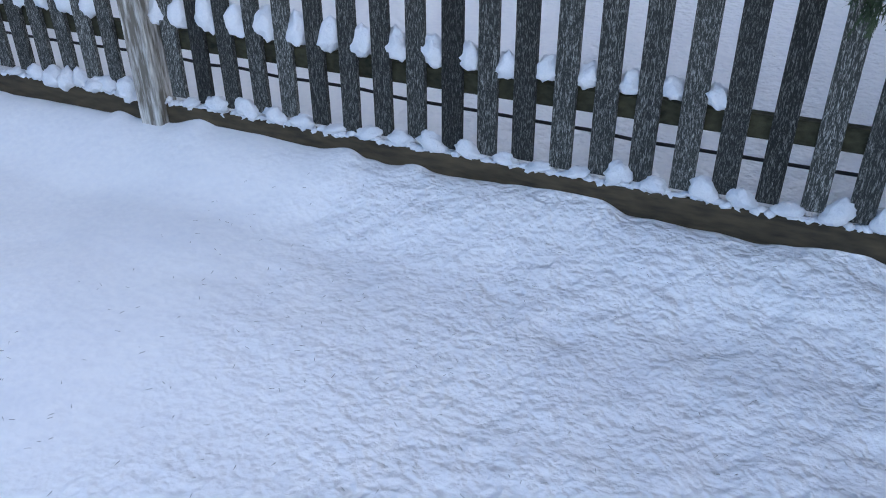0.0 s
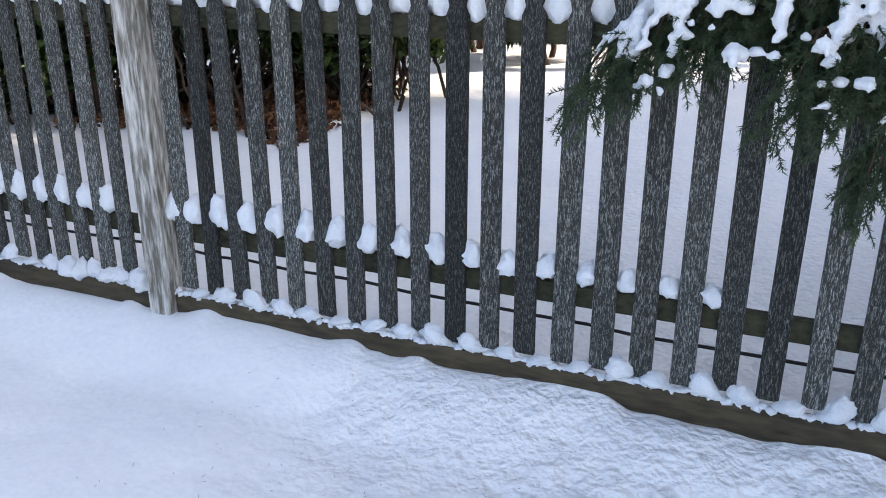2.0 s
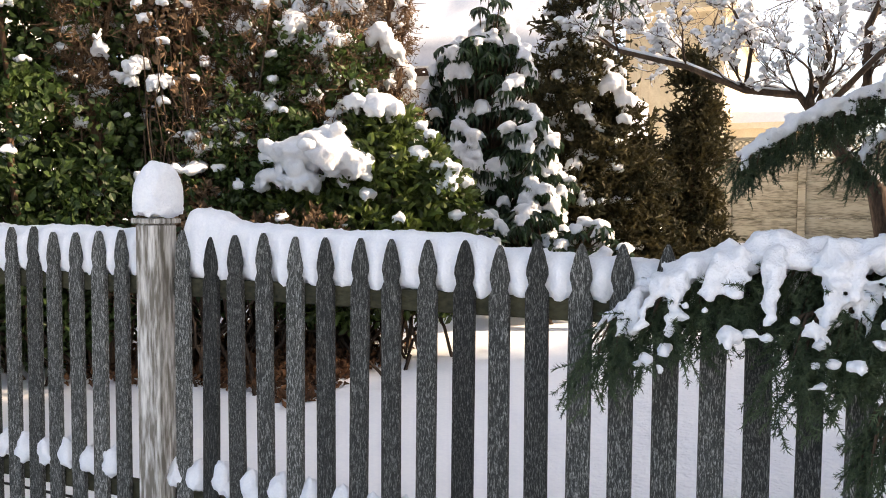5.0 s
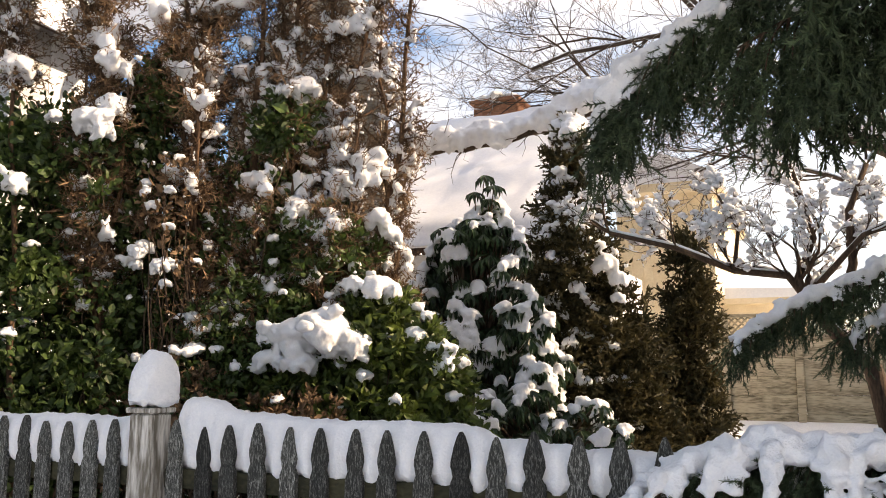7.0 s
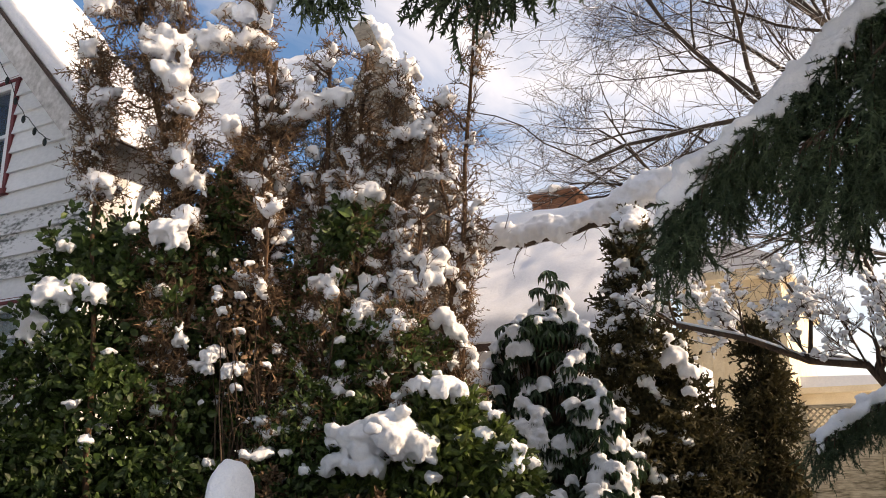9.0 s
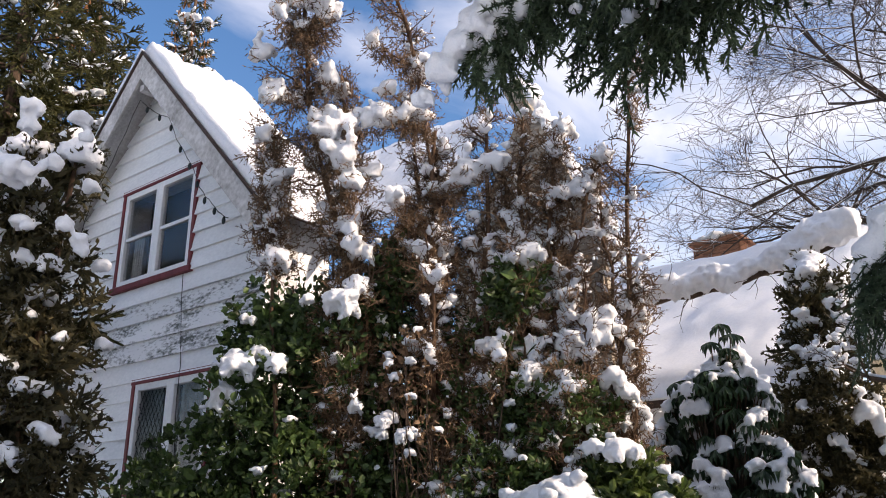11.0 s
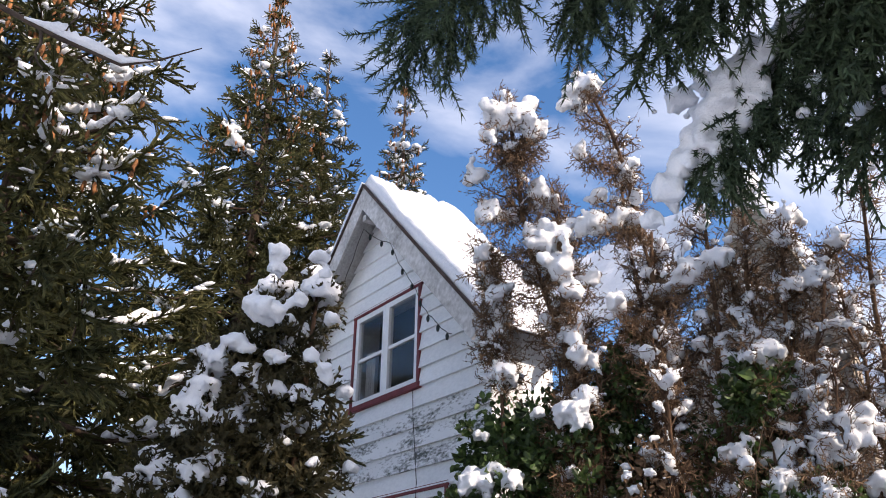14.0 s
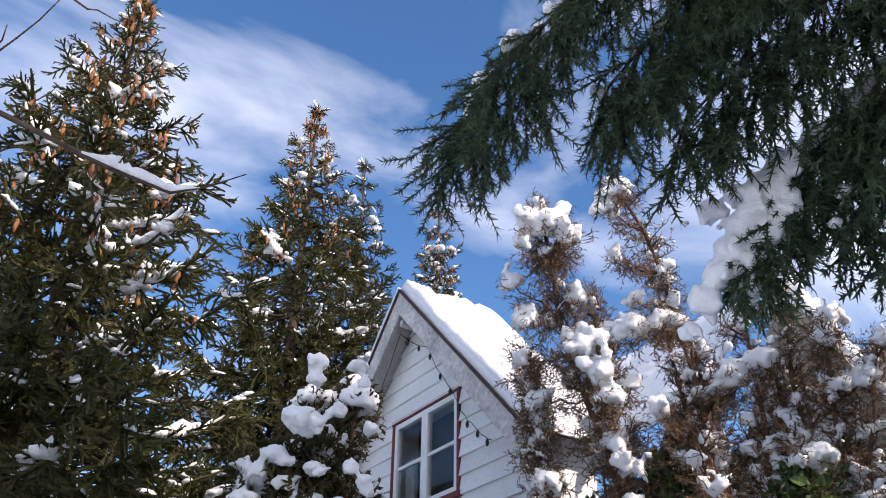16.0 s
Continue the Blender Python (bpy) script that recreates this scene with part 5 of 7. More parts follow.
def cedar(x, y, top, r, n, rng, label, snow_p=0.4, snow_size=0.8, tops=((0, 0, 0),), mat=M_CEDAR, tuft=0.13, caps=()):
    base = gz(x, y)
    t = thing("cedar_tree", label, "tree", "cedars", (x, y, base))
    h = top - base
    ells = []
    for ox, oy, dz in tops:
        hh = h + dz
        k = 9
        for i in range(k):
            u = (i + 0.5) / k
            rr = r * (0.95 - 0.55 * u ** 2) * rng.uniform(0.85, 1.12) / (1 if len(tops) == 1 else 1.12)
            ells.append((ox * u + rng.normal() * 0.05, oy * u + rng.normal() * 0.05, hh * (0.03 + 0.9 * u), rr, rr, hh / k * 0.95))
    stems("trunk", [[(ox * 0.1, oy * 0.1, -0.2), (ox * 0.5, oy * 0.5, h * 0.5), (ox, oy, (h + dz) * 0.96)] for ox, oy, dz in tops], [0.06] * len(tops), M_REDBARK, t)
    sn = Pile()
    tufted("crown", ells, int(n * 1.2), 11, tuft, 1.25, T_SCALE, mat, rng, t, (x, y, base), sn, snow_p, snow_size, -0.35, 0.5, 0.3, snow_lift=0.05, fill=0.35, gap=0.1)
    for ox, oy, dz in tops:
        if snow_p > 0.1:
            pad(sn, (x + ox, y + oy, base + (h + dz) * 0.95), r * 0.42, 12, rng, 0.9, 0.5, 0.9)
    for c, w in caps:
        drapes(sn, [c], w * 0.8, rng, 6, 0.85, 0.72)
    if sn.n:
        snow_body(sn, "cedar_snow", "puffs of snow caught in the cedar foliage", 0.024)
    return t


cedar(-3.70, -0.08, 4.36, 0.35, 330, rt, "columnar cedar with two tops, laden with puffs of snow", 0.72, 0.85, ((-0.12, -0.12, 0), (0.15, 0.15, -0.03)), caps=(((-3.24, -0.42, 4.29), 0.106), ((-3.30, -0.41, 4.16), 0.094), ((-3.12, -0.15, 4.27), 0.094), ((-3.13, -0.08, 4.15), 0.064), ((-3.36, -0.44, 3.85), 0.167), ((-3.40, -0.52, 3.89), 0.113), ((-3.19, -0.26, 3.91), 0.092), ((-3.17, 0.02, 3.82), 0.085), ((-3.23, -0.11, 3.52), 0.096), ((-3.19, -0.00, 3.44), 0.083), ((-3.21, 0.04, 3.35), 0.062), ((-3.42, -0.26, 3.51), 0.071), ((-3.29, 0.23, 3.32), 0.085), ((-3.45, 0.41, 2.81), 0.085), ((-3.47, 0.18, 2.58), 0.062), ((-3.72, -0.10, 2.52), 0.091),))
cedar(-3.93, -0.57, 3.62, 0.30, 260, rt, "columnar cedar with drooping snowy foliage", 0.72, 0.9, caps=(((-3.67, -0.53, 3.66), 0.140), ((-3.78, -0.60, 3.56), 0.106), ((-3.63, -0.45, 3.62), 0.085), ((-3.77, -0.44, 3.11), 0.071), ((-3.75, -0.37, 3.31), 0.064), ((-4.08, -0.64, 3.07), 0.072), ((-3.78, -0.34, 2.73), 0.124), ((-3.73, -0.25, 2.69), 0.091), ((-3.95, -0.46, 2.70), 0.083), ((-4.27, -0.65, 2.76), 0.072), ((-4.20, -0.61, 2.59), 0.063), ((-4.38, -0.63, 2.53), 0.064),))
cedar(-4.30, -0.66, 2.85, 0.36, 210, rt, "shorter cedar thick with snow", 0.85, 1.0)
cedar(-0.18, 6.35, 4.25, 0.50, 330, rt, "brown-green cedar with clumps of snow on one side", 0.75, 0.75, caps=(((-0.01, 6.09, 3.13), 0.132), ((-0.17, 6.00, 3.22), 0.090), ((-0.26, 5.99, 3.01), 0.102), ((0.23, 6.06, 2.60), 0.176), ((0.35, 6.14, 2.45), 0.129), ((-0.06, 5.97, 2.36), 0.117), ((0.02, 6.02, 2.25), 0.088), ((-0.35, 5.96, 3.01), 0.072), ((-0.23, 6.02, 3.63), 0.109), ((-0.12, 6.10, 4.08), 0.154), ((0.34, 6.16, 2.25), 0.100), ((0.39, 6.22, 1.41), 0.070), ((-0.31, 5.91, 2.70), 0.083),))
cedar(0.22, 6.65, 2.45, 0.50, 210, rt, "low brown-green cedar at the back of the yard", 0.06, 0.6)
cedar(0.88, 7.2, 2.95, 0.27, 150, rt, "small dark columnar cedar without snow", 0.0, 0.3)


# ---- brown, half-dead cedars with bare stems ----
def brown_cedar(path, r, rng, label, arms=70, side=0.4, lowest=0.3, snow_p=0.4, snow_size=0.075, leaders=3, leafy=0.75, masses=(), per=8):
    """Upright bare stems with crooked ascending arms, brown sprays at their ends, and snow lodged on the arms."""
    path = np.asarray(path, float)
    t = thing("dead_cedar", label, "tree", "half-dead cedars", tuple(path[0]))
    o = path[0]
    up = np.array([0, 0, 1.0])
    seg = np.concatenate([[0], np.cumsum(np.linalg.norm(np.diff(path, axis=0), axis=1))])
    at = lambda u: np.stack([np.interp(np.asarray(u) * seg[-1], seg, path[:, c]) for c in range(3)], -1)
    trunk, wood, tufts, sn = Pile(), Pile(), Pile(), Pile()
    main = at(np.linspace(0, 1, 16))
    main[1:-1] += rng.normal(size=(14, 3)) * 0.018
    trunk.tube(main - o, np.linspace(r, r * 0.28, 16), 8)
    runs = [(main, r)]
    for k in range(leaders):
        i = int(rng.integers(int(16 * lowest * 0.6), 10))
        L = seg[-1] * rng.uniform(0.22, 0.42)
        a = rng.uniform(0, 6.283)
        out = np.array([math.cos(a), math.sin(a), 0])
        q = np.linspace(0, 1, 8)[:, None]
        pts = main[i] + out * side * rng.uniform(0.35, 0.7) * np.sqrt(q) + up * L * q + (main[-1] - main[8]) / 8 * q * np.array([1, 1, 0]) + rng.normal(size=(8, 3)) * 0.014 * (q > 0)
        side_stem = Pile()
        side_stem.tube(pts - o, np.linspace(r * 0.5, 0.006, 8), 6)
        side_stem.make("stem", M_REDBARK, t)
        runs.append((pts, r * 0.5))
    W = np.array([len(p) for p, _ in runs], float)
    ends, dirs = [], []
    for k in range(arms):
        pts, _ = runs[int(rng.choice(len(runs), p=W / W.sum()))]
        n = len(pts)
        lo = lowest if pts is main else 0.15
        u = lo + (1 - lo) * rng.uniform()
        f = u * (n - 1)
        i = min(n - 2, int(f))
        p = pts[i] + (pts[i + 1] - pts[i]) * (f - i)
        a = rng.uniform(0, 6.283)
        L = side * rng.uniform(0.3, 1.1) * (1.15 - 0.5 * u)
        d = unit(np.array([math.cos(a), math.sin(a), rng.uniform(0.1, 1.3)]))
        arm = [p]
        for j in range(4):
            d = unit(d + rng.normal(size=3) * 0.22 + up * (0.12 if j < 2 else -0.10))
            arm.append(arm[-1] + d * L / 4)
        arm = np.array(arm)
        wood.tube(arm - o, np.linspace(0.0085, 0.003, 5), 4)
        for j in range(10):
            q = arm[rng.integers(1, 5)]
            e = unit(d * 0.5 + rng.normal(size=3) * 0.7 + up * 0.35)
            l = rng.uniform(0.05, 0.15)
            m = q + e * l * 0.5 + rng.normal(size=3) * 0.012
            wood.tube(np.array([q, m, m + unit(e + rng.normal(size=3) * 0.5) * l * 0.5]) - o, [0.0036, 0.0028, 0.0016], 3)
        ends.append(arm), dirs.append(d)
    ends, dirs = np.array(ends), np.array(dirs)
    leaf = np.flatnonzero(rng.uniform(size=arms) < leafy * 0.8)
    j = rng.integers(2, 5, (len(leaf), per))
    PP = (ends[leaf[:, None], j] + rng.normal(size=(len(leaf), per, 3)) * 0.042).reshape(-1, 3)
    DD = np.repeat(dirs[leaf], per, 0) * 0.5 + rng.normal(size=(len(PP), 3)) * 0.6 - up * 0.15
    stamp_any(tufts, T_THIN, frames(DD, rng, rng.uniform(0.4, 0.9, len(PP))), PP - o, rng)
    k = np.flatnonzero(rng.uniform(size=arms) < snow_p * 0.7)
    s = snow_size * rng.uniform(0.4, 1.15, len(k))
    drapes(sn, ends[k, 3] + up * (s * 0.35)[:, None], s, rng, 4, 0.6, 0.7)
    drapes(sn, ends[k, 2] + up * (s * 0.3)[:, None], s * 0.62, rng, 3, 0.5, 0.7)
    j = rng.integers(0, arms, arms * 5)
    bits = ends[j, rng.integers(2, 5, len(j))] + rng.normal(size=(len(j), 3)) * 0.03 + up * 0.012
    blobs(sn, bits, rng.uniform(0.010, 0.026, len(j)), rng, 0.8, SMALL_LUMPS)
    for c, w in masses:
        c = np.array(c)
        q = main[np.argmin(np.linalg.norm(main - c + up * 0.25, axis=1))]
        drapes(sn, [c], w * 0.8, rng, 6, 0.9, 0.9)
        blobs(sn, c + rng.normal(size=(9, 3)) * np.array([0.5, 0.5, 0.42]) * w, w * rng.uniform(0.2, 0.5, 9), rng, 0.9)
        PP = c - up * w * 0.9 + (q - c + up * w * 0.5) * rng.uniform(0, 0.8, (60, 1)) + rng.normal(size=(60, 3)) * np.array([0.5, 0.5, 0.5]) * w
        stamp_any(tufts, T_THIN, frames(rng.normal(size=PP.shape) - up * 0.4, rng, rng.uniform(0.35, 0.8, 60)), PP - o, rng)
        wood.tube(curve(q, c - up * w * 0.3, 0.03, 6, rng, 0.012) - o, np.linspace(0.012, 0.006, 6), 4)
    trunk.make("trunk", M_REDBARK, t)
    tagged(wood.make("twig", M_REDBARK, t), kind="stuff")
    tufts.make("crown", M_RUST, t, smooth=False)
    snow_body(sn, "cedar_snow", "clots of snow lodged in the brown branches", 0.023)
    return t


BC = "half-dead cedar with brown foliage and clots of snow"
BD = "nearly bare dead cedar with crooked twigs and lumps of snow"
g = lambda x, y: (x, y, gz(x, y))
brown_cedar([g(-2.67, 2.27), (-2.80, 2.18, 3.54), (-2.70, 1.60, 4.74), (-2.33, 1.10, 5.62)], 0.055, rt, "half-dead cedar with a thick block of snow on its top", 240, 0.36, 0.42, 0.45, 0.075, 4, 1.2, per=15,
            masses=(((-2.31, 0.95, 5.62), 0.123), ((-2.19, 1.14, 5.59), 0.147), ((-2.18, 1.26, 5.48), 0.113), ((-2.41, 0.95, 5.44), 0.085), ((-2.35, 1.13, 5.36), 0.061), ((-2.67, 1.01, 5.20), 0.110), ((-2.72, 1.18, 4.93), 0.129), ((-2.41, 1.50, 5.07), 0.105), ((-2.48, 1.56, 4.67), 0.142), ((-2.35, 1.69, 4.74), 0.095), ((-2.44, 1.70, 4.47), 0.145), ((-2.42, 1.82, 4.27), 0.116), ((-2.36, 1.98, 4.39), 0.085), ((-2.56, 1.93, 3.92), 0.102), ((-2.53, 2.04, 3.74), 0.125), ((-2.99, 1.51, 4.35), 0.122), ((-2.95, 1.30, 4.65), 0.088),))
brown_cedar([g(-2.95, 1.8), (-3.18, 1.65, 3.72), (-3.05, 1.48, 4.75)], 0.030, rt, BD, 110, 0.24, 0.74, 0.20, 0.05, 0, 0.8, per=10)
brown_cedar([g(-2.20, 2.64), (-2.18, 2.52, 3.69), (-2.06, 2.46, 4.30), (-1.88, 2.01, 5.25), (-1.85, 1.55, 5.84)], 0.045, rt, BD, 137, 0.30, 0.45, 0.41, 0.06, 2, 0.5,
            masses=(((-1.83, 1.53, 5.85), 0.129), ((-1.93, 1.49, 5.72), 0.105), ((-2.06, 1.63, 5.37), 0.062), ((-2.08, 1.66, 5.31), 0.048), ((-2.11, 1.87, 5.03), 0.086), ((-1.89, 1.99, 5.23), 0.090), ((-2.17, 1.86, 4.83), 0.142), ((-2.08, 2.00, 4.81), 0.104), ((-2.24, 1.80, 4.79), 0.095), ((-2.25, 2.13, 4.19), 0.102), ((-2.25, 2.18, 4.13), 0.070), ((-1.96, 2.15, 4.84), 0.095),))
brown_cedar([g(-2.27, 2.88), (-2.41, 2.82, 2.58), (-2.20, 2.59, 3.89), (-1.95, 2.31, 4.75)], 0.05, rt, BC, 217, 0.42, 0.2, 0.41, 0.06, 3, 0.85,
            masses=(((-1.79, 2.58, 4.43), 0.149), ((-1.66, 2.68, 4.51), 0.116), ((-2.06, 2.53, 3.95), 0.069), ((-1.91, 2.72, 3.86), 0.078), ((-1.58, 2.77, 4.55), 0.093), ((-1.95, 2.54, 4.32), 0.080),))
brown_cedar([g(-1.83, 2.97), (-1.90, 2.92, 3.52), (-1.66, 2.65, 4.95)], 0.05, rt, BC, 159, 0.36, 0.4, 0.54, 0.07, 3, 0.8)
brown_cedar([g(-1.50, 3.20), (-1.65, 3.10, 3.54), (-1.40, 2.82, 4.95)], 0.045, rt, BC, 159, 0.36, 0.4, 0.54, 0.07, 3, 0.75)
brown_cedar([g(-1.26, 3.32), (-1.43, 3.18, 3.65), (-1.16, 2.93, 4.72)], 0.045, rt, BC, 159, 0.36, 0.4, 0.54, 0.07, 3, 0.7,
            masses=(((-1.13, 2.99, 4.80), 0.092), ((-1.18, 3.00, 4.70), 0.078), ((-1.15, 3.21, 4.30), 0.131), ((-1.03, 3.29, 4.40), 0.081), ((-1.38, 3.19, 3.97), 0.100), ((-1.29, 3.32, 3.96), 0.090), ((-1.51, 3.09, 3.87), 0.136),))
brown_cedar([g(-1.05, 3.79), (-1.11, 3.72, 2.28), (-0.83, 3.48, 3.80), (-0.47, 3.01, 5.21)], 0.04, rt, BD, 246, 0.26, 0.12, 0.47, 0.045, 3, 0.55,
            masses=(((-0.87, 3.23, 4.52), 0.089), ((-1.25, 3.30, 3.61), 0.075),))
brown_cedar([g(-1.36, 3.36), (-1.38, 3.29, 3.36), (-0.93, 3.22, 4.50)], 0.04, rt, BC, 130, 0.34, 0.35, 0.61, 0.07, 3, 0.7)
brown_cedar([g(-2.06, 2.70), (-2.21, 2.62, 3.19), (-2.18, 2.55, 4.55)], 0.04, rt, BC, 145, 0.38, 0.3, 0.54, 0.065, 3, 0.8)
brown_cedar([g(-2.74, 2.65), (-2.74, 2.65, 2.82), (-2.68, 2.49, 3.85)], 0.04, rt, BC, 130, 0.34, 0.3, 0.54, 0.065, 3, 0.6)
brown_cedar([g(-1.80, 3.5), (-1.85, 3.4, 3.0), (-1.75, 3.3, 4.6)], 0.045, rt, BC, 159, 0.40, 0.35, 0.61, 0.075, 3, 0.9)

# ---- broad-leaved bushes ----
def bush(name, label, ells, tufts, per, radius, size, tpl, mat, rng, snow_p, snow_size, twigs=60, voxel=0.024, minz=0.2, pads=(), caps=(), gap=0.2, up=0.25, fill=0.75, smooth=2, heart=1.0):
    E = np.array(ells, float)
    cx, cy = float(E[:, 0].mean()), float(E[:, 1].mean())
    o = np.array([cx, cy, gz(cx, cy)])
    b = thing(name, label, "bush", "bushes in the yard", tuple(o))
    sn = Pile()
    _, P, _ = tufted("foliage", [(e[0] - o[0], e[1] - o[1], e[2] - o[2], *e[3:]) for e in ells], tufts, per, radius, size, tpl, mat, rng, b, o, sn, snow_p, snow_size, minz, up, 0.5, fill=fill, gap=gap)
    k = rng.integers(0, len(E), int(tufts * 3 * heart))
    Q = E[k, :3] + unit(rng.normal(size=(len(k), 3))) * (rng.uniform(0, 1, (len(k), 1)) ** 0.5 * 0.78) * E[k, 3:] - o
    inner = Pile()
    inner.stamp(T_BROAD, frames(rng.normal(size=Q.shape), rng, size * rng.uniform(1.4, 2.2, len(k))), Q)
    inner.make("inner_leaves", mat, b, smooth=False)
    w = Pile()
    for k in rng.choice(len(P), min(twigs, len(P)), replace=False):
        root = np.array([rng.normal() * 0.25, rng.normal() * 0.2, -0.1])
        w.tube(curve(root, P[k], -0.1, 7, rng, 0.05), np.linspace(0.016, 0.003, 7), 4)
    tagged(w.make("stem", M_BARK, b), kind="stuff")
    for c, r_, k in pads:
        pad(sn, c, r_, k, rng, 0.45, 0.42, 0.72)
    for c, r_ in caps:
        drapes(sn, [c], r_, rng, 7, 0.85, 0.6)
    if sn.n:
        snow_body(sn, "bush_snow", "cushions of snow lying on the leaves of the bush", voxel, smooth=smooth)
    return b


ri = np.random.default_rng(88)
bush("ivy_bush", "tall mound of glossy green ivy with patches of snow",
     [(-2.73, 2.43, 3.33, 0.36, 0.34, 0.40), (-2.48, 2.48, 3.66, 0.28, 0.28, 0.32), (-2.70, 2.62, 2.3, 0.45, 0.4, 0.8), (-2.35, 2.75, 1.5, 0.5, 0.4, 0.9), (-3.22, 1.98, 3.11, 0.5, 0.5, 0.5), (-3.36, 1.93, 2.45, 0.62, 0.6, 0.7), (-3.14, 2.08, 1.31, 0.85, 0.7, 1.1), (-2.85, 2.22, 2.84, 0.42, 0.45, 0.5), (-3.92, 1.65, 1.45, 0.7, 0.6, 0.9), (-4.20, 1.50, 0.53, 0.9, 0.7, 0.9), (-3.38, 2.6, 2.35, 0.35, 0.3, 0.6), (-3.2, 2.75, 1.8, 0.4, 0.3, 0.5)],
     1050, 20, 0.13, 0.068, T_BROAD, M_IVY, ri, 0.13, 0.5, minz=0.1, voxel=0.019, caps=(((-3.06, 1.61, 3.68), 0.140), ((-2.59, 1.87, 3.31), 0.136), ((-2.55, 1.94, 3.23), 0.100), ((-2.53, 2.00, 3.45), 0.115), ((-3.25, 1.43, 2.80), 0.156), ((-3.38, 1.41, 2.59), 0.111), ((-3.45, 1.40, 2.49), 0.080), ((-2.93, 1.56, 2.78), 0.097), ((-3.28, 1.51, 3.19), 0.069), ((-2.78, 1.72, 3.31), 0.059), ((-3.11, 1.51, 2.89), 0.067),))
bush("ivy_bush", "dense ivy climbing through the dead cedars",
     [(-2.15, 2.95, 2.75, 0.4, 0.35, 0.5), (-1.81, 3.17, 2.58, 0.5, 0.42, 0.55), (-1.45, 3.31, 2.30, 0.42, 0.42, 0.55), (-2.11, 2.96, 2.00, 0.62, 0.5, 0.75), (-1.77, 3.10, 1.32, 0.65, 0.5, 0.85), (-2.48, 2.69, 1.17, 0.8, 0.55, 0.9), (-1.60, 2.97, 3.39, 0.28, 0.28, 0.24)],
     900, 20, 0.13, 0.066, T_LEAF, M_IVY, ri, 0.20, 0.55, minz=0.1, voxel=0.019, caps=(((-1.13, 3.39, 3.16), 0.210), ((-1.25, 3.22, 3.01), 0.138), ((-1.24, 3.28, 2.90), 0.124), ((-1.51, 2.99, 2.75), 0.136), ((-1.57, 2.99, 2.64), 0.100), ((-1.01, 3.41, 2.71), 0.122), ((-0.95, 3.51, 2.60), 0.090), ((-1.78, 2.82, 2.97), 0.115), ((-1.39, 3.21, 3.10), 0.093), ((-2.40, 2.29, 2.40), 0.080), ((-2.49, 2.26, 2.29), 0.076), ((-2.24, 2.35, 2.26), 0.088), ((-1.63, 2.94, 3.27), 0.056), ((-2.01, 2.59, 3.36), 0.061), ((-1.41, 3.08, 3.36), 0.061), ((-1.49, 2.98, 3.75), 0.142),))
bush("laurel_bush", "spreading laurel bush under a thick cushion of snow",
     [(-1.36, 3.05, 1.40, 0.46, 0.38, 0.36), (-0.92, 3.25, 1.68, 0.36, 0.36, 0.40), (-0.68, 3.4, 1.30, 0.42, 0.42, 0.52), (-1.15, 3.15, 0.95, 0.75, 0.45, 0.5), (-0.55, 3.5, 0.9, 0.4, 0.4, 0.4)],
     480, 18, 0.12, 0.085, T_LEAF, M_LAUREL, ri, 0.20, 0.6, minz=0.05, voxel=0.017, smooth=7, caps=(((-1.17, 2.80, 1.80), 0.272), ((-1.35, 2.74, 1.74), 0.188), ((-0.98, 2.85, 1.69), 0.187), ((-1.53, 2.68, 1.57), 0.105), ((-1.61, 2.66, 1.49), 0.071), ((-1.23, 2.71, 1.53), 0.103), ((-1.36, 2.66, 1.53), 0.082), ((-0.80, 3.03, 2.10), 0.149), ((-1.01, 2.99, 2.13), 0.086), ((-0.72, 3.07, 2.08), 0.094), ((-1.46, 2.74, 2.06), 0.047), ((-1.18, 2.93, 2.04), 0.043), ((-0.57, 3.19, 1.74), 0.094), ((-0.34, 3.21, 1.53), 0.092), ((-0.30, 3.27, 1.29), 0.063), ((-0.74, 3.12, 1.70), 0.055), ((-0.58, 3.26, 1.96), 0.056),))


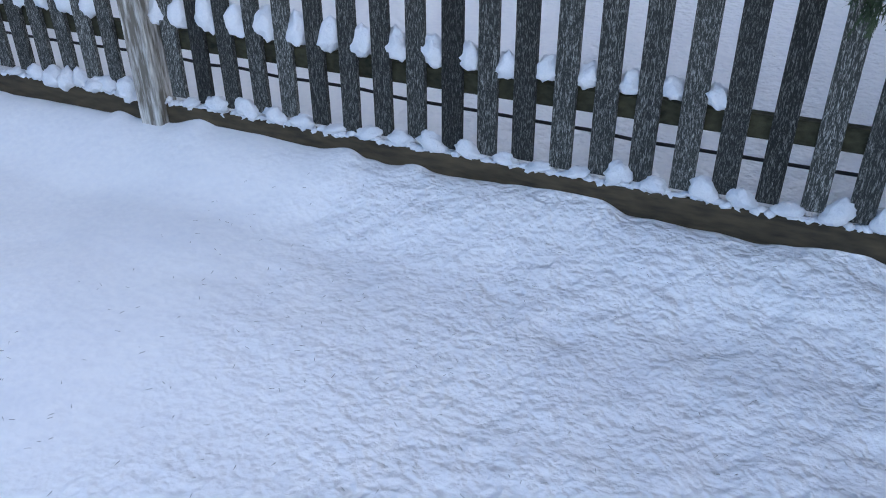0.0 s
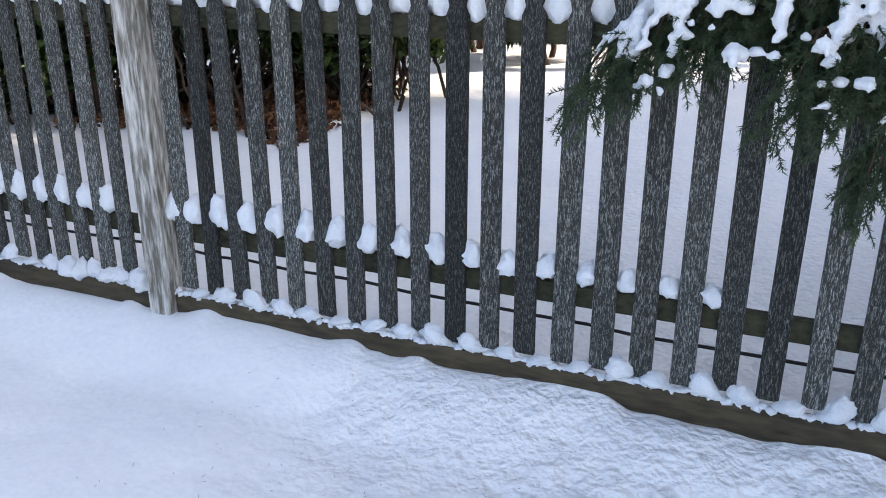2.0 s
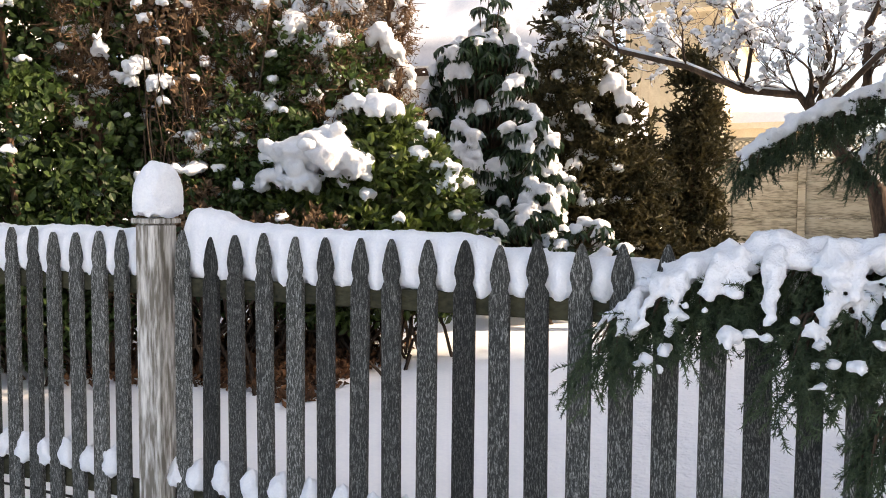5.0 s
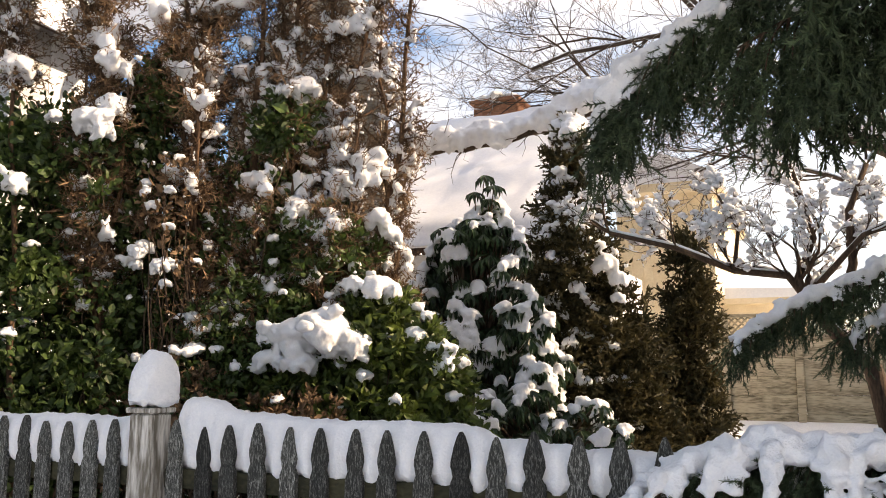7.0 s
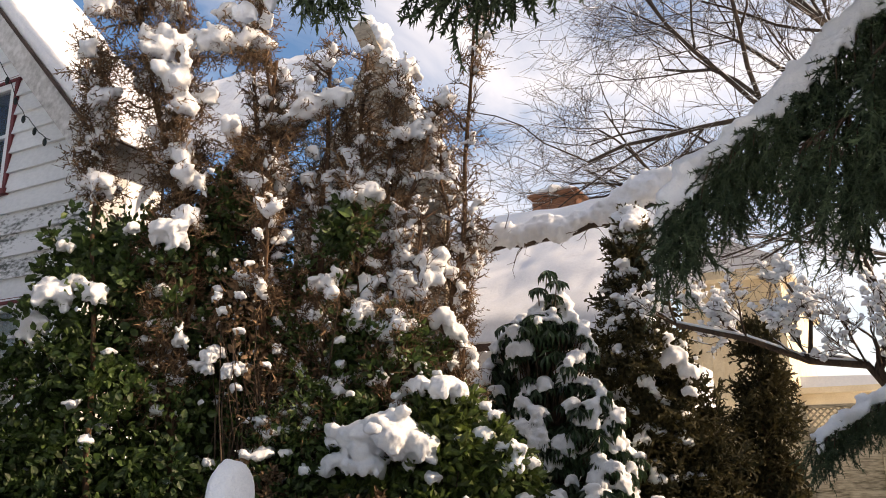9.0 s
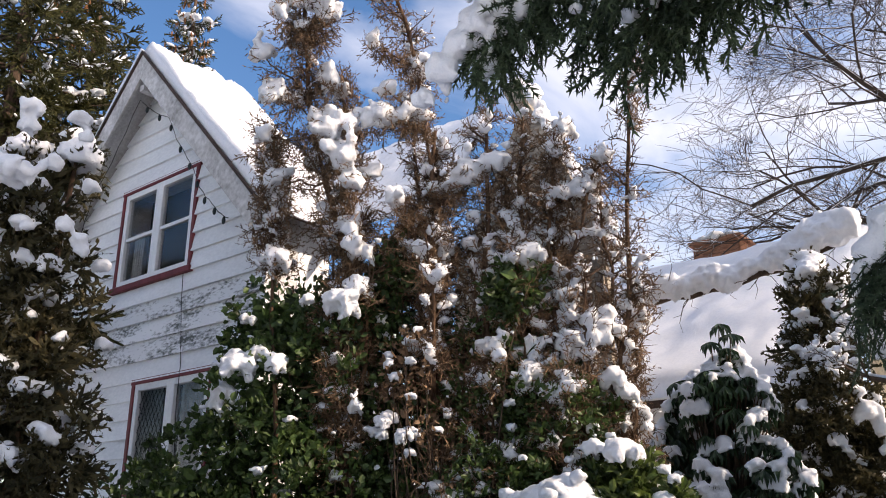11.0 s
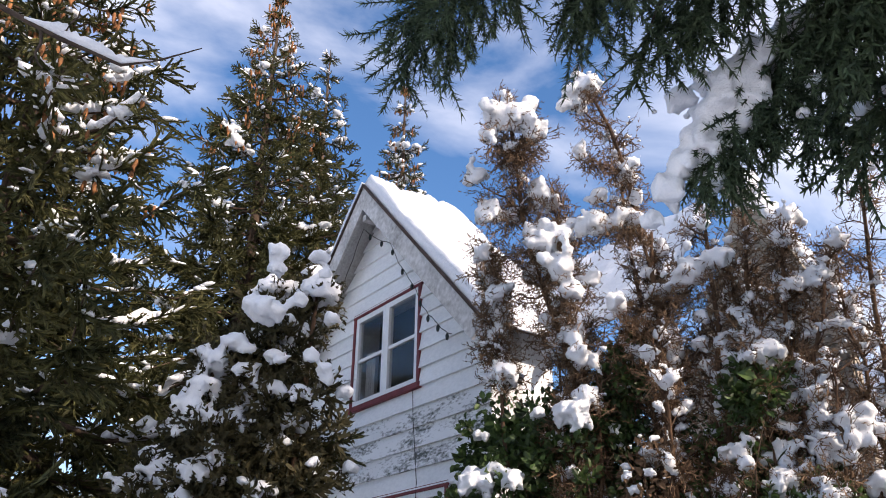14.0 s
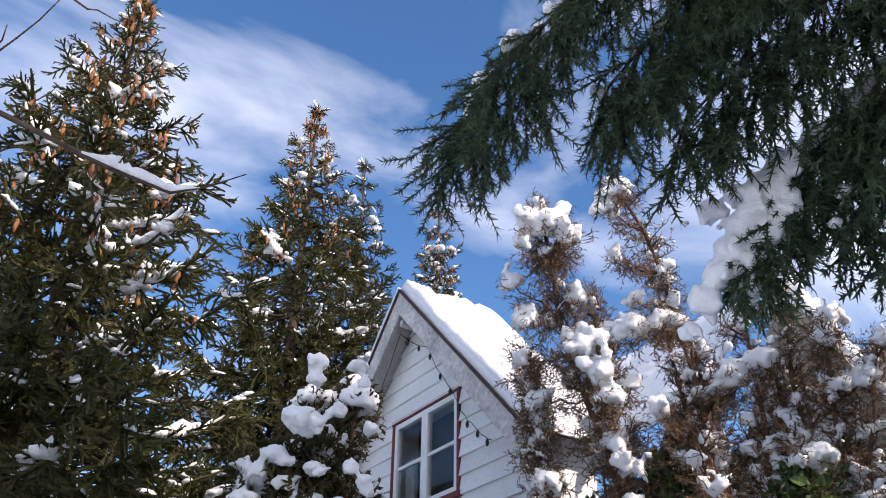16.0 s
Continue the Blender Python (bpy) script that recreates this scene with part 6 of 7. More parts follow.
def rhododendron(ells, n, top, rng):
    """Whorls of long drooping leaves, nearly every one under its own cap of snow with fingers along the leaves."""
    E = np.array(ells, float)
    o = np.array([E[:, 0].mean(), E[:, 1].mean(), gz(E[:, 0].mean(), E[:, 1].mean())])
    b = thing("rhododendron", "dark rhododendron with drooping leaves and snow on every whorl", "bush", "bushes in the yard", tuple(o))
    P, N = shell(ells, n, rng, 0.80, gap=0.1)
    Q, M2 = shell(ells, n, rng, 0.35, gap=0.0)
    P, N, capped = np.concatenate([P, Q, top]), np.concatenate([N, M2, np.tile([0, -0.3, 1.0], (len(top), 1))]), np.concatenate([rng.uniform(size=len(P)) < 0.92, np.zeros(len(Q) + len(top), bool)])
    leaf, w, sn = Pile(), Pile(), Pile()
    up = np.array([0, 0, 1.0])
    ax = unit(N * 0.6 + up * 0.7)
    for p, a, c in zip(P, ax, capped):
        k = int(rng.integers(9, 13))
        t = np.arange(k) * 6.283 / k + rng.uniform(0, 6)
        u = unit(np.cross(a, rng.normal(size=3)))
        v = np.cross(a, u)
        rad = np.cos(t)[:, None] * u + np.sin(t)[:, None] * v
        D = rad * 0.75 + a * rng.uniform(-0.15, 0.25, (k, 1)) - up * rng.uniform(0.35, 0.8, (k, 1))
        leaf.stamp(T_LONG, frames(D, rng, rng.uniform(0.12, 0.17, k), (0, 0, 1)), np.repeat((p - o)[None], k, 0) + rad * 0.008)
        w.tube(curve(p - o, (p - o) * np.array([0.5, 0.5, 0.72]), -0.03, 4, rng, 0.01), np.linspace(0.005, 0.010, 4), 4)
        if c:
            s = rng.uniform(0.045, 0.080)
            blobs(sn, [p + up * s * 0.35], s, rng, 0.68)
            for d in unit(D)[rng.choice(k, 6, replace=False)]:
                blobs(sn, [p + d * s * 0.75 + up * s * 0.3], s * 0.52, rng, 0.7)
                blobs(sn, [p + d * s * rng.uniform(1.1, 1.6) + up * s * 0.22], s * 0.30, rng, 0.8)
    leaf.make("foliage", M_RHODO, b, smooth=False)
    for k in range(5):
        w.tube(curve((rng.normal() * 0.15, rng.normal() * 0.1, -0.1), E[k % len(E), :3] - o, -0.1, 7, rng, 0.03), np.linspace(0.03, 0.012, 7), 6)
    tagged(w.make("stem", M_BARK, b), kind="stuff")
    snow_body(sn, "bush_snow", "dollops of snow on the whorls of the rhododendron", 0.019)


rhododendron([(-0.86, 5.2, 2.62, 0.50, 0.42, 0.44), (-0.80, 5.25, 1.95, 0.66, 0.50, 0.55), (-0.66, 5.35, 1.35, 0.70, 0.52, 0.55), (-0.72, 5.15, 3.0, 0.16, 0.16, 0.16), (-1.30, 5.2, 2.2, 0.30, 0.28, 0.38)], 340,
             [(-0.80, 5.0, 3.22), (-0.70, 5.0, 3.38), (-0.60, 5.0, 3.27), (-0.67, 5.05, 3.15)], ri)
rhododendron([(-0.35, 4.75, 0.95, 0.5, 0.4, 0.42), (0.2, 5.05, 0.86, 0.42, 0.35, 0.34)], 75, [(-0.3, 4.7, 1.3)], ri)
bush("dry_shrub", "dry brown shrub with a few caps of snow",
     [(-2.05, 2.4, 1.15, 0.35, 0.28, 0.36), (-1.25, 2.6, 1.02, 0.4, 0.3, 0.28), (-2.4, 2.3, 0.95, 0.4, 0.3, 0.3)], 200, 14, 0.09, 0.05, T_LEAF, M_RUST, ri, 0.08, 0.7, twigs=24, pads=(((-2.05, 2.45, 1.58), 0.12, 8), ((-1.28, 2.5, 1.24), 0.075, 7)))
bush("dry_shrub", "withered brown climbing shrub standing in front of the ivy",
     [(-2.23, 2.33, 2.80, 0.20, 0.18, 0.22), (-2.18, 2.43, 2.33, 0.22, 0.18, 0.32), (-2.40, 2.29, 2.59, 0.16, 0.15, 0.18), (-2.17, 2.52, 1.87, 0.22, 0.18, 0.35)], 75, 8, 0.10, 0.050, T_LEAF, M_RUST, ri, 0.40, 0.42, twigs=34, voxel=0.012, fill=0.0, gap=0.5, heart=0.3, caps=(((-2.38, 2.18, 2.35), 0.075), ((-2.22, 2.27, 2.24), 0.080), ((-2.25, 2.18, 2.68), 0.050), ((-2.13, 2.22, 2.79), 0.045), ((-1.97, 2.37, 2.27), 0.040), ((-2.39, 2.19, 2.25), 0.050), ((-2.20, 2.30, 2.11), 0.050),))
bush("dark_shrub", "dark tangled shrub along the house wall",
     [(-3.4, 2.2, 0.9, 0.9, 0.6, 0.9), (-4.6, 1.9, 1.0, 0.9, 0.7, 1.0), (-5.6, 2.2, 1.1, 0.9, 0.8, 1.1)], 620, 14, 0.12, 0.075, T_LEAF, M_IVY, ri, 0.10, 0.6, twigs=200)

# ---- small bare tree with snowy twigs, and the large bare tree behind ----
rg = np.random.default_rng(202)


def bare_tree(name, label, base, limbs, depth, rng, spread, lift, snowy, kids, cut, mat, trunk_r, lump_p=0.0, lump_size=0.05, voxel=None, fat=1.0, thin=0.0035, shoots=None, reach=0.55):
    t = thing(name, label, "tree", "bare trees", tuple(base))
    o = np.asarray(base, float)
    trunk, wood, sn, spots = Pile(), Pile(), Pile(), []
    for q, (pth, r) in enumerate(limbs):
        pth = np.asarray(pth, float)
        (wood if q else trunk).tube(pth, np.linspace(r, r * 0.55, len(pth)), 8)
        d = unit(pth[-1] - pth[-2])
        L = 0.75 * np.linalg.norm(pth[-1] - pth[0])
        for i in range(1, len(pth)):
            sn.tube(np.stack([pth[i - 1], pth[i]]) + np.array([0, 0, r * 0.75]), [r * 0.5, r * 0.4], 6)
            for c in range((shoots or kids) if q or not shoots or i > 3 else 0):
                sd = unit(np.cross(d, rng.normal(size=3)))
                grow(wood, sn, pth[i], unit(d + sd * spread * rng.uniform(0.5, 1.4) + np.array([0, 0, lift])), L * reach * rng.uniform(0.7, 1.2), r * 0.32, depth, rng, spread, lift, snowy, kids, cut, (spots, lump_p) if lump_p else None, fat, thin)
    wood.V, trunk.V = [v - o for v in wood.V], [v - o for v in trunk.V]
    trunk.make("trunk", mat, t)
    tagged(wood.make("limb", mat, t), kind="stuff")
    if spots:
        S = np.array(spots)
        blobs(sn, S + np.array([0, 0, 0.02]), lump_size * rng.uniform(0.4, 1.3, len(S)), rng, 0.7, SMALL_LUMPS)
    snow_body(sn, "twig_snow", "snow lying along the bare twigs", voxel)
    return t


MB = (2.75, 5.6, gz(2.75, 5.6))
bare_tree("small_tree", "small bare tree with every twig carrying snow", MB,
          [([MB, (2.72, 5.6, 1.0), (2.62, 5.6, 1.5), (2.39, 5.6, 1.76), (2.14, 5.6, 2.11)], 0.10), ([(2.14, 5.6, 2.11), (1.99, 5.6, 2.33), (1.54, 5.55, 2.39), (1.04, 5.5, 2.62), (0.42, 5.45, 2.80)], 0.040),
           ([(1.04, 5.5, 2.62), (0.88, 5.6, 2.74), (0.68, 5.7, 2.99), (0.43, 5.8, 3.09)], 0.022), ([(2.05, 5.6, 2.25), (2.22, 5.7, 2.67), (2.15, 5.8, 3.03), (2.07, 5.8, 3.36)], 0.036),
           ([(2.36, 5.6, 1.85), (2.52, 5.5, 2.40), (2.51, 5.4, 2.85), (2.67, 5.4, 3.25)], 0.045), ([(1.54, 5.55, 2.39), (1.6, 5.4, 2.75), (1.45, 5.3, 3.05)], 0.022), ([(2.2, 5.6, 2.2), (2.6, 5.2, 2.6), (3.1, 5.1, 2.8)], 0.03)],
          3, rg, 0.75, 0.22, 0.85, 3, 0.62, M_BARK, 0.09, 0.6, 0.033, None, 1.0, 0.0045, 3, 0.29)
BB = (5.0, 15.5, 0.7)
bare_tree("bare_tree", "large bare deciduous tree with thin snow on its branches", BB,
          [([BB, (4.6, 15.3, 3.6), (3.7, 15.0, 5.6), (2.2, 14.6, 7.0), (0.9, 14.2, 8.1)], 0.17), ([(3.7, 15.0, 5.6), (2.0, 14.6, 6.4), (0.2, 14.2, 6.9), (-1.5, 14, 7.2)], 0.10),
           ([(3.7, 15.1, 5.6), (3.0, 14.6, 8.0), (2.0, 14.2, 9.8), (0.9, 13.8, 11.3)], 0.11), ([(4.2, 15.2, 4.6), (4.4, 14.8, 8.0), (4.0, 14.4, 11.0)], 0.08), ([(3.2, 14.8, 6.2), (1.6, 14.3, 8.6), (0.2, 14.0, 10.0)], 0.06), ([(4.1, 15.1, 4.6), (2.6, 14.6, 5.2), (1.2, 14.2, 5.6)], 0.05)],
          4, rg, 0.62, 0.02, 0.45, 3, 0.64, M_TWIG, 0.2, fat=0.7, thin=0.0055, shoots=5, reach=0.62)
# snow-laden level limb in front of the low roof
lw, ls = Pile(), Pile()
limb = curve((-2.5, 7.2, 4.35), (-0.15, 7.6, 4.75), 0.12, 12, rg, 0.02)
lw.tube(limb, np.linspace(0.05, 0.035, 12), 6)
limb_tree = thing("snapped_limb", "level bare limb under a thick roll of snow", "branch", at=tuple(limb[0]))
for k in range(26):
    p = limb[rg.integers(0, 12)]
    lw.tube(curve(p, p + rg.normal(size=3) * np.array([0.25, 0.25, 0.2]) + (0, 0, -0.05), 0, 4, rg, 0.03), [0.008, 0.006, 0.004, 0.002], 3)
lw.V = [v - limb[0] for v in lw.V]
lw.make("wood", M_BARK, limb_tree)
t_ = np.linspace(0, 1, 26)
LP = np.stack([np.interp(t_, np.linspace(0, 1, 12), limb[:, c]) for c in range(3)], -1)
blobs(ls, LP + np.array([0, 0, 0.12]) + rg.normal(size=LP.shape) * 0.02, 0.15 * rg.uniform(0.75, 1.25, 26), rg, 0.9)
blobs(ls, LP[19:] + np.array([0.1, 0, 0.24]), 0.2, rg, 0.9)
snow_body(ls, "limb_snow", "thick roll of snow along a level limb", 0.03)

# thin twig with a sail of snow, close over the path
tw, ts_ = Pile(), Pile()
A = [(-0.90, -3.29, 3.44), (-0.50, -2.90, 3.52), (-0.52, -2.50, 3.46), (-0.50, -2.29, 3.43), (-0.43, -2.18, 3.46), (-0.39, -2.05, 3.55)]
tw.tube(A, [0.014, 0.011, 0.009, 0.006, 0.004, 0.002], 6)
for p, q in (((-0.50, -2.86, 3.52), (-0.48, -2.76, 3.71)), ((-0.52, -2.50, 3.46), (-0.50, -2.46, 3.60)), ((-0.52, -2.56, 3.46), (-0.55, -2.53, 3.31)), ((-0.68, -3.08, 3.64), (-0.24, -2.84, 3.90)), ((-0.24, -2.84, 3.90), (-0.08, -2.68, 3.99)), ((-0.22, -2.84, 3.90), (-0.18, -2.63, 3.84)), ((-0.59, -3.02, 3.73), (-0.32, -2.97, 3.75))):
    tw.tube(curve(p, q, 0.02, 6, rg, 0.006), np.linspace(0.006, 0.002, 6), 4)
q_ = np.linspace(0, 1, 28)
base_ = np.stack([np.interp(q_, [0, 0.3, 0.8, 1], v) for v in ((-0.515, -0.52, -0.50, -0.45), (-2.62, -2.50, -2.29, -2.20), (3.475, 3.462, 3.432, 3.452))], -1)
tall = np.where(q_ < 0.34, 0.012 + 0.058 * (q_ / 0.34) ** 1.3, 0.046 * np.sin(np.clip((1 - q_) / 0.66, 0, 1) * 2.1) ** 0.8 + 0.004) * (1 + 0.10 * rg.normal(size=28))
rows_ = [base_ + np.array([dx, 0, 0]) + np.array([0, 0, 1.0]) * (tall * k)[:, None] for dx, k in ((0.012, 0.05), (0.014, 0.5), (0.008, 0.9), (0.0, 1.0), (-0.008, 0.9), (-0.014, 0.5), (-0.012, 0.05))]
m_ = len(rows_)
i_, j_ = np.meshgrid(np.arange(27), np.arange(m_), indexing="ij")
a0_, a1_ = i_ * m_ + j_, i_ * m_ + (j_ + 1) % m_
ends_ = np.array([[0, k + 1, k] for k in range(1, m_ - 1)] + [[27 * m_, 27 * m_ + k, 27 * m_ + k + 1] for k in range(1, m_ - 1)])
ts_.add(np.stack(rows_, 1).reshape(-1, 3), np.concatenate([np.stack([a0_, a1_, a1_ + m_], -1).reshape(-1, 3), np.stack([a0_, a1_ + m_, a0_ + m_], -1).reshape(-1, 3), ends_]))
twig = tagged(tw.make("twig", M_TWIG), "thin dark bare twig reaching over the path", "branch")
snow_body(ts_, "twig_snow", "small drift of snow on a bare twig")

# ---- back of the yard: panel wall, low roofed building, cream house, chimney ----
wallb = thing("panel_wall", "stained cream panel wall with a lattice top", "wall")
PY, PB, PT = 11.0, 0.62, 1.98
for k in range(-3, 8):
    x0 = 0.92 + 1.03 * k
    plank("wall_post", x0 - 0.055, x0 + 0.055, PY - 0.07, PY + 0.05, PB - 0.3, PT + 0.42, M_CONCRETE, wallb, bevel=0.008)
    for j in range(5):
        z0 = PB + (PT - PB) * j / 5
        plank("panel", x0 + 0.056, x0 + 0.974, PY - 0.02, PY + 0.03, z0 + 0.0005, z0 + (PT - PB) / 5 - 0.0005, M_CONCRETE, wallb, bevel=0.01)
    plank("cap_rail", x0 + 0.056, x0 + 0.974, PY - 0.05, PY + 0.04, PT, PT + 0.06, M_CONCRETE, wallb)
    plank("cap_rail", x0 + 0.056, x0 + 0.974, PY - 0.04, PY + 0.03, PT + 0.34, PT + 0.39, M_CONCRETE, wallb)
    lat = Pile()
    for i in range(-4, 14):
        for sg in (1, -1):
            a, b = x0 + 0.06 + i * 0.095, x0 + 0.06 + i * 0.095 + 0.28
            a2, b2, z0, z1 = a, b, PT + 0.06, PT + 0.34
            lo_, hi_ = x0 + 0.058, x0 + 0.972
            if b2 <= lo_ or a2 >= hi_:
                continue
            f0, f1 = max(0, (lo_ - a2) / 0.28), min(1, (hi_ - a2) / 0.28)
            za, zb = (z0 + 0.28 * f0, z0 + 0.28 * f1) if sg > 0 else (z1 - 0.28 * f0, z1 - 0.28 * f1)
            lat.tube([(a2 + 0.28 * f0, PY - 0.008 * sg, za), (a2 + 0.28 * f1, PY - 0.008 * sg, zb)], 0.013, 4)
    lat.make("lattice", M_CONCRETE, wallb, smooth=False)

cream = thing("cream_house", "cream house with vertical battens, sunlit behind the trees", "house")
CY = 16.5
part("wall", box(bmesh.new(), -1.86, 0.27, CY, CY + 7, 0.3, 5.5), M_CREAM, cream)
part("wall", box(bmesh.new(), 0.272, 2.0, CY + 0.6, CY + 7, 0.3, 3.0), M_CREAM, cream)
for k in range(9):
    x0 = -1.80 + k * 0.23
    part("batten", box(bmesh.new(), x0, x0 + 0.05, CY - 0.035, CY - 0.002, 0.4, 5.4, 0.004), M_CREAM, cream)
part("roof", prism(bmesh.new(), [(-2.1, 5.502), (0.5, 5.502), (0.4, 5.68), (-2.0, 5.68)], CY - 0.4, CY + 7.4), M_CREAM, cream, "yellow eave board")
part("roof", prism(bmesh.new(), [(0.29, 3.002), (2.2, 3.002), (2.1, 3.12), (0.29, 3.12)], CY + 0.3, CY + 7.2), M_CREAM, cream, "yellow eave board")
tagged(part("roof_snow", prism(bmesh.new(), [(-2.1, 5.682), (0.5, 5.682), (0.35, 5.86), (-0.8, 6.4), (-1.95, 5.86)], CY - 0.4, CY + 7.4), M_SNOW), "snow on the roof of the cream house", "snow", "snow on the roofs")
tagged(part("roof_snow", prism(bmesh.new(), [(0.41, 3.122), (2.2, 3.122), (2.1, 3.3), (0.41, 3.36)], CY + 0.3, CY + 7.2), M_SNOW), "snow on the low roof beside the cream house", "snow", "snow on the roofs")

low = thing("low_annex", "low annex with a snow-covered pitched roof and a brick chimney", "house")
part("wall", box(bmesh.new(), -5.2, -0.9, 8.4, 14.2, 0.3, 3.3), M_SIDING, low, "white side wall")
lr = bmesh.new()
vs_ = [lr.verts.new(p) for p in ((-5.6, 7.9, 3.23), (-0.6, 7.9, 3.23), (-0.6, 12.0, 6.1), (-5.6, 12.0, 6.1), (-5.6, 7.9, 3.08), (-0.6, 7.9, 3.08), (-0.6, 12.0, 5.9), (-5.6, 12.0, 5.9))]
for f in ((0, 1, 2, 3), (7, 6, 5, 4), (0, 4, 5, 1), (1, 5, 6, 2), (2, 6, 7, 3), (3, 7, 4, 0)):
    lr.faces.new([vs_[k] for k in f])
part("roof", lr, M_ROOFEDGE, low)


def slope_snow(x0, x1, y0, z0, y1, z1, thick, seed, label):
    us, vs = np.linspace(0, 1, 60), np.linspace(0, 1, 40)
    U, V_ = np.meshgrid(us, vs, indexing="ij")
    e = np.minimum(np.minimum(U, 1 - U) / 0.03, V_ / 0.06).clip(0, 1) ** 0.5
    th = (thick + 0.05 * vnoise(U * 5, V_ * 4, 0.7, seed) + 0.02 * vnoise(U * 5, V_ * 4, 0.2, seed + 1)) * (0.1 + 0.9 * e)
    b = np.stack([x0 + (x1 - x0) * U, y0 + (y1 - y0) * V_, z0 + (z1 - z0) * V_], -1)
    tpt = b + np.stack([0 * U, -0.25 * th, th], -1)
    k, m = U.shape
    i, j = np.meshgrid(np.arange(k - 1), np.arange(m - 1), indexing="ij")
    q = i * m + j
    T = np.concatenate([np.stack([q, q + m, q + m + 1], -1).reshape(-1, 3), np.stack([q, q + m + 1, q + 1], -1).reshape(-1, 3)])
    off, side = k * m, []
    for a, c in [(t, t + 1) for t in range(m - 1)] + [((k - 1) * m + t, (k - 1) * m + t + 1) for t in range(m - 1)] + [(t * m, (t + 1) * m) for t in range(k - 1)]:
        side += [(a, c, c + off), (a, c + off, a + off)]
    return tagged(tri_mesh("roof_snow", np.concatenate([tpt.reshape(-1, 3), b.reshape(-1, 3)]), np.concatenate([T, T + off, np.array(side)]), M_SNOW), label, "snow", "snow on the roofs")


slope_snow(-5.7, -0.5, 7.8, 3.17, 12.0, 6.12, 0.24, 41, "deep smooth snow on the low annex roof")
ch = thing("chimney", "brick chimney with a snowy cap above the roof ridge", "chimney", at=(-3.95, 14.5, 5.5))
rbk = random.Random(9)
for j in range(24):
    for i in range(5):
        bm = bmesh.new()
        x0 = -0.5 + 0.2 * i + (0.0 if j % 2 else 0.0)
        box(bm, x0 + 0.005, x0 + 0.195, -0.40, -0.30, j * 0.076, j * 0.076 + 0.066, 0.004)
        part("brick", bm, M_BRICK, ch)
part("core", box(bmesh.new(), -0.495, 0.495, -0.39, 0.4, 0, 1.86), M_BRICK, ch)
part("cap", box(bmesh.new(), -0.58, 0.58, -0.48, 0.48, 1.861, 1.94, 0.01), M_BRICK, ch)
cs = Pile()
pad(cs, (-3.95, 14.4, 7.48), 0.42, 16, rg, 0.1, 0.4, 0.4)
snow_body(cs, "chimney_snow", "thin snow on the chimney cap", 0.04, group="snow on the roofs")

# second gable of the house, half hidden behind the brown cedars
wing = thing("house_wing", "weathered gable end of a house wing behind the cedars", "house")
part("wall", prism(bmesh.new(), [(-4.4, 0.0), (-2.2, 0.0), (-2.2, 4.6), (-3.26, 6.85), (-4.4, 4.6)], 5.7, 5.8), M_OLDWALL, wing)
for k in range(11):
    z0 = 4.2 + 0.2 * k
    x0, x1 = (-4.38, -2.22) if z0 < 4.5 else (-3.26 - (6.7 - z0) * 0.49, -3.26 + (6.7 - z0) * 0.47)
    part("clapboard", box(bmesh.new(), x0, x1, 5.665, 5.697, z0 + 0.004, z0 + 0.19, 0.004), M_OLDWALL, wing)
a, b = (-3.26, 7.02), (-2.05, 4.44)
d = unit(np.array([b[0] - a[0], b[1] - a[1]]))
nrm = np.array([d[1], -d[0]]) * 0.11
bm = bmesh.new()
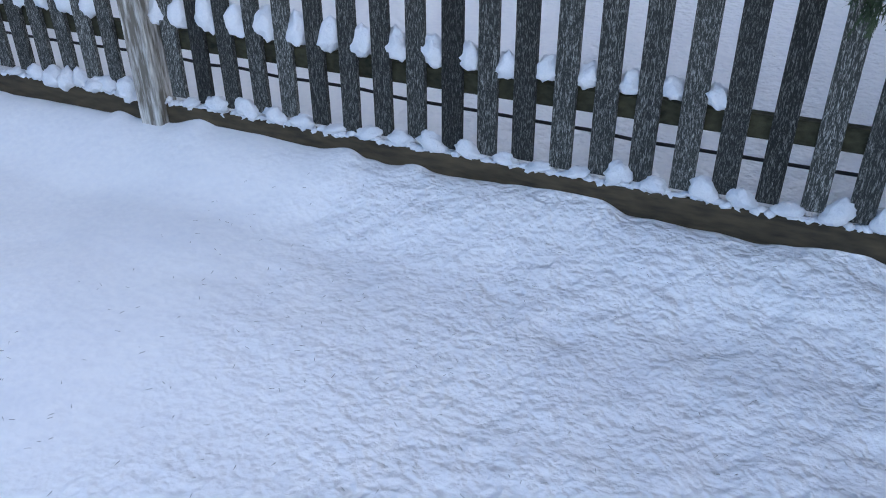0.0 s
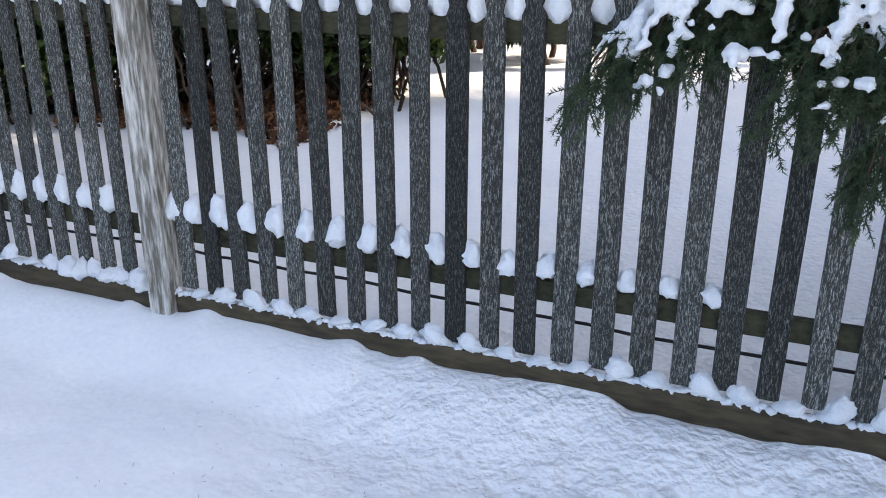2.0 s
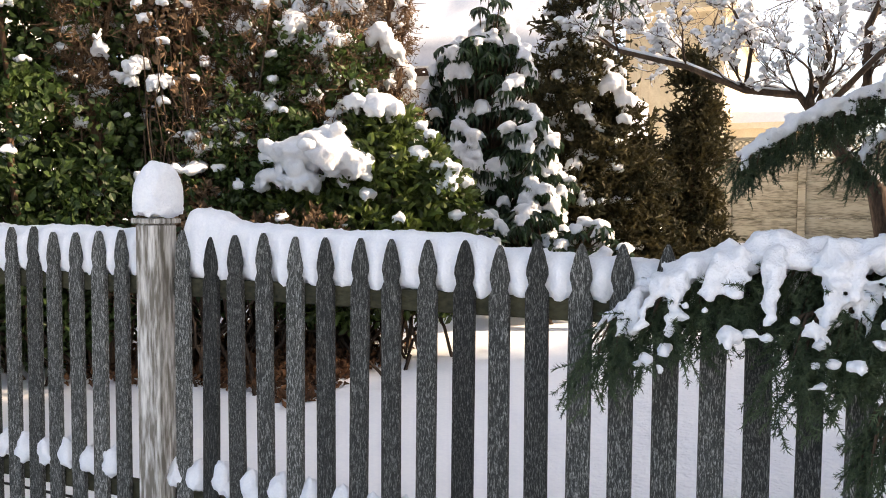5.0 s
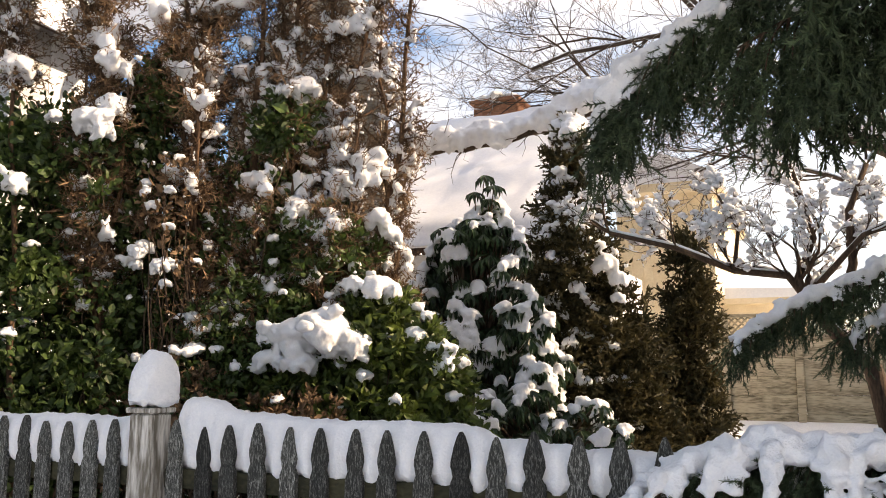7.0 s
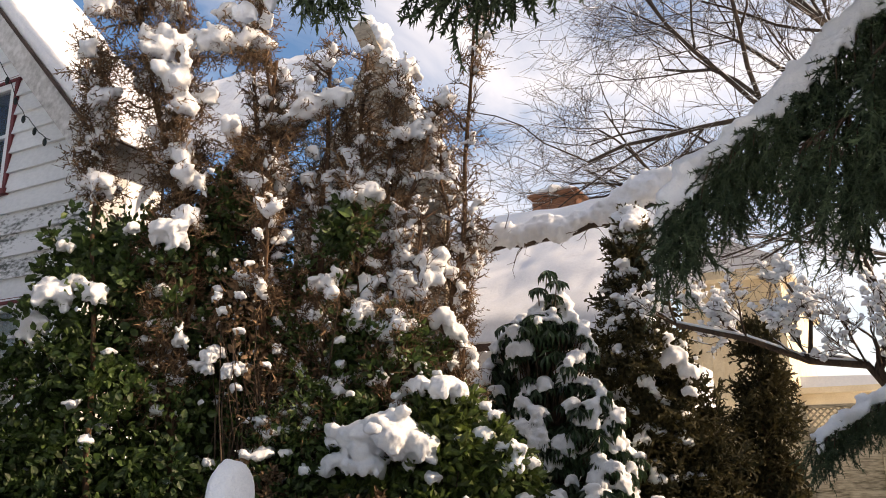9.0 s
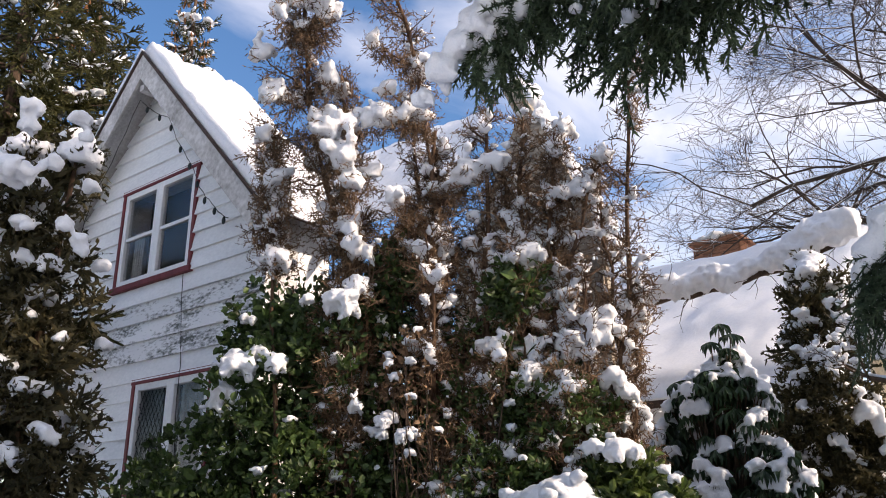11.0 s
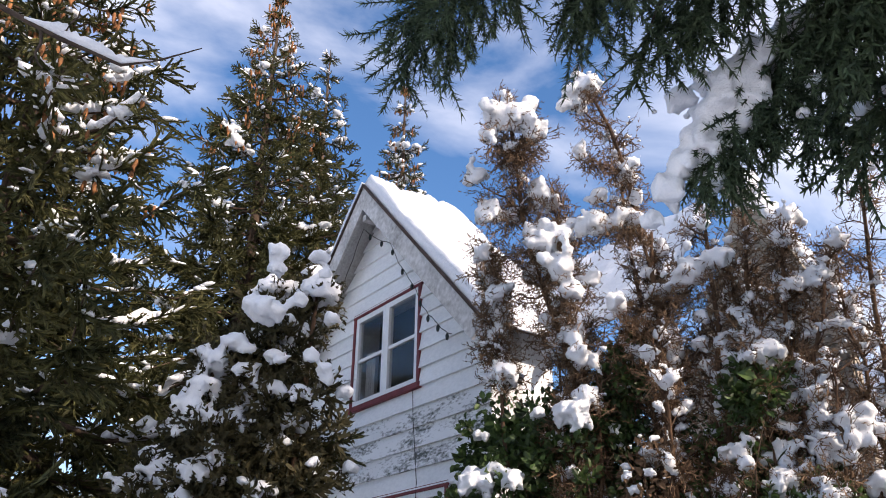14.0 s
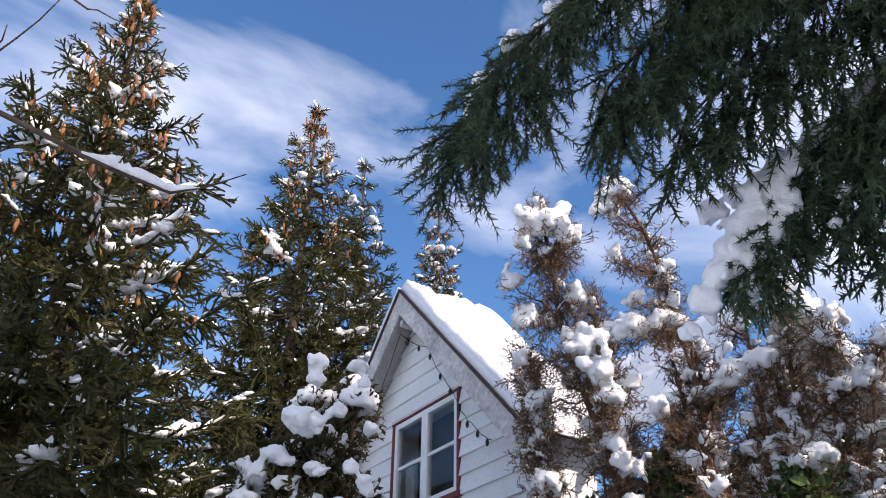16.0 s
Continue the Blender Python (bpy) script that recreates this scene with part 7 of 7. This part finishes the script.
prism(bm, [(a[0] - nrm[0], a[1] - nrm[1]), (b[0] - nrm[0], b[1] - nrm[1]), (b[0] + nrm[0], b[1] + nrm[1]), (a[0] + nrm[0], a[1] + nrm[1])], 5.4, 5.695)
part("barge_board", bm, M_OLDWALL, wing, "weathered grey barge board")
slope_snow(-6.7, -3.75, 4.55, 5.25, 5.75, 6.86, 0.16, 47, "snow in the roof valley between the two gables")
wing_snow = Pile()
for q in np.linspace(0.02, 0.98, 34):
    blobs(wing_snow, [(a[0] + (b[0] - a[0]) * q + 0.10 + 0.02 * rg.normal(), 5.55 + 0.04 * rg.normal(), a[1] + (b[1] - a[1]) * q + 0.08)], 0.11 * rg.uniform(0.7, 1.2), rg, 0.9)
snow_body(wing_snow, "roof_snow", "uneven snow along the slope of the weathered gable", 0.024, group="snow on the roofs")

# ---- leaf litter under the bushes ----
lit = Pile()
rl = np.random.default_rng(404)
n = 5200
lx_, ly_ = rl.normal(-1.75, 0.70, n), rl.normal(2.75, 0.50, n)
k_ = (ly_ > 2.0 + 0.15 * np.sin(lx_ * 3)) & (lx_ < -0.8)
lx_, ly_ = lx_[k_], ly_[k_]
LP = np.stack([lx_, ly_, ground_z(lx_, ly_) + rl.uniform(0.0, 0.05, len(lx_))], -1)
lit.stamp(T_LEAF, frames(rl.normal(size=LP.shape) + (0, 0, 0.1), rl, rl.uniform(0.05, 0.11, len(LP))), LP)
tagged(lit.make("leaf_litter", M_LITTER, smooth=False), "fallen brown leaves on bare earth under the bushes", "leaves", kind="stuff")
# needles and crumbs dropped on the snow
deb = Pile()
n = 520
dx_, dy_ = rl.uniform(0.3, 3.0, n), -rl.uniform(0.15, 2.0, n)
DP = np.stack([dx_, dy_, ground_z(dx_, dy_) + 0.002], -1)
aa = rl.uniform(0, 6.283, n)
dd_ = np.stack([np.cos(aa), np.sin(aa), 0.05 * rl.normal(size=n)], -1)
for p, d, l in zip(DP, dd_, rl.uniform(0.004, 0.008, n)):
    deb.tube([p - d * l, p + d * l], 0.0005, 3)
tagged(deb.make("fallen_needles", M_TWIG), "dark spruce needles scattered on the snow", "needles", kind="stuff")
